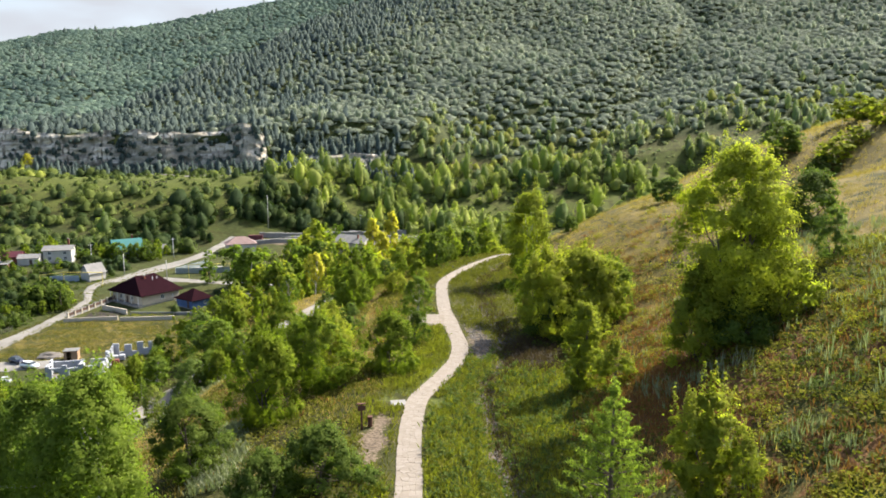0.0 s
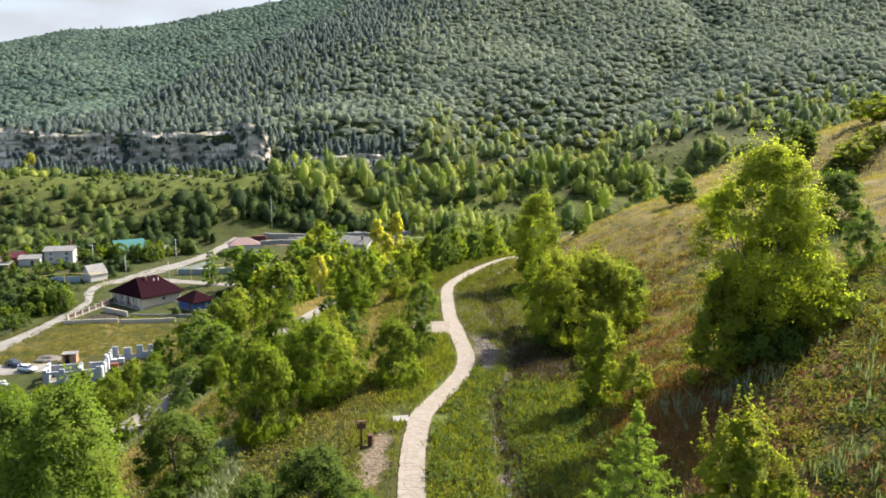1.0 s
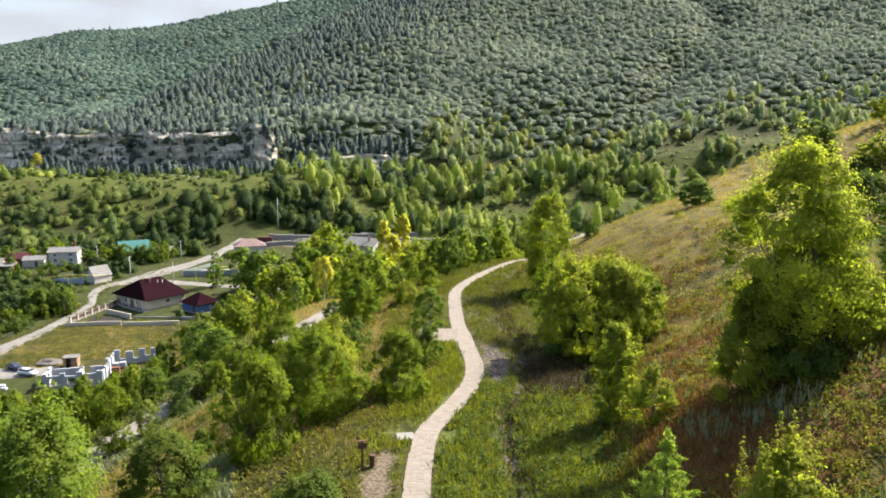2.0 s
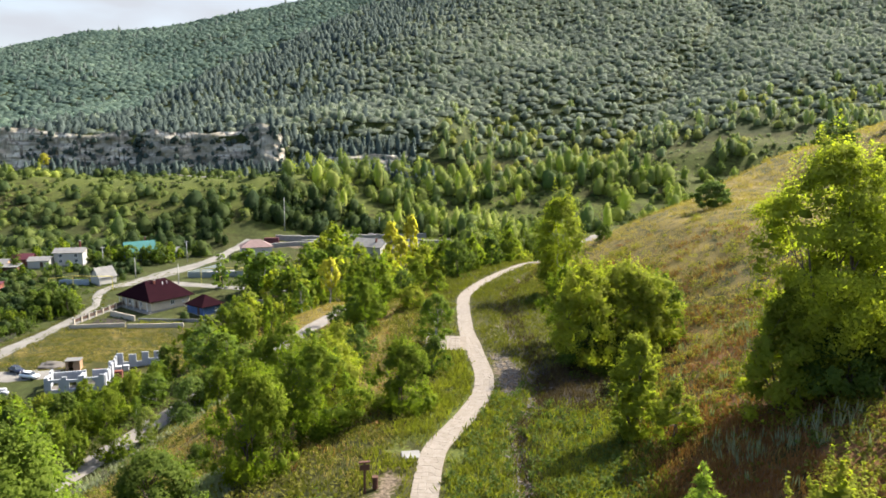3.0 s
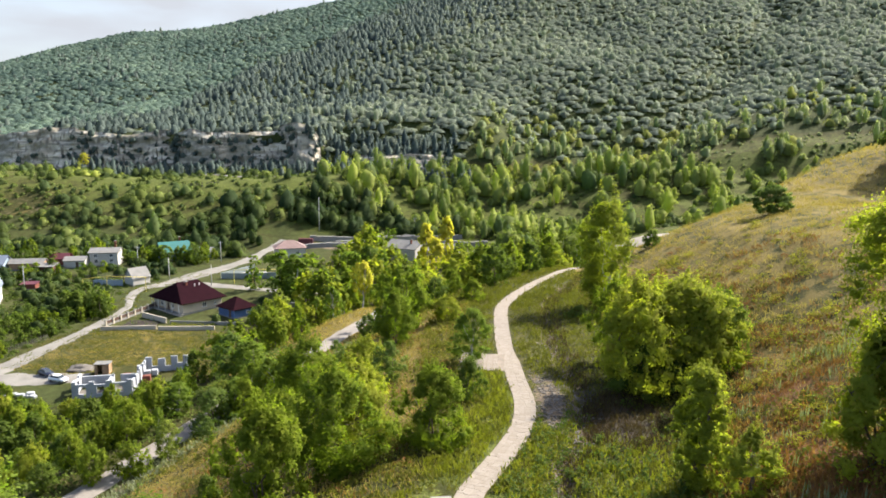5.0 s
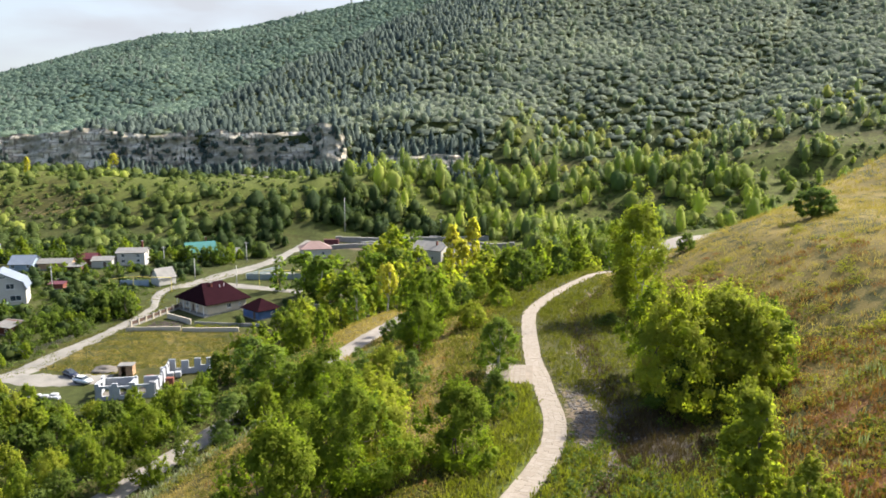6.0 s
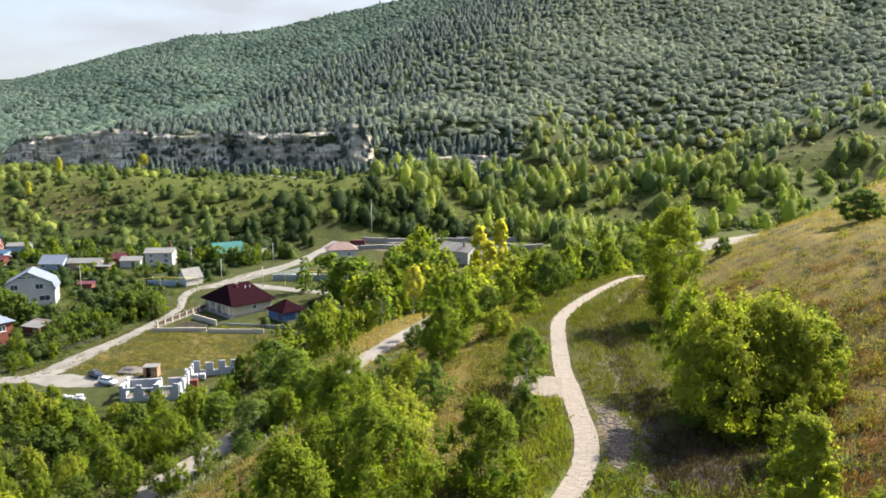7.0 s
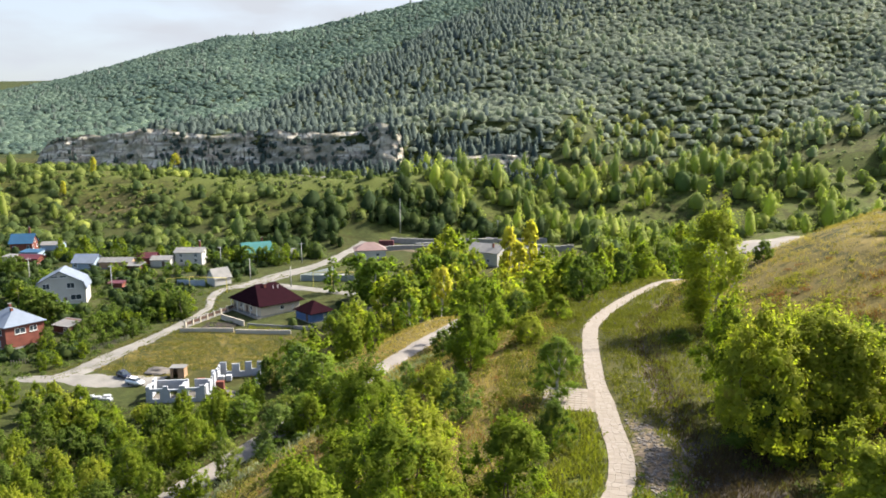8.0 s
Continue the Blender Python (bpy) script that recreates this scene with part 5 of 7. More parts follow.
def house(name, x, y, turn, w, d, wall, kind, h, wall_mat, roof_mat, label, category="house", over=0.5, windows=(), doors=(), chimneys=(), plinth=True):
    ob = empty(name, spot(x, y, turn), label, category)
    BUILT.append((x, y, 0.55 * math.hypot(w, d) + 1.0))
    part("wall", walls_bm(kind, w, d, wall, h), M[wall_mat], ob)
    part("roof", roof_bm(kind, w, d, h, over, wall + 0.02), M[roof_mat], ob)
    if plinth:
        part("plinth", boxed(-w / 2 - 0.06, w / 2 + 0.06, -d / 2 - 0.06, d / 2 + 0.06, -0.5, 0.35), M["concrete"], ob, "grey concrete plinth")
    for side, along, up, wide, high in windows:
        window(ob, on_wall(side, w, d, along, up), wide, high)
    for side, along in doors:
        door = part("door", boxed(-0.5, 0.5, -0.05, 0.05, 0, 2.05, 0.02), M["dark_door"], ob, at=on_wall(side, w, d, along, 0.3))
        part("door_handle", boxed(0.32, 0.44, -0.1, -0.04, 1.0, 1.04), M["rim"], door)
    for cx, cy, top in chimneys:
        ch = part("chimney", boxed(cx - 0.3, cx + 0.3, cy - 0.3, cy + 0.3, wall, top, 0.02), M["brick"], ob)
        part("cap", boxed(cx - 0.38, cx + 0.38, cy - 0.38, cy + 0.38, top + 0.002, top + 0.12), M["concrete"], ch)
    return ob


def pole(x, y, high, arm=True, lean=0.0):
    ob = empty("utility_pole", spot(x, y, 20) @ pose(0, 0, 0, 0, lean, 0), "grey concrete utility pole beside the village road", "utility pole", "utility poles")
    bm = bmesh.new()
    tube(bm, [(0, 0, -0.3), (0, 0, high * 0.5), (0, 0, high)], [0.17, 0.14, 0.1], 8)
    part("shaft", bm, M["pole"], ob, smooth=True)
    if arm:
        part("crossarm", boxed(-0.8, 0.8, -0.06, 0.06, high - 0.6, high - 0.48), M["pole"], ob)
        for k in (-0.7, 0.0, 0.7):
            part("insulator", boxed(k - 0.05, k + 0.05, -0.05, 0.05, high - 0.478, high - 0.3), M["frame"], ob)
    return ob


# ---- the maroon-roofed house and its yard ----
mh = house("house", -93.4, 220.6, 55.5, 12.6, 15.6, 3.2, "long_hip", 4.6, "plaster", "maroon", "single-storey cream house under a large maroon hipped roof", over=1.1,
           windows=(("left", 2.5, 1.2, 1.3, 1.3), ("left", -3.0, 1.2, 1.3, 1.3), ("front", 0.5, 1.2, 1.3, 1.3), ("front", 4.0, 1.3, 0.6, 0.8), ("back", 2.0, 1.2, 1.5, 1.3), ("back", -2.6, 1.2, 1.5, 1.3)), doors=(("back", 4.6), ("left", 0.2)), chimneys=((-1.2, -1.6, 7.9),))
for k in range(5):
    part("veranda_post", boxed(-7.3, -7.14, -7.2 + 3.6 * k, -7.04 + 3.6 * k, -0.3, 3.2), M["frame"], mh)
part("veranda_floor", boxed(-7.6, -6.4, -8.0, 8.4, -0.5, 0.3), M["concrete"], mh)
part("veranda_rail", boxed(-7.28, -7.2, -3.5, 7.2, 0.9, 1.0), M["post"], mh)
for k in range(2):
    vent = bmesh.new()
    tube(vent, [(0.9 + 1.5 * k, -2.6, 5.4), (0.9 + 1.5 * k, -2.6, 7.3)], [0.13, 0.13], 8)
    part("vent_pipe", vent, M["frame"], mh, "pale metal vent pipe")
annex = house("outbuilding", -76.0, 213.6, -36, 7.6, 6.6, 2.7, "hip", 2.7, "blue", "maroon", "blue-boarded outbuilding with a maroon pyramid roof", over=0.7, windows=(("right", 1.0, 1.1, 0.8, 0.8),), doors=(("front", 1.8),))
part("awning", boxed(-4.6, -3.9, -3.4, 2.4, 1.6, 1.75), M["tarp"], annex, "sagging grey tarpaulin awning")


def low_wall(x0, y0, x1, y1, high, thick, mat, label):
    n = max(2, int(math.hypot(x1 - x0, y1 - y0) / 2.5))
    turn = math.degrees(math.atan2(y1 - y0, x1 - x0))
    ob = empty("garden_wall", Matrix.Translation((x0, y0, 0)), label, "wall")
    L = math.hypot(x1 - x0, y1 - y0) / n
    for i in range(n):
        x, y = x0 + (x1 - x0) * (i + 0.5) / n, y0 + (y1 - y0) * (i + 0.5) / n
        part("panel", boxed(-L / 2 + 0.01, L / 2 - 0.01, -thick / 2, thick / 2, -0.5, high, 0.03), M[mat], ob, at=pose(x - x0, y - y0, float(gz(x, y)), 0, 0, turn))
    return ob


low_wall(-106.4, 196.0, -92.2, 198.2, 1.1, 0.35, "plaster", "low weathered concrete garden wall along the dry field")
low_wall(-91.4, 197.4, -76.6, 199.0, 1.1, 0.35, "plaster", "low weathered concrete garden wall along the dry field")
low_wall(-101.5, 209.0, -92.0, 203.6, 1.5, 0.4, "plaster", "grey retaining wall below the veranda")
low_wall(-91.0, 203.6, -72.0, 203.4, 0.9, 0.3, "concrete", "grey retaining wall beside the vegetable bed")
low_wall(-66.0, 222.0, -52.0, 226.0, 1.3, 0.4, "concrete", "long grey concrete wall beside the trees")


def pillar_fence(pts):
    ob = empty("brick_fence", Matrix.Translation((*pts[0], float(gz(*pts[0])))), "brick pillar fence with dark panels along the dirt road", "fence")
    ox, oy, oz = ob.matrix_world.translation
    for k, (x, y) in enumerate(pts):
        z = float(gz(x, y)) - oz
        turn = math.degrees(math.atan2(pts[-1][1] - pts[0][1], pts[-1][0] - pts[0][0]))
        pl = part("pillar", boxed(-0.25, 0.25, -0.25, 0.25, -0.4, 1.7, 0.02), M["plaster"], ob, at=pose(x - ox, y - oy, z, 0, 0, turn))
        part("cap", boxed(-0.31, 0.31, -0.31, 0.31, 1.702, 1.8), M["concrete"], pl)
        if k:
            a, b = pts[k - 1], (x, y)
            L = math.dist(a, b) - 0.5
            mid = ((a[0] + b[0]) / 2, (a[1] + b[1]) / 2)
            t2 = math.degrees(math.atan2(b[1] - a[1], b[0] - a[0]))
            m = pose(mid[0] - ox, mid[1] - oy, float(gz(*mid)) - oz, 0, 0, t2)
            part("base", boxed(-L / 2, L / 2, -0.14, 0.14, -0.4, 0.5), M["concrete"], ob, at=m)
            part("panel", boxed(-L / 2, L / 2, -0.04, 0.04, 0.6, 1.45), M["dark_door"], ob, at=m)
            part("rail", boxed(-L / 2, L / 2, -0.07, 0.07, 1.46, 1.56), M["concrete"], ob, at=m)


pillar_fence([(-107.0 + 0.62 * k, 199.6 + 2.7 * k) for k in range(9)])
veg = np.random.default_rng(40)



def vegetable_bed(x, y, w, d, turn, label, rows, mat):
    """Dug soil in low ridges with rows of plants."""
    ob = empty("vegetable_bed", spot(x, y, turn, 0.0), label, "garden bed")
    n = max(3, int(d / 0.7))
    for k in range(n):
        y0 = -d / 2 + d * k / n
        part("soil_ridge", boxed(-w / 2, w / 2, y0 + 0.06, y0 + d / n - 0.06, -0.5, 0.22, 0.05), M["soil"], ob)
    m = int(rows * w * d)
    cen = np.column_stack([veg.uniform(-w / 2, w / 2, m), veg.uniform(-d / 2, d / 2, m), veg.uniform(0.2, 0.75, m)])
    if m:
        o = new("plants", mesh_np("plants", blades(cen, veg.normal(size=(m, 3)) * 0.6 + np.array([0, 0, 1.0]), 0.3, veg), quad_faces(m), M[mat]))
        o.parent = ob
        tagged(o, "rows of leafy plants", kind="stuff")


vegetable_bed(-98.6, 203.0, 9.0, 6.0, 8, "dark dug garden bed behind the low wall", 1.5, "low_weed")
vegetable_bed(-84.0, 201.3, 12.0, 3.2, 4, "garden bed with rows of green vegetables behind the low wall", 9, "lime")


def picket_fence(pts):
    ob = empty("picket_fence", Matrix.Translation((*pts[0], float(gz(*pts[0])))), "weathered grey wooden picket fence along the dirt road", "fence")
    ox, oy, oz = ob.matrix_world.translation
    line = spline(pts, 0.55)
    for k, (x, y) in enumerate(line):
        high = 1.25 + 0.12 * math.sin(k * 2.7)
        part("picket", boxed(-0.07, 0.07, -0.025, 0.025, -0.2, high), M["grey_wood"], ob, at=pose(x - ox, y - oy, float(gz(x, y)) - oz, 3 * math.sin(k), 2 * math.cos(1.7 * k), 55))


picket_fence([(-131.5, 166.0), (-123.0, 172.5), (-118.5, 180.0), (-116.0, 188.0)])
picket_fence([(-141.0, 247.5), (-134.0, 249.5), (-127.0, 251.5)])

# ---- other houses ----
W1, W2 = ("front", -2.6, 1.2, 1.2, 1.3), ("front", 2.6, 1.2, 1.2, 1.3)
wh = house("house", -153.8, 212.2, 120, 9.6, 13.2, 4.6, "gambrel", 5.6, "white", "zinc", "large white house with a pale metal gambrel roof", over=0.5,
           windows=(("left", -3.7, 5.0, 1.9, 1.6), ("left", 2.7, 5.0, 2.1, 1.6), ("left", 3.9, 1.5, 2.9, 1.6), ("left", 0.9, 8.2, 1.9, 0.6), ("left", -1.5, 8.2, 1.9, 0.6), ("left", -4.2, 1.5, 1.6, 1.5), ("front", 0, 1.4, 1.3, 1.3), ("front", 3, 1.4, 1.3, 1.3)), doors=(("left", 1.0),))
part("balcony", boxed(-7.2, -5.6, -2.0, 5.4, 0.2, 1.5, 0.03), M["pale_blue"], wh, "pale green enclosed porch")
low_wall(-149.6, 204.4, -143.8, 207.6, 1.7, 0.08, "green_fence", "dark green sheet-metal fence in front of the white house")
br = house("house", -143.2, 180.4, -22, 11.4, 9.4, 5.8, "hip", 3.5, "brick", "zinc", "red brick house with a pale blue metal hipped roof", over=0.6,
           windows=(("right", -1.2, 3.6, 2.6, 1.4), ("right", 2.0, 3.6, 1.8, 1.4), ("front", 2.6, 3.6, 2.6, 1.5), ("front", -1.6, 3.6, 2.0, 1.5), ("front", 2.2, 0.8, 1.6, 1.3)), chimneys=((-2.0, 0.6, 9.8), (1.6, -0.8, 9.4)))
house("shed", -135.4, 190.2, -12, 5.6, 4.2, 2.2, "shed", 0.9, "post", "slate", "dark wooden shed with a pale lean-to roof", "shed", 0.4, windows=(("front", 1.4, 0.9, 0.9, 0.9),))
house("shed", -121.4, 245.0, 58, 6.0, 5.0, 2.5, "gable", 3.2, "white", "slate", "small white gabled shed beside the dirt road", "shed", 0.35, doors=(("right", 0.6),))
low_wall(-133.0, 238.6, -124.6, 241.6, 2.0, 0.12, "pale_blue", "pale blue board fence beside the white shed")
house("house", -126.3, 283.0, 36, 10.5, 8.4, 3.2, "gable", 3.8, "pale_blue", "teal", "house with a teal metal gable roof among bushes", windows=(W1, W2, ("right", 0, 1.2, 1.2, 1.3)), chimneys=((2.5, 1.2, 8.4),))
house("shed", -117.0, 289.0, 12, 7.0, 5.0, 2.6, "gable", 1.6, "pale_blue", "slate", "low grey-blue outbuilding beside the teal-roofed house", "shed", 0.3)
house("house", -145.0, 268.5, 14, 9.6, 7.4, 4.8, "gable", 1.4, "white", "slate", "white two-storey house with a low grey roof", windows=(W1, W2, ("front", -2.6, 3.2, 1.2, 1.2), ("front", 2.6, 3.2, 1.2, 1.2), ("right", 0, 1.2, 1.2, 1.3), ("right", 0, 3.9, 1.2, 1.3)), chimneys=((3, 1, 8.4),))
house("garage", -152.5, 262.0, 14, 7.0, 6.0, 2.8, "gable", 1.2, "white", "slate", "low white garage wing with a grey roof", "garage", 0.3, doors=(("front", 1),))
house("shed", -160.0, 264.0, 8, 7.0, 5.0, 2.6, "gable", 1.8, "brick", "redroof", "small brick shed with a dark red roof", "shed", 0.4)
house("shed", -157.0, 252.0, 8, 5.0, 4.0, 2.4, "shed", 0.7, "post", "slate", "wooden shed with a pale flat roof", "shed", 0.4)
house("house", -176.5, 253.0, 10, 7.6, 7.0, 2.6, "gable", 2.8, "pale_blue", "zinc", "small house with a pale blue gable roof", windows=(W1, W2))
house("shed", -167.0, 256.5, 14, 11.0, 5.0, 2.4, "gable", 1.4, "tan", "slate", "long shed under a pale grey roof", "shed", 0.4)
house("shed", -149.5, 231.0, 10, 4.6, 3.0, 1.8, "shed", 0.4, "brick", "redroof", "rusty red shed in the allotment", "shed", 0.2)
house("house", -225.0, 279.0, 24, 8.0, 7.4, 3.4, "gable", 3.6, "brick", "blue_roof", "brick house with a steep blue gable roof", windows=(W1, W2, ("right", 0, 3.6, 1.4, 1.2), ("right", -2.4, 1.2, 1.3, 1.4), ("right", 2.4, 1.2, 1.3, 1.4)), chimneys=((2, 1.2, 9.4),))
house("shed", -214.0, 282.0, 20, 8.0, 5.0, 2.4, "gable", 1.2, "pale_blue", "slate", "low grey-roofed garden outbuilding", "shed", 0.3)
house("shed", -212.0, 268.0, 10, 7.0, 5.0, 2.4, "shed", 0.6, "pale_blue", "blue_roof", "blue sheet-metal garden shed", "shed", 0.3)
house("shed", -204.0, 258.0, 6, 8.0, 5.0, 2.2, "gable", 1.3, "brick", "redroof", "small shed with a red metal roof", "shed", 0.4)
house("shed", -212.0, 257.0, 6, 3.6, 4.0, 2.8, "shed", 0.4, "white", "slate", "small white-walled garden shed", "shed", 0.2)
house("house", -84.5, 294.0, 22, 11.5, 8.0, 3.6, "hip", 2.6, "white", "pink", "white house with a faded pink hipped roof", windows=(W1, W2, ("right", 0, 1.2, 1.2, 1.3)))
house("house", -38.0, 293.0, -24, 13.0, 10.0, 4.8, "gable", 2.6, "white", "slate", "pale grey workshop building half hidden by trees", windows=(W1, W2, ("right", 1.5, 1.4, 1.4, 1.4), ("right", -2.0, 1.4, 1.4, 1.4)), chimneys=((3, -2, 8.0),))
house("shed", -23.0, 300.0, -20, 9.0, 7.0, 3.6, "gable", 1.4, "concrete", "slate", "grey shed behind the yellow aspens", "shed", 0.4)
ct = empty("container", spot(-84.0, 315.5, 8), "red shipping container beside the wood", "container")
part("body", boxed(-3, 3, -1.2, 1.2, 0.2, 2.8, 0.04), M["redroof"], ct)
part("end_door", boxed(-3.06, -3.0, -1.1, 1.1, 0.3, 2.7), M["slate"], ct)
for k in range(8):
    part("rib", boxed(-2.7 + 0.7 * k, -2.5 + 0.7 * k, -1.25, -1.2, 0.4, 2.6), M["redroof"], ct)
for a, b, c, d, h in ((-84, 309, -60, 316, 1.8), (-72, 318, -52, 323, 2.0), (-84, 322, -66, 328, 2.0), (-60, 331, -42, 334, 2.2), (-34, 322, -8, 322, 2.2), (-46, 338, -20, 342, 2.0)):
    low_wall(a, b, c, d, h, 1.4, "concrete", "long stack of grey concrete slabs in the yard")
low_wall(-97.0, 255.0, -90.0, 270.0, 2.0, 0.08, "grey_fence", "grey-green sheet-metal fence round a yard")
low_wall(-96.6, 254.6, -78.0, 257.6, 2.0, 0.08, "grey_fence", "grey-green sheet-metal fence round a yard")
yard = empty("concrete_pad", spot(-88.0, 263.0, 15), "pale concrete pad inside the fenced yard", "pad")
part("slab", boxed(-5, 5, -3, 3, -0.4, 0.35), M["concrete"], yard)
for x, y, h, arm in ((-114.4, 253.3, 7.5, False), (-149.6, 228.6, 8.0, True), (-183.2, 232.8, 8.0, True), (-107.7, 282.5, 8.0, True), (-82.2, 331.2, 15.0, False), (-41.6, 345.0, 9.0, True), (-96.5, 246.0, 7.0, False), (-133.0, 268.0, 7.5, True), (-45.5, 246.0, 8.0, True)):
    pole(x, y, h, arm)


def gas_pipe(pts, high):
    ob = empty("gas_pipe", Matrix.Translation((*pts[0], float(gz(*pts[0])))), "yellow overhead gas pipe on posts by the road", "gas pipe")
    ox, oy, oz = ob.matrix_world.translation
    tops = []
    for x, y in pts:
        z = float(gz(x, y)) - oz
        bm = bmesh.new()
        tube(bm, [(0, 0, -0.3), (0, 0, high)], [0.1, 0.1], 8)
        part("support", bm, M["yellow_pipe"], ob, at=pose(x - ox, y - oy, z))
        tops.append((x - ox, y - oy, z + high))
    bm = bmesh.new()
    tube(bm, tops, [0.11] * len(tops), 8)
    part("pipe", bm, M["yellow_pipe"], ob, smooth=True)


gas_pipe([(-131.0, 229.5), (-126.0, 234.5), (-114.0, 236.0)], 4.6)
gas_pipe([(-90.0, 249.0), (-84.0, 250.0), (-76.0, 250.6)], 4.6)

# ---- dirt roads of the village ----
ribbon("village_road", [(-124, 159.0), (-116, 160.2), (-113.4, 165), (-113.0, 171), (-112.3, 178), (-110.8, 188), (-110.2, 200.7), (-110.4, 217), (-115.6, 229), (-116.6, 238.0), (-110, 251.5), (-105.4, 265.5), (-99.5, 280), (-97, 300), (-94, 318)],
       [4.4, 6.4, 6.2, 4.6, 3.6, 2.9, 2.8, 4.2, 8.0, 8.6, 7.8, 7.0, 6.0, 5.0, 4.4], M["dirt_road"], 0.10, 1.5, "pale rutted dirt road through the village", "road", 0.45)
ribbon("side_road", [(-110, 249), (-99, 246.5), (-86, 244), (-72, 241), (-58, 240)], [6, 6, 4.5, 4, 4], M["dirt_road"], 0.14, 1.5, "dirt side road behind the houses", "road", 0.25)
ribbon("parking_ground", [(-117, 161.5), (-108, 161.0), (-100, 161.8), (-91, 163.5)], [3, 8, 8, 5], M["dirt_road"], 0.16, 1.5, "trampled pale earth beside the building plot", "parking area", 0.4)
ribbon("lower_road", [(float(road_x(y)), y) for y in (40, 62, 84, 103, 120, 138, 156, 172)] + [(-28, 190), (-40, 208), (-58, 236)], [4.2], M["gravel_road"], 0.10, 1.5, "grey gravel road along the foot of the bank", "road", 0.15)
ribbon("terrace_road", [(-168, 396), (-150, 391), (-128, 388), (-108, 392)], [4, 5, 5, 3], M["dirt_road"], 0.5, 3, "pale track on the far terrace", "road", 0.3)
ribbon("quarry_floor", [(-345, 414), (-310, 412), (-278, 413), (-250, 411)], [6, 11, 11, 5], M["dirt_road"], 0.6, 4, "pale quarry floor below the rock face", "quarry floor", 0.5)
ribbon("valley_clearing", [(44, 306), (56, 310), (70, 312), (86, 311)], [8, 24, 24, 8], M["gravel_road"], 0.35, 2, "pale gravel clearing in the valley", "clearing", 0.5)


# ---- building plot: unfinished block walls ----
def block_wall(ob, x0, y0, x1, y1, high, gaps=()):
    """A wall of aerated blocks; gaps are (from, to, sill, head) openings that go through it."""
    L, turn = math.dist((x0, y0), (x1, y1)), math.degrees(math.atan2(y1 - y0, x1 - x0))
    xs = sorted({0.0, L, *(v for g in gaps for v in g[:2])})
    zs = sorted({-0.5, high, *(v for g in gaps for v in g[2:] if -0.5 < v < high)})
    bm = bmesh.new()
    for a, b in zip(xs, xs[1:]):
        for c, d in zip(zs, zs[1:]):
            if not any(g[0] <= a < g[1] and g[2] <= c < g[3] for g in gaps):
                box(bm, a, b, -0.2, 0.2, c, d)
    bmesh.ops.remove_doubles(bm, verts=bm.verts, dist=0.001)
    seen = {}
    for f in bm.faces:                                             # drop the faces between touching boxes
        seen.setdefault(tuple(round(v, 3) for v in f.calc_center_median()), []).append(f)
    bmesh.ops.delete(bm, geom=[f for some in seen.values() if len(some) > 1 for f in some], context="FACES")
    return part("block_wall", bm, M["block"], ob, at=pose(x0, y0, 0, 0, 0, turn))


plot = empty("building_shell", spot(-82.4, 156.5, 17, 0.1), "unfinished house shell of white aerated blocks, no roof", "building shell")
part("foundation", boxed(-6.1, 15.1, -4.25, 10.1, -0.6, 0.12), M["rubble"], plot)
block_wall(plot, -5.8, -4, 5.6, -4, 3.5, ((1.2, 2.6, 0.9, 2.5), (4.6, 6.0, 0.9, 2.5), (8.2, 9.6, 0.9, 2.5), (0.7, 3.2, 3.0, 3.5), (4.2, 6.4, 2.8, 3.5), (7.6, 10.4, 3.0, 3.5)))
block_wall(plot, -5.8, 2.6, -5.8, -3.8, 3.3, ((2.2, 3.6, 0.9, 2.5), (1.8, 4.2, 2.9, 3.3)))
block_wall(plot, 5.6, -3.8, 5.6, 2.6, 3.1, ((2.0, 3.4, 0.9, 3.1), (4.8, 5.8, 2.6, 3.1)))
block_wall(plot, 5.4, 2.8, -5.8, 2.8, 2.5, ((3.4, 4.6, 0.0, 2.5),))
block_wall(plot, 0.6, -3.8, 0.6, 2.6, 2.8, ((2.4, 3.4, 0.0, 2.1), (4.6, 6.0, 2.3, 2.8)))
block_wall(plot, 5.8, 2.8, 5.8, 9.8, 3.4, ((2.0, 3.4, 0.9, 3.4), (4.6, 5.6, 2.4, 3.4)))
block_wall(plot, 5.8, 9.8, 14.8, 9.8, 3.8, ((1.4, 2.6, 1.7, 3.8), (4.2, 5.4, 1.7, 3.8), (6.8, 8.0, 2.2, 3.8), (2.6, 4.2, 3.4, 3.8)))
block_wall(plot, 14.8, 9.6, 14.8, 0.6, 2.4, ((1.6, 3.0, 0.9, 2.4), (5.6, 7.0, 0.9, 2.4)))
stack = empty("block_pallet", spot(-79.5, 164.5, 20, 0.0), "wrapped pallets of white blocks", "block pallet")
for i, (x, y, z) in enumerate(((0, 0, 0.3), (1.5, 0.1, 0.3), (0.1, 1.4, 0.3), (0.1, 0.1, 1.55), (3.0, 0.4, 0.3))):
    part("block_stack", boxed(x - 0.62, x + 0.62, y - 0.62, y + 0.62, z, z + 1.2, 0.05), M["block"], stack)
hut = empty("site_hut", spot(-89.0, 166.4, 14), "small tan wooden site hut with an open doorway", "hut")
bm = boxed(-1.5, 1.5, 1.1, 1.2, 0, 2.4)
for a in ((-1.5, -1.4, -1.2, 1.1), (1.4, 1.5, -1.2, 1.1)):
    box(bm, *a, 0, 2.4)
box(bm, -1.4, -0.9, -1.2, -1.1, 0, 2.4)
box(bm, 0.1, 1.4, -1.2, -1.1, 0, 2.4)
part("wall", bm, M["tan"], hut)
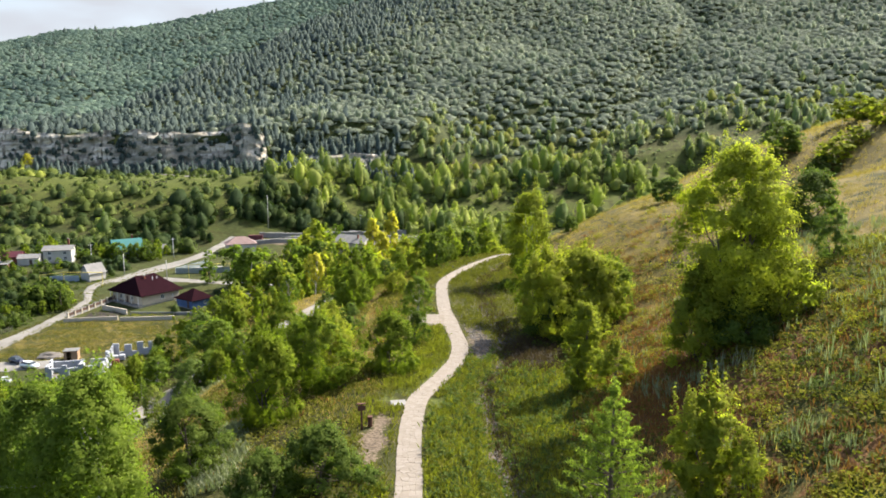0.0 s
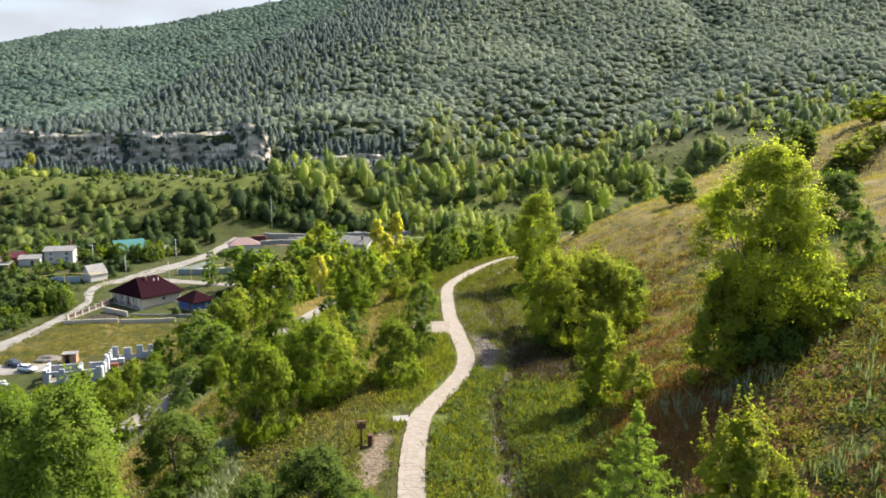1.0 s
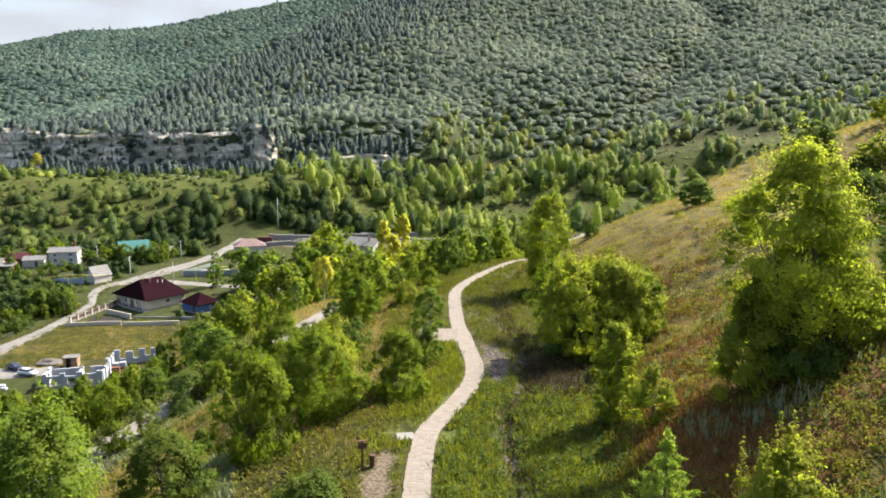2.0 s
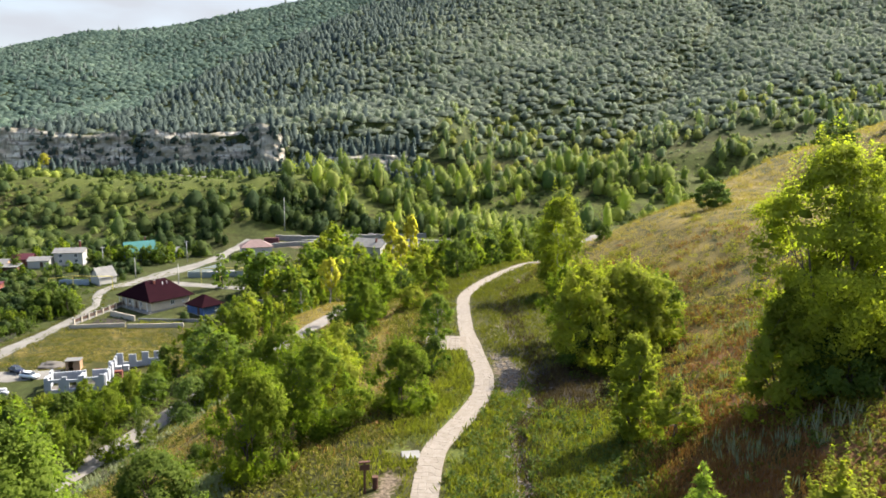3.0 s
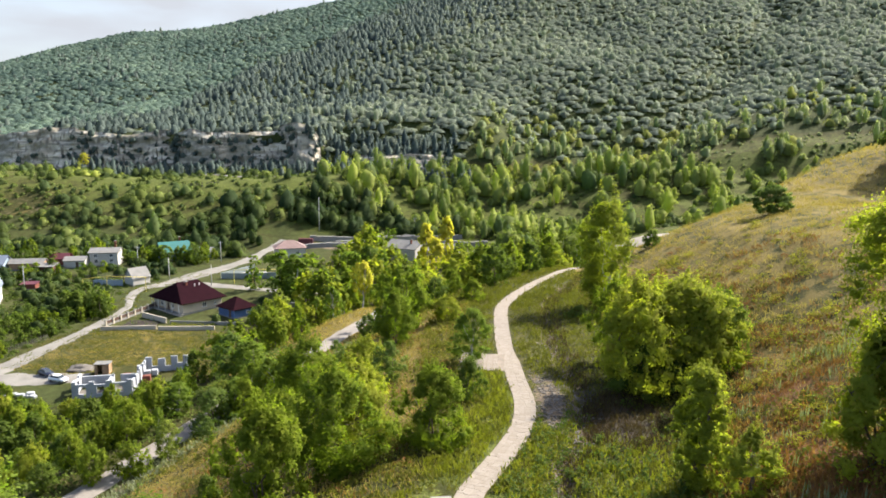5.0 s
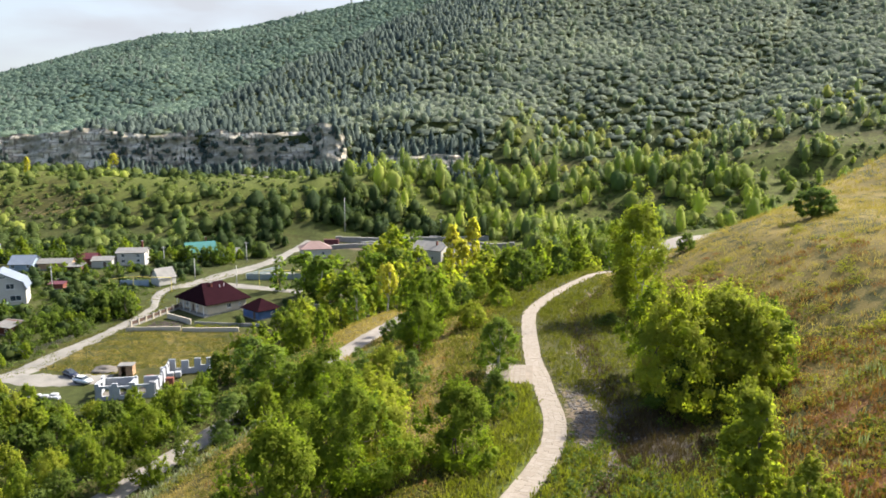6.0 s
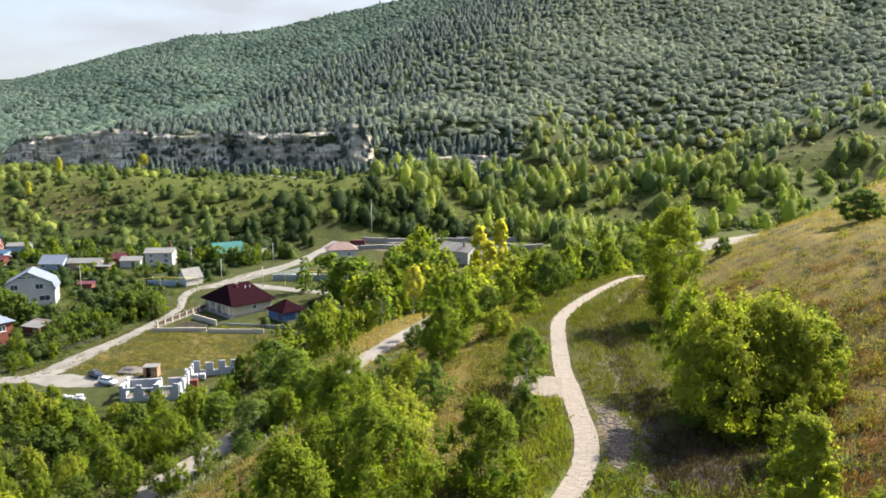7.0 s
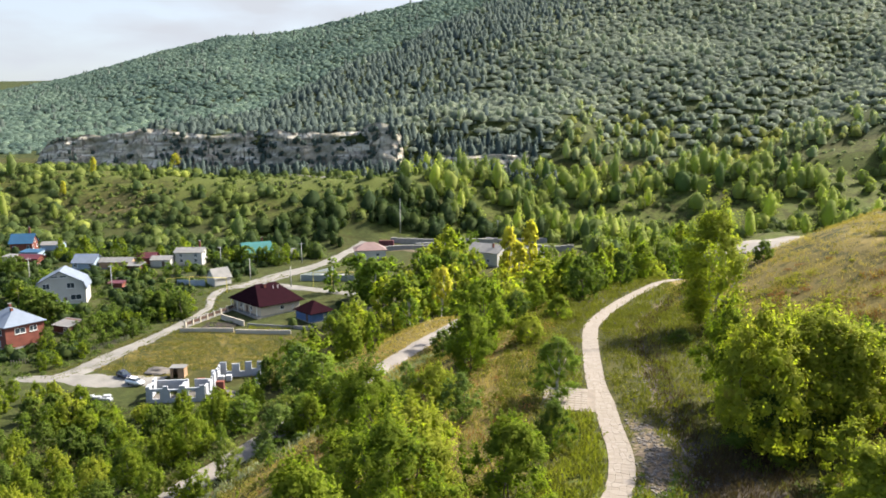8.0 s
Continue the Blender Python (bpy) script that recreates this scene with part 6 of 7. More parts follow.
part("roof", boxed(-1.7, 1.7, -1.4, 1.4, 2.402, 2.52), M["slate"], hut)
part("floor", boxed(-1.4, 1.4, -1.1, 1.1, 0.02, 0.12), M["tan"], hut)
for x, y in ((-76.2, 161.0), (-81.0, 161.6)):
    bs = empty("brick_stack", spot(x, y, 17, 0), "stack of red bricks on the building plot", "brick stack")
    part("bricks", boxed(-0.8, 0.8, -0.6, 0.6, 0.2, 1.9, 0.03), M["brick"], bs)
    part("pallet", boxed(-0.85, 0.85, -0.65, 0.65, -0.1, 0.2), M["tan"], bs)


def heap(name, x, y, r, h, mat, label, category):
    bm = bmesh.new()
    bmesh.ops.create_icosphere(bm, subdivisions=4, radius=1.0)
    for v in bm.verts:
        n = noise.noise(v.co * 2.1 + Vector((x, y, 0)))
        v.co = Vector((v.co.x * r * (1 + 0.3 * n), v.co.y * r * (0.8 + 0.3 * n), max(-0.2, v.co.z * h * (1 + 0.4 * n))))
    ob = new(name, bm_mesh(name, bm, M[mat], True))
    ob.matrix_world = spot(x, y, 0, 0.05)
    return tagged(ob, label, category)


heap("gravel_heap", -95.0, 168.0, 3.0, 1.0, "rubble", "low heap of grey gravel beside the building plot", "gravel heap")
heap("sand_heap", -154.5, 238.0, 2.2, 1.1, "concrete", "pale heap of sand in the allotment", "sand heap")
bags = empty("block_pile", spot(-98.3, 150.5, 10, 0.0), "long low pile of white sacks and blocks", "pile")
for i in range(9):
    part("sack", boxed(-0.75, 0.75, -0.5, 0.5, 0, 0.65, 0.12), M["block"], bags, at=pose(-3.2 + 0.8 * i, 0.5 * math.sin(i * 2.1), 0.02 + 0.35 * (i % 2), 4 * math.sin(i), 5 * math.cos(i), 18 * math.sin(3 * i)))


# ---- parked cars ----
def car(x, y, turn, paint, label, length=4.4):
    ob = empty("car", spot(x, y, turn, -0.16), label, "car", "parked cars")
    bm = bmesh.new()
    sec = [(-2.2, 0.45, 0.80, 0.78), (-2.1, 0.28, 0.95, 0.86), (-1.2, 0.22, 1.0, 0.88), (-0.9, 0.2, 1.02, 0.88), (0.9, 0.2, 0.98, 0.88), (1.7, 0.22, 0.86, 0.86), (2.1, 0.3, 0.7, 0.78), (2.2, 0.42, 0.6, 0.66)]
    rings = []
    for px, lo, hi, w in sec:
        mid = (lo + hi) / 2
        rings.append([bm.verts.new((px, sx * w * k, z)) for sx, k, z in ((-1, 0.9, lo), (-1, 1, mid), (-1, 0.9, hi), (1, 0.9, hi), (1, 1, mid), (1, 0.9, lo))])
    for a, b in zip(rings, rings[1:]):
        for i in range(6):
            bm.faces.new((a[i], a[(i + 1) % 6], b[(i + 1) % 6], b[i]))
    bm.faces.new(rings[0])
    bm.faces.new(rings[-1][::-1])
    part("body", bm, M[paint], ob, smooth=True)
    g = bmesh.new()
    lo = [g.verts.new(p) for p in ((-1.75, -0.76, 0.93), (1.15, -0.76, 0.93), (1.15, 0.76, 0.93), (-1.75, 0.76, 0.93))]
    hi = [g.verts.new(p) for p in ((-1.15, -0.6, 1.4), (0.35, -0.6, 1.42), (0.35, 0.6, 1.42), (-1.15, 0.6, 1.4))]
    for i in range(4):
        g.faces.new((lo[i], lo[(i + 1) % 4], hi[(i + 1) % 4], hi[i]))
    g.faces.new(hi)
    part("windows", g, M["glass"], ob, "dark tinted windows")
    part("roof", boxed(-1.2, 0.4, -0.62, 0.62, 1.4, 1.46, 0.02), M[paint], ob)
    for wx in (-1.35, 1.35):
        for wy in (-0.8, 0.8):
            t = bmesh.new()
            tube(t, [(0, -0.1, 0), (0, 0.1, 0)], [0.32, 0.32], 16)
            wl = part("wheel", t, M["rubber"], ob, at=pose(wx, wy, 0.16))
            r = bmesh.new()
            tube(r, [(0, -0.11, 0), (0, 0.11, 0)], [0.19, 0.19], 12)
            part("rim", r, M["rim"], wl)
    for s in (-1, 1):
        part("headlight", boxed(2.12, 2.22, s * 0.5 - 0.16, s * 0.5 + 0.16, 0.5, 0.64), M["lamp"], ob)
        part("tail_light", boxed(-2.22, -2.12, s * 0.55 - 0.14, s * 0.55 + 0.14, 0.62, 0.78), M["tail"], ob)
    return ob


car(-100.6, 163.6, -28, "car_dark", "dark blue parked saloon car on the pale earth")
car(-95.6, 160.2, -14, "car_white", "white parked saloon car beside the building plot")


# ---- farm implements left on the far terrace ----
def implement(x, y, turn, k):
    """A dark frame on wheels with upright arms."""
    ob = empty("farm_implement", spot(x, y, turn, 0.0) @ Matrix.Scale(k, 4), "dark steel farm implement standing on the terrace meadow", "farm implement", "farm implements")
    part("beam", boxed(-2.2, 2.2, -0.15, 0.15, 0.9, 1.2, 0.03), M["rubber"], ob)
    part("drawbar", boxed(-0.12, 0.12, -2.0, -0.152, 0.9, 1.1), M["rubber"], ob)
    for px in (-2.0, -0.7, 0.7, 2.0):
        part("arm", boxed(px - 0.12, px + 0.12, -0.12, 0.12, 1.202, 2.9 if abs(px) > 1 else 2.2), M["rubber"], ob)
    for px in (-1.6, 1.6):
        bm = bmesh.new()
        tube(bm, [(-0.15, 0, 0), (0.15, 0, 0)], [0.62, 0.62], 16)
        part("wheel", bm, M["rubber"], ob, at=pose(px, 0.5, 0.6))


for x, y, turn, k in ((-152.0, 355.0, 8, 0.95), (-146.4, 355.0, -6, 0.9), (-143.6, 361.0, 4, 0.6), (-140.4, 361.5, 0, 0.55)):
    implement(x, y, turn, k)


# ---- overgrown gardens round the houses ----
def in_gardens(x, y):
    ok = (waves(x, y, 13, 4) + 0.6 * waves(x, y, 5, 1) > -0.5)
    for hx, hy, r in BUILT:
        ok &= (x - hx) ** 2 + (y - hy) ** 2 > (r + 0.5) ** 2
        ok &= ~((np.abs(x - hx + 0.45 * (hy - y)) < 0.6 * r) & (y < hy) & (y > hy - 4.5))      # open ground before each front
    return ok & (np.abs(x - lane_x(y)) > 7)


garden = strewn((-250, -116, 168, 300), 4.1, in_gardens)
wood("garden_bushes", garden, 2.6, 1.9, 40, 0.55, M["low_leaf"], "tangle of garden bushes and fruit trees round the houses", "dome", 9, 0.2, 0.14, 5, 5)
rank = strewn((-112, -60, 205, 262), 4.2, lambda x, y: (waves(x, y, 9, 3) > 0.25) & (np.abs(y - 245) > 6) & ((x + 92) ** 2 + (y - 219) ** 2 > 240) & ((x + 76) ** 2 + (y - 213) ** 2 > 70) & (x > -100))
wood("yard_bushes", rank, 2.2, 1.7, 40, 0.5, M["low_leaf"], "bushes along the yards and the side road", "dome", 10, 0.22, 0.25, 5, 5)

# ---- sky: thin high cloud behind the mountain ----
def cloud_bank():
    m = bpy.data.materials.new("thin_cloud")
    m.use_nodes = True
    t = m.node_tree
    t.nodes.clear()
    out = t.nodes.new("ShaderNodeOutputMaterial")
    em, clear, mx = t.nodes.new("ShaderNodeEmission"), t.nodes.new("ShaderNodeBsdfTransparent"), t.nodes.new("ShaderNodeMixShader")
    tc, mp, n = t.nodes.new("ShaderNodeTexCoord"), t.nodes.new("ShaderNodeMapping"), t.nodes.new("ShaderNodeTexNoise")
    mp.inputs["Scale"].default_value = (0.0016, 0.0016, 0.006)
    n.inputs["Scale"].default_value, n.inputs["Detail"].default_value = 1.0, 6
    t.links.new(tc.outputs["Object"], mp.inputs["Vector"])
    t.links.new(mp.outputs["Vector"], n.inputs["Vector"])
    em.inputs["Color"].default_value = (0.86, 0.91, 1.0, 1)
    em.inputs["Strength"].default_value = 0.25
    t.links.new(span(t, n.outputs["Fac"], 0.36, 0.60, 0.62, 1.0), mx.inputs[0])
    t.links.new(clear.outputs[0], mx.inputs[1])
    t.links.new(em.outputs[0], mx.inputs[2])
    t.links.new(mx.outputs[0], out.inputs["Surface"])
    bm = bmesh.new()
    cols = []
    for k in range(25):
        a = radians(-75 + 4.0 * k)
        cols.append([bm.verts.new((3600 * math.sin(a), 3600 * math.cos(a), z)) for z in (0, 500, 1000, 1500)])
    for a, b in zip(cols, cols[1:]):
        for i in range(3):
            bm.faces.new((a[i], b[i], b[i + 1], a[i + 1]))
    ob = new("cloud_backdrop", bm_mesh("cloud_backdrop", bm, m, True))
    return tagged(ob, "thin white cloud over the mountain ridge", "sky", kind="structure")


cloud_bank()


# ---- beside the footpath ----
def sign_post():
    ob = empty("sign_post", spot(-5.87, 51.3, 12, 0.05), "rust-brown wooden sign post beside the footpath", "sign post")
    bm = boxed(-0.07, 0.07, -0.07, 0.07, -0.2, 2.1, 0.01)
    part("post", bm, M["post"], ob)
    part("board", boxed(-0.3, 0.3, -0.11, -0.072, 1.62, 2.0, 0.01), M["post"], ob)
    part("cap", boxed(-0.34, 0.34, -0.14, 0.12, 2.102, 2.17, 0.01), M["post"], ob)
    st = empty("litter_bin", spot(-5.3, 51.9, 0, 0.03), "rusty brown litter bin beside the sign post", "litter bin")
    bm = bmesh.new()
    tube(bm, [(0, 0, 0.12), (0, 0, 0.9)], [0.18, 0.2], 12)
    part("bin", bm, M["post"], st, smooth=False)
    bm = bmesh.new()
    tube(bm, [(0, 0, -0.1), (0, 0, 0.12)], [0.05, 0.05], 8)
    part("foot", bm, M["post"], st)


sign_post()


def gully_stones():
    """Grey stones lying in the washed-out gully."""
    rng = np.random.default_rng(31)
    src = bmesh.new()
    bmesh.ops.create_icosphere(src, subdivisions=1, radius=1.0)
    base = np.array([v.co[:] for v in src.verts])
    tri = np.array([[v.index for v in f.verts] for f in src.faces])
    src.free()
    vs, fs = [], []
    for i in range(1700):
        y = rng.uniform(34, 100)
        x = gully_x(y) - 0.2 + rng.normal() * 0.5
        if i % 4 == 0:
            y = 75 + rng.normal() * 4.0
            x = way_x(y) + 2.4 + rng.normal() * 0.7
        r = rng.uniform(0.03, 0.17) * np.array([1, 1, 0.6])
        fs.append(tri + 12 * i)
        vs.append(base * r * rng.uniform(0.7, 1.3, (12, 3)) + (x, y, float(gz(x, y)) + 0.03))
    ob = new("gully_stones", mesh_np("gully_stones", np.concatenate(vs), np.concatenate(fs), M["stone"]))
    tagged(ob, "grey stones strewn along the washed-out gully", "stones", kind="stuff")


gully_stones()


def culvert(x, y, w, d, turn, high, label):
    ob = empty("concrete_slab", spot(x, y, turn, 0.1), label, "concrete slab")
    part("slab", boxed(-w / 2, w / 2, -d / 2, d / 2, 0, high, 0.04), M["concrete"], ob)
    return ob


culvert(-3.5, 57.0, 1.3, 1.2, 10, 0.16, "pale concrete culvert slab beside the footpath")


# ---- weeds, dry grass ----
def tufts(name, pts, per, high, spread, width, material, label, seed, lean=0.35):
    """Narrow upright blades in tufts, one joined mesh."""
    rng = np.random.default_rng(seed)
    n = len(pts) * per
    root = np.repeat(pts, per, 0) + np.column_stack([rng.normal(size=(n, 2)) * spread, np.zeros(n)])
    h = high * rng.uniform(0.5, 1.4, n)
    tip = root + np.column_stack([rng.normal(size=(n, 2)) * lean * h[:, None], h])
    a = rng.uniform(0, np.pi, n)
    side = np.column_stack([np.cos(a), np.sin(a), np.zeros(n)]) * (width * rng.uniform(0.6, 1.4, n))[:, None]
    mid = root * 0.45 + tip * 0.55
    q = np.stack([root, mid + side, tip, mid - side], 1).reshape(-1, 3)
    return tagged(new(name, mesh_np(name, q, quad_faces(n), material)), label, "grass", kind="stuff")


def herbs(name, pts, per, high, spread, size, material, label, seed):
    """Low leafy clumps, one joined mesh."""
    rng = np.random.default_rng(seed)
    n = len(pts) * per
    cen = np.repeat(pts, per, 0) + np.column_stack([rng.normal(size=(n, 2)) * spread, rng.uniform(0.05, 1, n) * high])
    nor = rng.normal(size=(n, 3)) * 0.7 + np.array([0.1, -0.15, 1.0])
    return tagged(new(name, mesh_np(name, blades(cen, nor, size, rng, 1.3), quad_faces(n), material)), label, "weeds", kind="stuff")


def strip(n, box, keep, seed, sparse=1.0):
    rng = np.random.default_rng(seed)
    x, y = rng.uniform(box[0], box[1], n), rng.uniform(box[2], box[3], n)
    ok = keep(x, y) & (rng.uniform(size=n) > 1.15 * sparse * hollow(x, y)) & (np.abs(x - way_x(y)) > 1.15) & (np.abs(x - road_x(y)) > 1.9) & (hump(off(x, y), -2.6, 1.1) * hump(y, 50, 4.6) < 0.4) & (hump(off(x, y), 2.3, 1.3) * hump(y, 75, 7.0) < 0.4) & ~((np.abs(y - 85.4) < 3.2) & (x > -3.4) & (x < 1)) & ~((np.abs(y - 57.1) < 1.1) & (x > -4.7) & (x < 0.4))
    return np.column_stack([x[ok], y[ok], gz(x[ok], y[ok])])


def off(x, y):
    return x - way_x(y)


def toe_x(y):
    return 9.5 + 8.5 * hump(y, 84, 24) + 2 * hump(y, 140, 20)


tufts("meadow_grass", strip(15000, (-14, 22, 33, 130), lambda x, y: (off(x, y) > -9) & (x < toe_x(y) + 2), 1), 4, 0.42, 0.18, 0.045, M["weed"], "green meadow grass beside the footpath", 2)
tufts("path_end_grass", strip(9000, (-16, 40, 112, 186), lambda x, y: (np.abs(off(x, y)) < 14) & (x < toe_x(y) + 3), 33), 4, 0.5, 0.3, 0.07, M["weed"], "green meadow grass round the far end of the footpath", 34)
herbs("meadow_weeds", strip(7000, (-14, 20, 33, 125), lambda x, y: (off(x, y) > -9) & (x < toe_x(y) + 1) & (waves(x, y, 3, 3) > 0.05), 3), 5, 0.42, 0.22, 0.17, M["weed"], "leafy green weeds in the meadow", 4)
tufts("lime_grass", strip(11000, (-7, 18, 33, 84), lambda x, y: ((off(x, y) > 0.9) & (y < 70) | (off(x, y) < -0.9) & (off(x, y) > -4.5) & ((y > 60) | (waves(x, y, 4, 1) > 0))) & (x < toe_x(y) + 2) & (np.abs(x - gully_x(y)) > 0.8), 25), 5, 0.45, 0.2, 0.045, M["lime"], "bright lime-green grass beside the footpath", 26)
herbs("meadow_dock", strip(1900, (-3, 18, 33, 72), lambda x, y: (off(x, y) > 1.2) & (x < toe_x(y) + 1), 27), 16, 0.7, 0.13, 0.14, M["low_weed"], "dark green dock plants dotted over the lime grass", 28)
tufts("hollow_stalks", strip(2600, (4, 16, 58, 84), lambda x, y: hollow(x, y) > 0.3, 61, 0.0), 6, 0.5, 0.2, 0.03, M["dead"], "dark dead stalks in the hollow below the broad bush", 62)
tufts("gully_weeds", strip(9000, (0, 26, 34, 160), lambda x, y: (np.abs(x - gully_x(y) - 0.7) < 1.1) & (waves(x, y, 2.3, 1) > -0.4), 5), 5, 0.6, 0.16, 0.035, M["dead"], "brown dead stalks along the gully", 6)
mix_rng = np.random.default_rng(77)


def speckle(x, y, seed, level):
    """Patches of two to five metres with ragged edges."""
    return waves(x, y, 1.5, seed) * 0.6 + waves(x, y, 3.9, seed + 1) * 0.7 + mix_rng.normal(size=len(x)) * 0.35 > level


def lush(x, y):
    return ease((x - 16) / 5) * ease((72 - y) / 12)


def mounds(name, n, box, keep, per, seed, material, label, size=0.17):
    """Dense rounded cushions of small leaves, one joined mesh."""
    rng = np.random.default_rng(seed)
    pts = strip(n, box, keep, seed)
    r = rng.uniform(0.35, 1.15, len(pts))
    m = len(pts) * per
    d = rng.normal(size=(m, 3))
    d /= np.linalg.norm(d, axis=1)[:, None]
    d[:, 2] = np.abs(d[:, 2])
    rr = np.repeat(r, per)[:, None] * rng.uniform(0.75, 1.05, (m, 1))
    cen = np.repeat(pts, per, 0) + d * rr * np.array([1, 1, 0.62])
    q = blades(cen, d + np.array([0, 0, 0.4]) + 0.4 * rng.normal(size=(m, 3)), size, rng, 1.3)
    return tagged(new(name, mesh_np(name, q, quad_faces(m), material)), label, "weeds", kind="stuff")


mounds("herb_cushions", 1500, (16, 52, 26, 72), lambda x, y: (x > toe_x(y) + 4) & (hump(x, 15.8, 3.6) * hump(y, 51, 8.0) < 0.35) & (lush(x, y) > 0.35) & (waves(x, y, 4.5, 3) > -0.15), 100, 51, M["hill_lime"], "dense cushions of bright green herbs on the hillside", 0.12)
mounds("dark_herb_cushions", 420, (14, 50, 26, 76), lambda x, y: (x > toe_x(y) + 3) & (hump(x, 15.8, 3.6) * hump(y, 51, 8.0) < 0.35) & (lush(x, y) > 0.2) & (waves(x, y, 4.5, 3) < 0.1), 95, 52, M["low_weed"], "darker leafy cushions between the herbs", 0.12)
mounds("slope_cushions", 3400, (11, 46, 58, 124), lambda x, y: (x > toe_x(y) + 1.5) & (x < toe_x(y) + 24) & ((y > 74) | (x > toe_x(y) + 9)) & speckle(x, y, 21, 0.032 * (x - toe_x(y))), 60, 53, M["hill_lime"], "yellow-green herb cushions on the dry slope", 0.12)
mounds("bank_cushions", 1300, (-34, -5, 48, 150), lambda x, y: (off(x, y) < -4.5) & (x > road_x(y) + 5) & speckle(x, y, 41, 0.15), 55, 55, M["weed"], "olive herb cushions on the dry bank", 0.13)
mounds("bank_rust_cushions", 420, (-34, -5, 48, 150), lambda x, y: (off(x, y) < -4.5) & (x > road_x(y) + 5) & speckle(x, y, 43, 0.5), 55, 56, M["rust_weed"], "orange-brown withered cushions on the dry bank", 0.13)
mounds("garden_weeds", 2600, (-165, -108, 158, 250), lambda x, y: (np.abs(x - lane_x(y)) > 4.2) & (x < lane_x(y)) & speckle(x, y, 45, -0.2), 34, 57, M["low_weed"], "rank weeds overgrowing the village plots", 0.26)
mounds("slope_rust", 1500, (11, 46, 60, 124), lambda x, y: (x > toe_x(y) + 1.5) & (x < toe_x(y) + 20) & speckle(x, y, 24, 0.45 + 0.02 * (x - toe_x(y))), 70, 54, M["rust_weed"], "orange-brown withered cushions on the dry slope", 0.12)
herbs("hill_herbs", strip(26000, (10, 56, 28, 150), lambda x, y: (x > toe_x(y) + 1) & speckle(x, y, 2, 0.28 - 0.75 * lush(x, y) + 0.9 * ease((x - toe_x(y) - 8) / 8) * (1 - lush(x, y))), 7), 5, 0.5, 0.3, 0.2, M["weed"], "dense low green herbs on the hillside", 8)
tufts("hill_straw", strip(24000, (10, 62, 30, 152), lambda x, y: (x > toe_x(y)) & speckle(x, y, 5, 0.5 * lush(x, y)), 9), 5, 0.42, 0.3, 0.03, M["straw"], "straw-coloured dry grass on the hillside", 10)
tufts("crest_grass", strip(6500, (48, 118, 66, 186), lambda x, y: (x > 62) | (y > 148), 29), 5, 0.5, 0.5, 0.07, M["straw"], "dry yellow grass over the upper hillside", 30)
tufts("hill_rust", strip(12000, (9, 36, 30, 110), lambda x, y: (x > toe_x(y) - 1) & speckle(x, y, 8, 0.55 - 0.8 * hump(x, toe_x(y) + 5, 6) * hump(y, 60, 22) - 0.35 * hump(x, toe_x(y) + 4, 4) * hump(y, 84, 16)), 11), 5, 0.5, 0.25, 0.035, M["rust_weed"], "reddish-brown withered weeds on the hillside", 12)
tufts("near_rust", strip(3400, (16, 40, 26, 54), lambda x, y: (x > toe_x(y) + 3) & speckle(x, y, 31, 0.4), 57), 6, 0.5, 0.22, 0.035, M["rust_weed"], "red-brown withered weeds between the herbs", 58)
tufts("bank_rust", strip(3200, (-32, -5, 52, 140), lambda x, y: (off(x, y) < -5) & (x > road_x(y) + 6) & speckle(x, y, 33, 0.45), 59), 6, 0.5, 0.28, 0.04, M["rust_weed"], "orange-brown withered weeds on the bank", 60)
tufts("rust_stalks", strip(2600, (10, 23, 40, 62), lambda x, y: hump(x, 15.8, 3.6) * hump(y, 51, 8.0) > 0.3, 37), 6, 0.45, 0.2, 0.035, M["rust_weed"], "red-brown withered stalks below the large tree", 38)
tufts("wormwood", strip(5200, (15, 46, 28, 78), lambda x, y: (x > toe_x(y) + 2) & speckle(x, y, 11, 0.55), 13), 9, 0.9, 0.12, 0.034, M["sage"], "tall silvery wormwood stalks on the hillside", 14, 0.16)
tufts("bank_straw", strip(12500, (-42, -4, 45, 165), lambda x, y: (off(x, y) < -4) & (x > road_x(y) + 3) & (waves(x, y, 7, 3) > -0.3), 15), 6, 0.34, 0.3, 0.028, M["straw"], "dry straw grass on the bank", 16)
herbs("bank_herbs", strip(9000, (-44, -4, 45, 165), lambda x, y: (off(x, y) < -3) & (x > road_x(y) + 3) & (waves(x, y, 5, 9) > 0.15), 17), 6, 0.6, 0.35, 0.22, M["weed"], "green weeds and seedlings on the bank", 18)
herbs("roadside_weeds", strip(5000, (-100, -36, 85, 150), lambda x, y: (x < road_x(y) - 1.6) & (waves(x, y, 6, 2) > -0.7), 19), 6, 0.8, 0.5, 0.32, M["low_weed"], "rank weeds between the road and the building plot", 20)
tufts("verge_straw", strip(5200, (-62, -20, 132, 208), lambda x, y: (x < way_x(y) - 16) & (waves(x, y, 5, 6) > -0.6), 35), 5, 0.5, 0.35, 0.07, M["straw"], "dry grass along the verges of the gravel road", 36)
tufts("field_grass", strip(6000, (-120, -64, 164, 197), lambda x, y: (x > -108) & ((x + 82) ** 2 + (y - 158) ** 2 > 180) & (waves(x, y, 6, 5) > -0.5), 39), 3, 0.32, 0.4, 0.06, M["weed"], "short dry grass over the field", 40)
tufts("field_straw", strip(4200, (-110, -64, 164, 197), lambda x, y: ((x + 82) ** 2 + (y - 158) ** 2 > 180) & (x > lane_x(y) + 4) & (waves(x, 4 * y, 9, 8) > -0.2), 65), 4, 0.26, 0.45, 0.06, M["straw"], "dry straw lying in streaks over the field", 66)
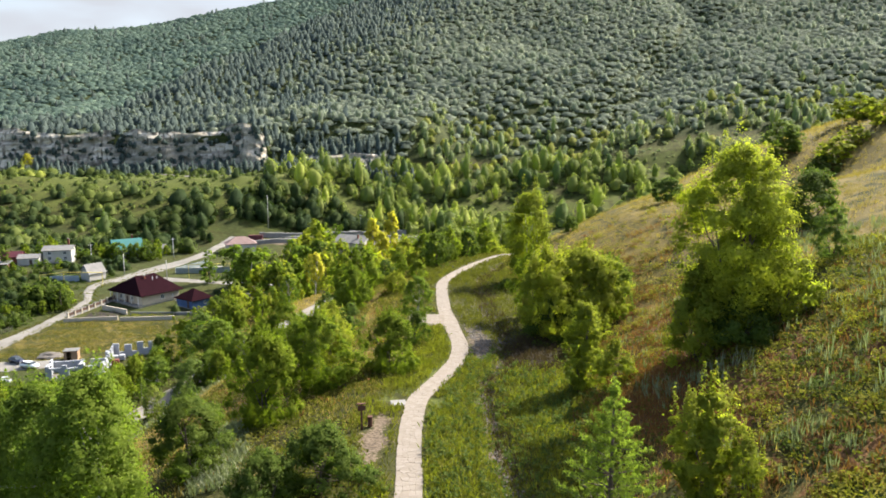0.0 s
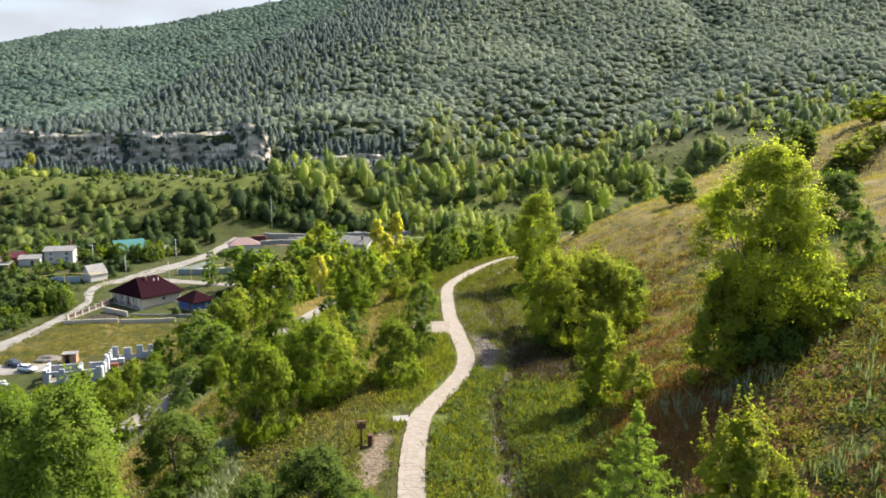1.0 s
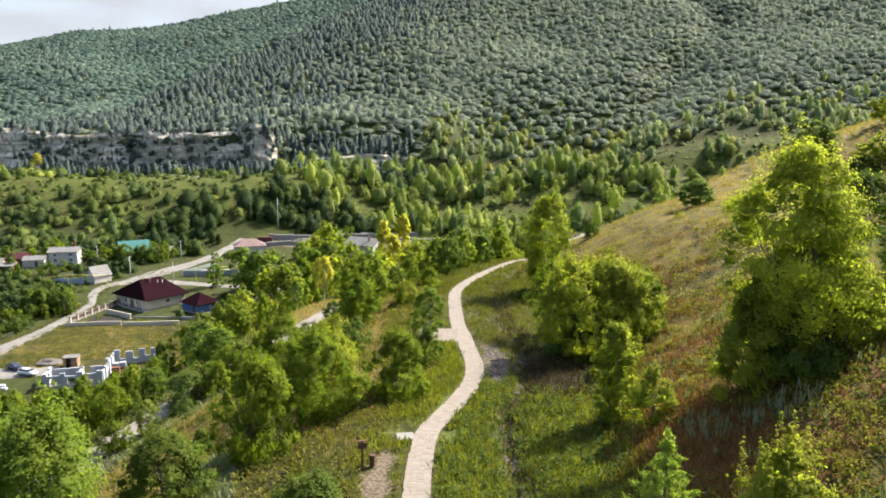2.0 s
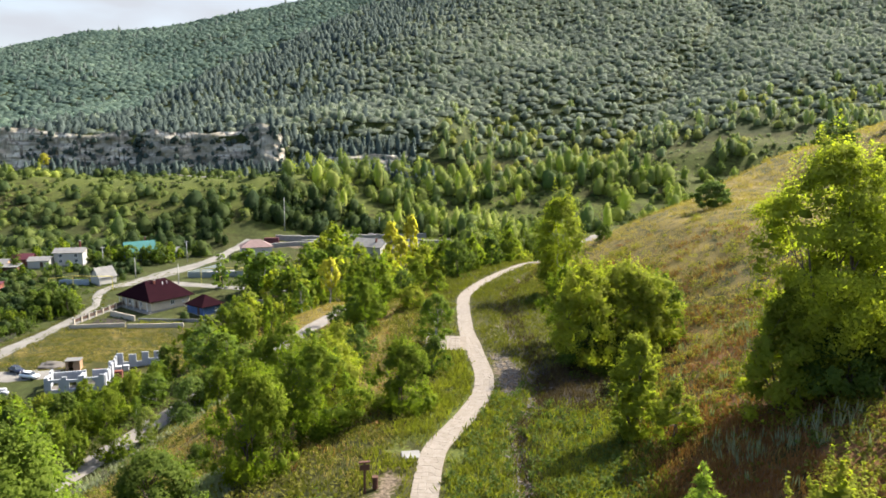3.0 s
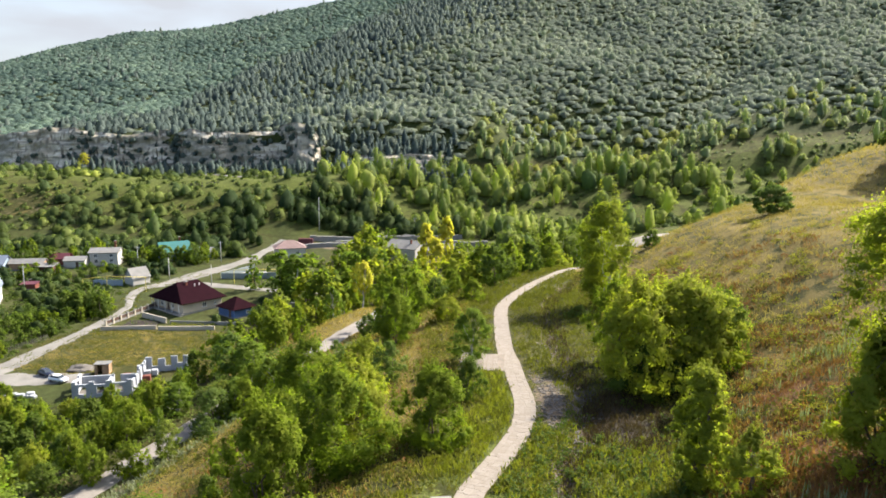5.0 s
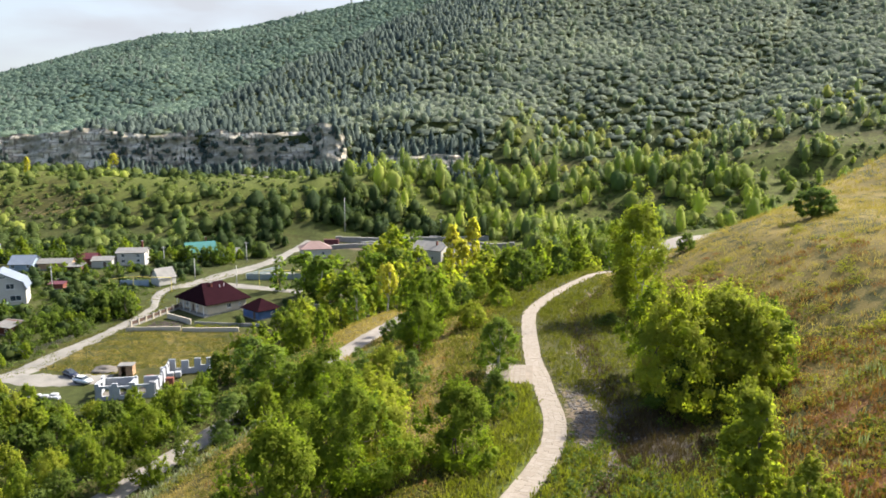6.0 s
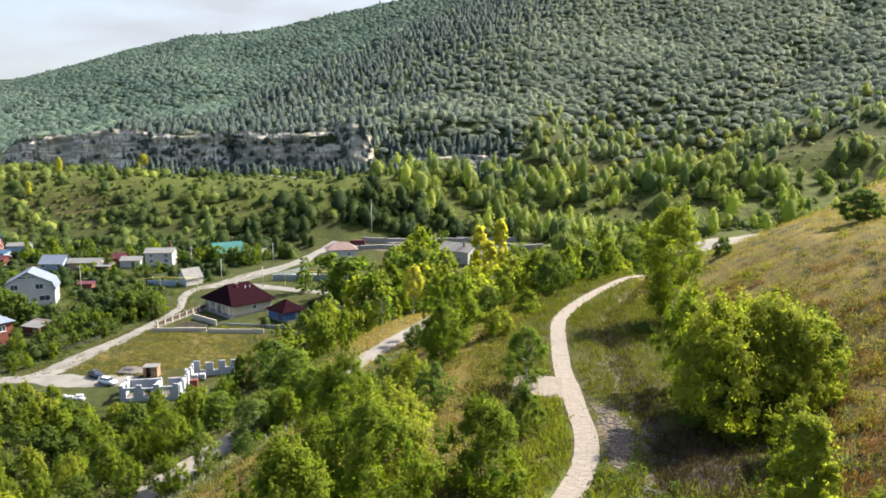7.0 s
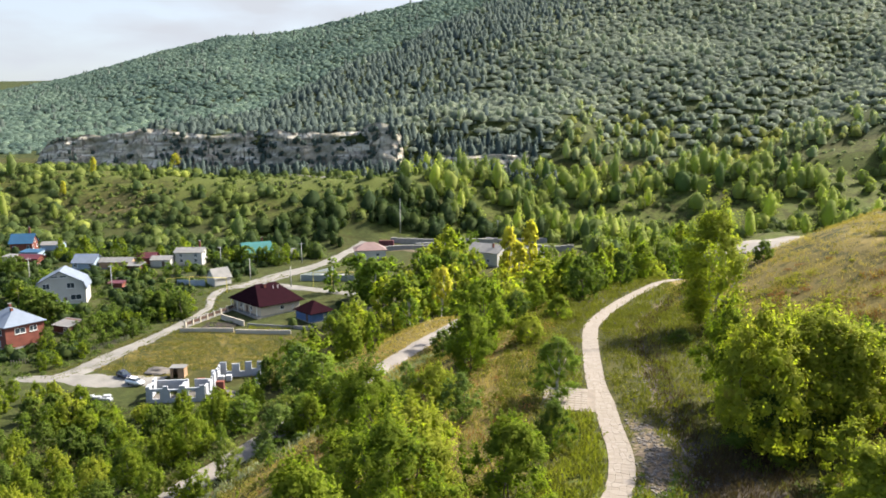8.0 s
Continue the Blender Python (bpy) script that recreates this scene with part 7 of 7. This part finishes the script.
tufts("lane_weeds", strip(5200, (-122, -100, 160, 262), lambda x, y: (np.abs(np.abs(x - lane_x(y)) - 2.3 - 0.7 * waves(x, y, 6, 3)) < 0.7) & (waves(x, y, 2.4, 7) > -0.35) | (np.abs(x - lane_x(y)) < 0.45) & (waves(x, y, 4, 9) > 0.1), 61), 5, 0.3, 0.3, 0.07, M["weed"], "low weeds creeping over the edges of the dirt road", 62)
tufts("bank_wormwood", strip(1500, (-22, -14.4, 45, 60), lambda x, y: np.abs(x + 16.6 + 0.33 * (y - 51)) < 2.2, 63), 7, 0.55, 0.25, 0.05, M["sage"], "silver-grey wormwood on the steep bank", 64)
tufts("sage_bank", strip(6500, (-66, -20, 50, 150), lambda x, y: (x > road_x(y) + 2.5) & (x < road_x(y) + 10), 21), 6, 0.6, 0.3, 0.075, M["sage"], "grey-green wormwood above the gravel road", 22)

# ---- stone flags of the footpath ----
def path_flags():
    """Irregular flags in four uneven columns; the first stretch as pieces of their own, the rest joined."""
    rng = np.random.default_rng(3)
    line = spline(WAY, 0.42)
    line = line[(line[:, 1] > 30) & (line[:, 1] < 172)]
    along = np.gradient(line, axis=0)
    along /= np.linalg.norm(along, axis=1)[:, None]
    side = np.stack([along[:, 1], -along[:, 0]], 1)
    cols = 5
    node = np.zeros((len(line), cols, 2))
    for c in range(cols):
        s = 1.76 * (c / (cols - 1) - 0.5)
        j = 0.012 if c in (0, cols - 1) else 0.10
        node[:, c] = line + side * (s + rng.normal(size=len(line)) * j)[:, None] + along * (rng.normal(size=len(line)) * 0.09)[:, None]
    loose, rest_v, rest_f = 0, [], []
    for r in range(len(line) - 1):
        for c in range(cols - 1):
            q = np.array([node[r, c], node[r, c + 1], node[r + 1, c + 1], node[r + 1, c]])
            mid = q.mean(0)
            top = 0.05 + 0.018 + rng.uniform(-0.005, 0.008)
            q = mid + (q - mid) * (1 - 0.016)
            ring = []
            for k, (u, zz) in enumerate(((1.0, 0.0), (1.0, top - 0.012), (0.95, top))):
                p = mid + (q - mid) * u
                ring += [(a, b, float(gz(a, b)) + zz) for a, b in p]
            f = [(0, 1, 5, 4), (1, 2, 6, 5), (2, 3, 7, 6), (3, 0, 4, 7), (4, 5, 9, 8), (5, 6, 10, 9), (6, 7, 11, 10), (7, 4, 8, 11), (8, 9, 10, 11)]
            if 38 < mid[1] < 70 and loose < 300:
                ob = new("flagstone", mesh_np("flagstone", ring, f, M["flag"]))
                ob.parent = footpath
                loose += 1
            else:
                n = len(rest_v)
                rest_v += ring
                rest_f += [[i + n for i in g] for g in f]
    ob = new("flagstones", mesh_np("flagstones", rest_v, rest_f, M["flag"]))
    ob.parent = footpath
    tagged(ob, "pale stone flags", kind="stuff")


def platform():
    """Small paved landing beside the path."""
    ob = empty("paved_landing", Matrix.Translation((-2.0, 85.4, float(gz(-1.6, 85.4)))), "small landing paved with pale stone flags beside the footpath", "landing", kind="structure")
    part("base", boxed(-2.3, 2.1, -2.7, 2.6, -0.9, 0.10), M["joint"], ob)
    rng = np.random.default_rng(6)
    for i in range(8):
        for j in range(10):
            x, y = -2.03 + 0.54 * i, -2.44 + 0.53 * j
            if x > 1.6 + 0.06 * y:
                continue
            w, d = 0.25 * rng.uniform(0.9, 1.0), 0.25 * rng.uniform(0.9, 1.0)
            part("flagstone", boxed(x - w, x + w, y - d, y + d, 0.09, 0.135 + rng.uniform(0, 0.012)), M["flag"], ob)


path_flags()
platform()
